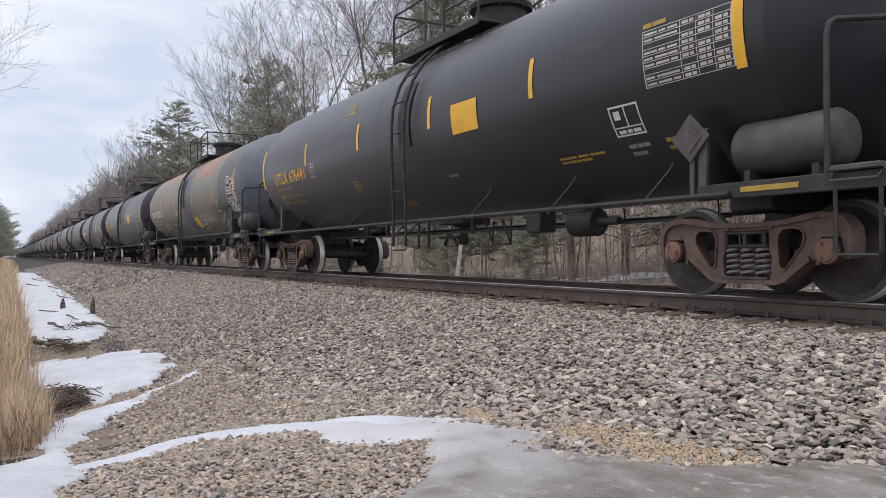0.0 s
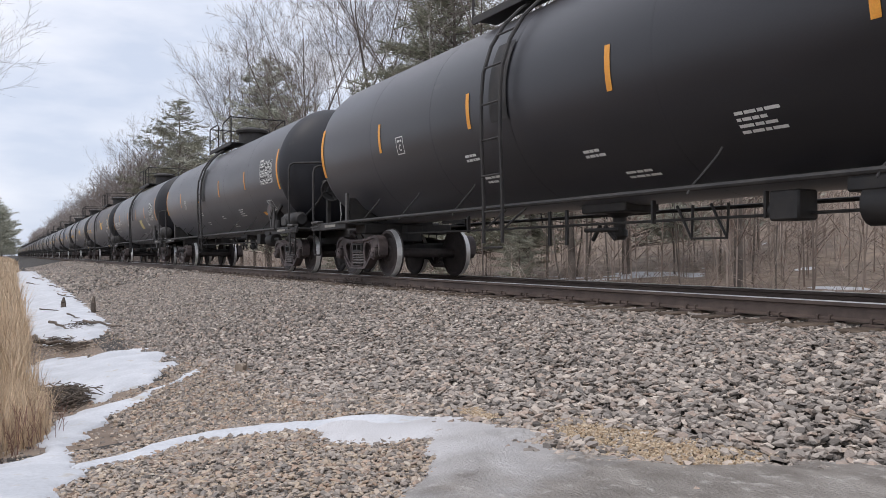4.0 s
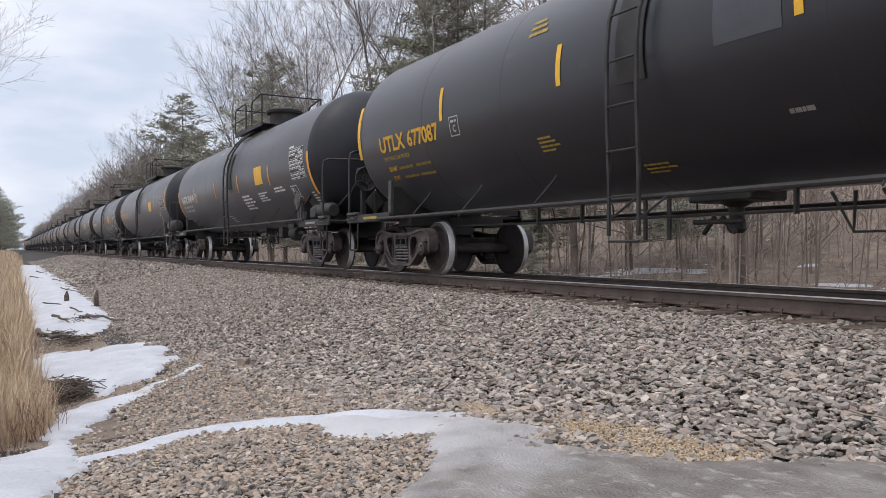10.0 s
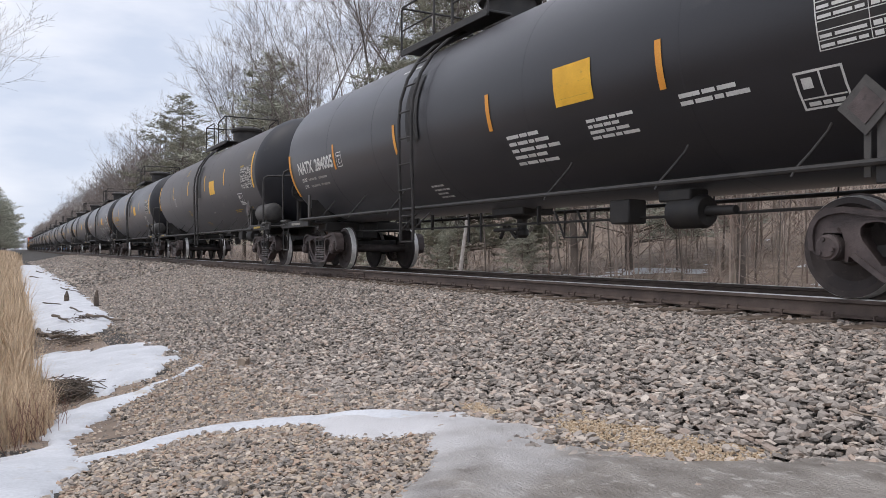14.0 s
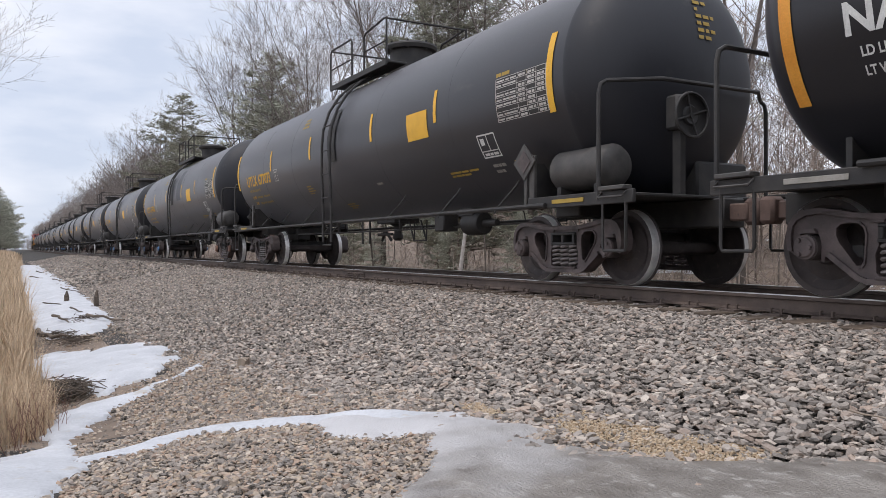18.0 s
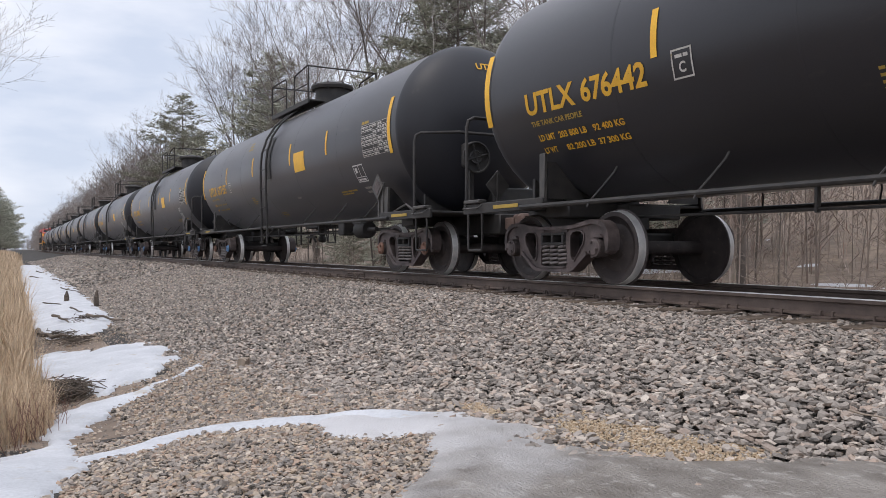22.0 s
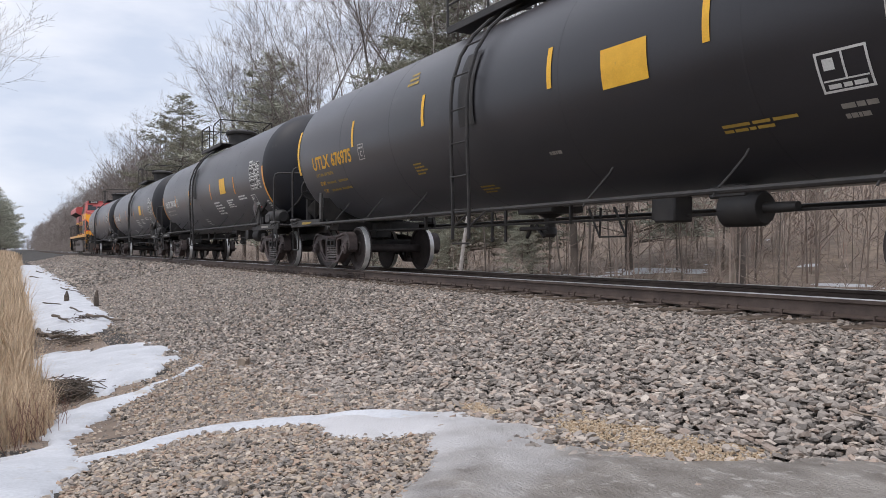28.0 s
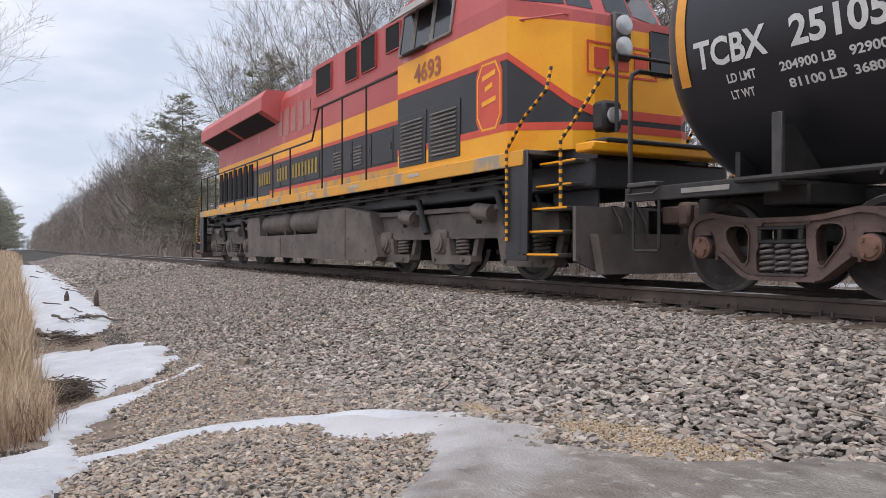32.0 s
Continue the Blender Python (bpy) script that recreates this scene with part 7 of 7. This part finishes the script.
    # walkway rails
    for s in (-1, 1):
        part("hand_rail", Build().tube([(-9.55, s * 1.5, 1.72), (-9.55, s * 1.5, 2.82), (1.72, s * 1.5, 2.82), (2.15, s * 1.5, 3.46), (6.0, s * 1.5, 3.46)], 0.022, 8), M["steel_black"], loco)
        for x in (-8.6, -7.4, -6.2, -5.0, -3.8, -2.6, -1.2, 0.2, 2.35, 3.5, 4.7):
            part("rail_post", Build().cyl((x, s * 1.5, 1.72), (x, s * 1.5, 2.82 if x < 2 else 3.46), 0.02, seg=8), M["steel_black"], loco)
    b = Build().tube([(10.98, -1.0, 1.83), (10.98, -1.0, 2.75), (10.98, 1.0, 2.75), (10.98, 1.0, 1.83)], 0.025, 8)
    part("front_rail", b, M["steel_black"], loco)
    # fuel tank with air tanks
    b = Build().plate([(-3.85, 0.38), (-3.5, 0.24), (4.85, 0.22), (5.0, 0.3), (4.62, 1.12), (3.4, 1.28), (1.92, 1.28), (1.82, 0.78), (-2.68, 0.78), (-2.76, 1.29), (-4.0, 1.29)], [], -1.4, 1.4)
    b.bevel_box((-0.9, -1.402, 0.5), (0.06, 0.03, 0.5), 0.008).bevel_box((3.4, -1.402, 0.75), (0.05, 0.03, 0.95), 0.008)
    b.bevel_box((-0.6, 0, 1.05), (6.0, 1.4, 0.55), 0.02)
    part("fuel_tank", b, gry, loco, "dusty grey fuel tank", smooth=False)
    for s in (-1, 1):
        for x in (-1.56, 0.8):
            tank = part("air_tank", Build().lathe([(-1.13, 0), (-1.11, 0.13), (-1.03, 0.24), (-0.95, 0.27), (0.95, 0.27), (1.03, 0.24), (1.11, 0.13), (1.13, 0)], (x, s * 1.12, 1.08), "x", 22), gry, loco, "dusty grey air tank")
            for q in (-0.8, 0.8):
                part("tank_strap", Build().bevel_box((x + q, s * 1.12, 0.83), (0.1, 0.4, 0.12), 0.01), M["steel_worn"], tank)
    b = Build()
    for k in range(26):
        x = -9.3 + 0.72 * k
        b.bevel_box((x, -1.2, 1.38 + 0.05 * (k % 3)), (0.16 + 0.1 * (k % 4), 0.16, 0.14), 0.01)
    b.tube([(-9.4, -1.3, 1.44), (9.4, -1.3, 1.44)], 0.03, 6).tube([(-6, -1.35, 1.36), (9.2, -1.35, 1.36)], 0.02, 6)
    part("piping", b, M["steel_black"], loco)
    # six-wheel trucks
    ws = loco_wheelset()
    for e in (-1, 1):
        b = Build()
        for s in (-1, 1):
            b.plate([(-2.6, 0.66), (-2.45, 0.6), (3.0, 0.6), (3.15, 0.7), (3.15, 0.9), (2.7, 1.06), (0.95, 1.1), (0.55, 1.0), (-0.5, 1.0), (-0.95, 1.1), (-2.35, 1.1), (-2.6, 0.95)],
                    [[(x - 0.09, 0.82), (x + 0.09, 0.82), (x + 0.09, 0.95), (x - 0.09, 0.95)] for x in (-1.3, 1.2)], s * 0.98, s * 1.16)
            b.plate([(-2.4, 1.03), (2.65, 1.0), (2.65, 1.07), (-2.4, 1.11)], [], s * 0.96, s * 1.22)
            for x in (-2.07, 0, 2.07):
                # pedestal legs with the box that carries bearing and spring
                b.plate([(x - 0.3, 0.62), (x - 0.2, 0.24), (x - 0.14, 0.2), (x + 0.98, 0.2), (x + 1.04, 0.25), (x + 1.02, 0.34), (x + 0.42, 0.34), (x + 0.36, 0.62)], [], s * 1.0, s * 1.2)
                b.plate([(x + 0.90, 0.34), (x + 1.02, 0.34), (x + 1.12, 0.62), (x + 1.0, 0.62)], [], s * 1.0, s * 1.1)
                for q in (x - 0.1, x + 0.8):
                    b.cyl((q, s * 1.2, 0.27), (q, s * 1.235, 0.27), 0.03, seg=8)
        b.bevel_box((0, 0, 0.8), (4.4, 1.6, 0.3), 0.03)
        truck = part("truck", b, gry, loco, "dusty grey six-wheel locomotive truck", at=pose(e * 6.93, 0, 0))
        for x in (-2.07, 0, 2.07):
            part("wheelset", ws, None, truck, at=pose(x, 0, 0.533))
            for s in (-1, 1):
                part("bearing_box", Build().bevel_box((x + 0.08, s * 1.17, 0.55), (0.4, 0.14, 0.42), 0.05).lathe([(s * 1.24, 0.17), (s * 1.27, 0.165), (s * 1.275, 0.12), (s * 1.29, 0.11), (s * 1.29, 0.0)], (x + 0.08, 0, 0.55), "y", 18, False), gry, truck)
                for q in (0.66,):
                    pts = [(x + q + 0.13 * math.cos(a), s * 1.1 + 0.1 * math.sin(a), 0.35 + 0.27 * a / 31.4) for a in [31.4 * i / 50 for i in range(51)]]
                    part("coil_spring", Build().tube(pts, 0.024, 6), gry, truck)
        for s in (-1, 1):
            for x in (-1.0, 1.45):
                part("brake_cylinder", Build().cyl((x - 0.2, s * 1.22, 1.0), (x + 0.25, s * 1.22, 0.95), 0.13, seg=14), gry, truck)
                part("damper", Build().cyl((x + 0.4, s * 1.25, 1.25), (x + 0.65, s * 1.22, 0.7), 0.06, seg=10), M["steel_black"], truck)
            part("sand_pipe", Build().tube([(2.5 * e, s * 1.1, 1.3), (2.75 * e, s * 1.05, 0.8), (2.85 * e, s * 0.8, 0.2)], 0.03, 6), M["steel_black"], truck)
    return loco


locomotive = make_locomotive()
LOCO_PLACE = car_place(30) - 20.12


# ---- blowing oak leaf ----
def make_leaf():
    right = [(0.0, 0.0), (0.006, 0.014), (0.011, 0.026), (0.021, 0.031), (0.025, 0.037), (0.019, 0.042), (0.012, 0.047), (0.016, 0.058), (0.028, 0.068), (0.033, 0.077), (0.026, 0.081), (0.014, 0.081), (0.012, 0.09), (0.020, 0.104), (0.021, 0.112), (0.013, 0.112), (0.006, 0.118), (0.0, 0.13)]
    b = Build()
    n = len(right)
    for z_off in (0.0, -0.0012):
        for q in (-1, 0, 1):
            for x, y in right:
                w = q * x * (1.0 + 0.15 * math.sin(y * 90 + q))
                b.v.append((w, y - 0.06, 30 * w * w * (1.0 if q > 0 else 1.6) + 3.4 * (y - 0.06) ** 2 + z_off))
    for side in range(2):
        o = side * 3 * n
        for strip in range(2):
            for i in range(n - 1):
                q = (o + strip * n + i, o + (strip + 1) * n + i, o + (strip + 1) * n + i + 1, o + strip * n + i + 1)
                b.f.append(q if side else q[::-1])
                b.mi.append(0)
    leaf = thing("oak_leaf", b, M["dead_leaf"], "dry tan oak leaf tumbling in the wind", "leaf", smooth=False)
    part("leaf_stem", Build().tube([(0, -0.06, 0.006), (0.004, -0.085, 0.004), (0.0, -0.11, 0.01)], 0.0013, 5), M["dead_leaf"], leaf)
    return leaf


oak_leaf = make_leaf()


# ---- movement of the train and the leaf ----
# seconds and metres that the train has run (0 at the sixteenth second)
RUN = [(0, -287.88), (1, -268.96), (2, -250.24), (3, -231.52), (3.5, -222.22), (5.5, -178.33), (6, -169.63), (7, -152.64), (8, -135.34), (9, -118.09), (10, -100.84), (11, -83.73),
       (12, -66.73), (13, -49.64), (14, -32.73), (17, 18.22), (18, 35.03), (19, 51.96), (20, 68.96), (21, 85.89), (22, 102.79), (23, 119.64), (24, 136.47), (25, 153.29), (28, 203.32),
       (29, 219.93), (30, 236.42), (31, 252.86), (32, 269.15)]


def run_at(t):
    """Distance run at t, by a smooth curve through RUN."""
    k = max(0, min(len(RUN) - 2, sum(1 for q in RUN if q[0] <= t) - 1))
    (t0, s0), (t1, s1) = RUN[k], RUN[k + 1]

    def slope(j):
        a, b = RUN[max(0, j - 1)], RUN[min(len(RUN) - 1, j + 1)]
        return (b[1] - a[1]) / (b[0] - a[0])
    u, d = (t - t0) / (t1 - t0), t1 - t0
    m0, m1 = slope(k) * d, slope(k + 1) * d
    return (2 * u ** 3 - 3 * u ** 2 + 1) * s0 + (u ** 3 - 2 * u ** 2 + u) * m0 + (3 * u ** 2 - 2 * u ** 3) * s1 + (u ** 3 - u ** 2) * m1


def roll_wheels(thing_ob, place, radius):
    """Spin each wheelset of a thing while it is near the camera."""
    for w in [o for o in thing_ob.children_recursive if o.name.startswith("wheelset")]:
        base = w.matrix_basis.translation.copy()
        off = base.x + (w.parent.matrix_basis.translation.x if w.parent is not thing_ob else 0)
        rows, angle, last = [(0, pose(*base))], 0.0, None
        for n in range(1, 32 * FPS):
            t = n / FPS
            x = place + run_at(t) + off
            if -24 < x < 7:
                turned = 0 if last is None else min(85.0, math.degrees((x - last) / radius))
                angle += turned
                last = x
                rows.append((t, pose(*base, 0, angle, 0)))
        rows.append((32, pose(*base, 0, angle + (1 if len(rows) < 2 else 0), 0)))
        walk(w, rows)


LEAF_PATH = [(0, pose(1.4, 2.4, ground_z(1.4, 2.4) + 0.03)), (12.3, pose(1.4, 2.4, ground_z(1.4, 2.4) + 0.03)), (12.5, pose(-0.6, 2.3, -0.3, 20, 40, 60)), (12.7, pose(-2.29, 1.84, -0.36, 50, 70, 100)), (12.8, pose(-2.18, 1.63, -0.245, 80, 30, 140)),
             (12.9, pose(-1.66, 0.93, -0.04, 100, 60, 190)), (13.0, pose(-0.625, 0.01, 0.34, 85, 20, 235)), (13.1, pose(0.2, -0.9, 0.6, 60, -20, 270)), (13.4, pose(0.6, -2.2, 0.1, 20, 10, 300)),
             (13.8, pose(0.7, -2.6, ground_z(0.7, -2.6) + 0.03)), (32, pose(0.7, -2.6, ground_z(0.7, -2.6) + 0.03))]


def motions():
    times = [0.5 * k for k in range(65)]
    for car, kind, number, i in train:
        c = car_place(i)
        walk(car, [(t, pose(c + run_at(t), TRACK_Y, 0)) for t in times])
        roll_wheels(car, c, 0.455)
    walk(locomotive, [(t, pose(LOCO_PLACE + run_at(t), TRACK_Y, 0)) for t in times])
    roll_wheels(locomotive, LOCO_PLACE, 0.533)
    walk(oak_leaf, LEAF_PATH)


motions()
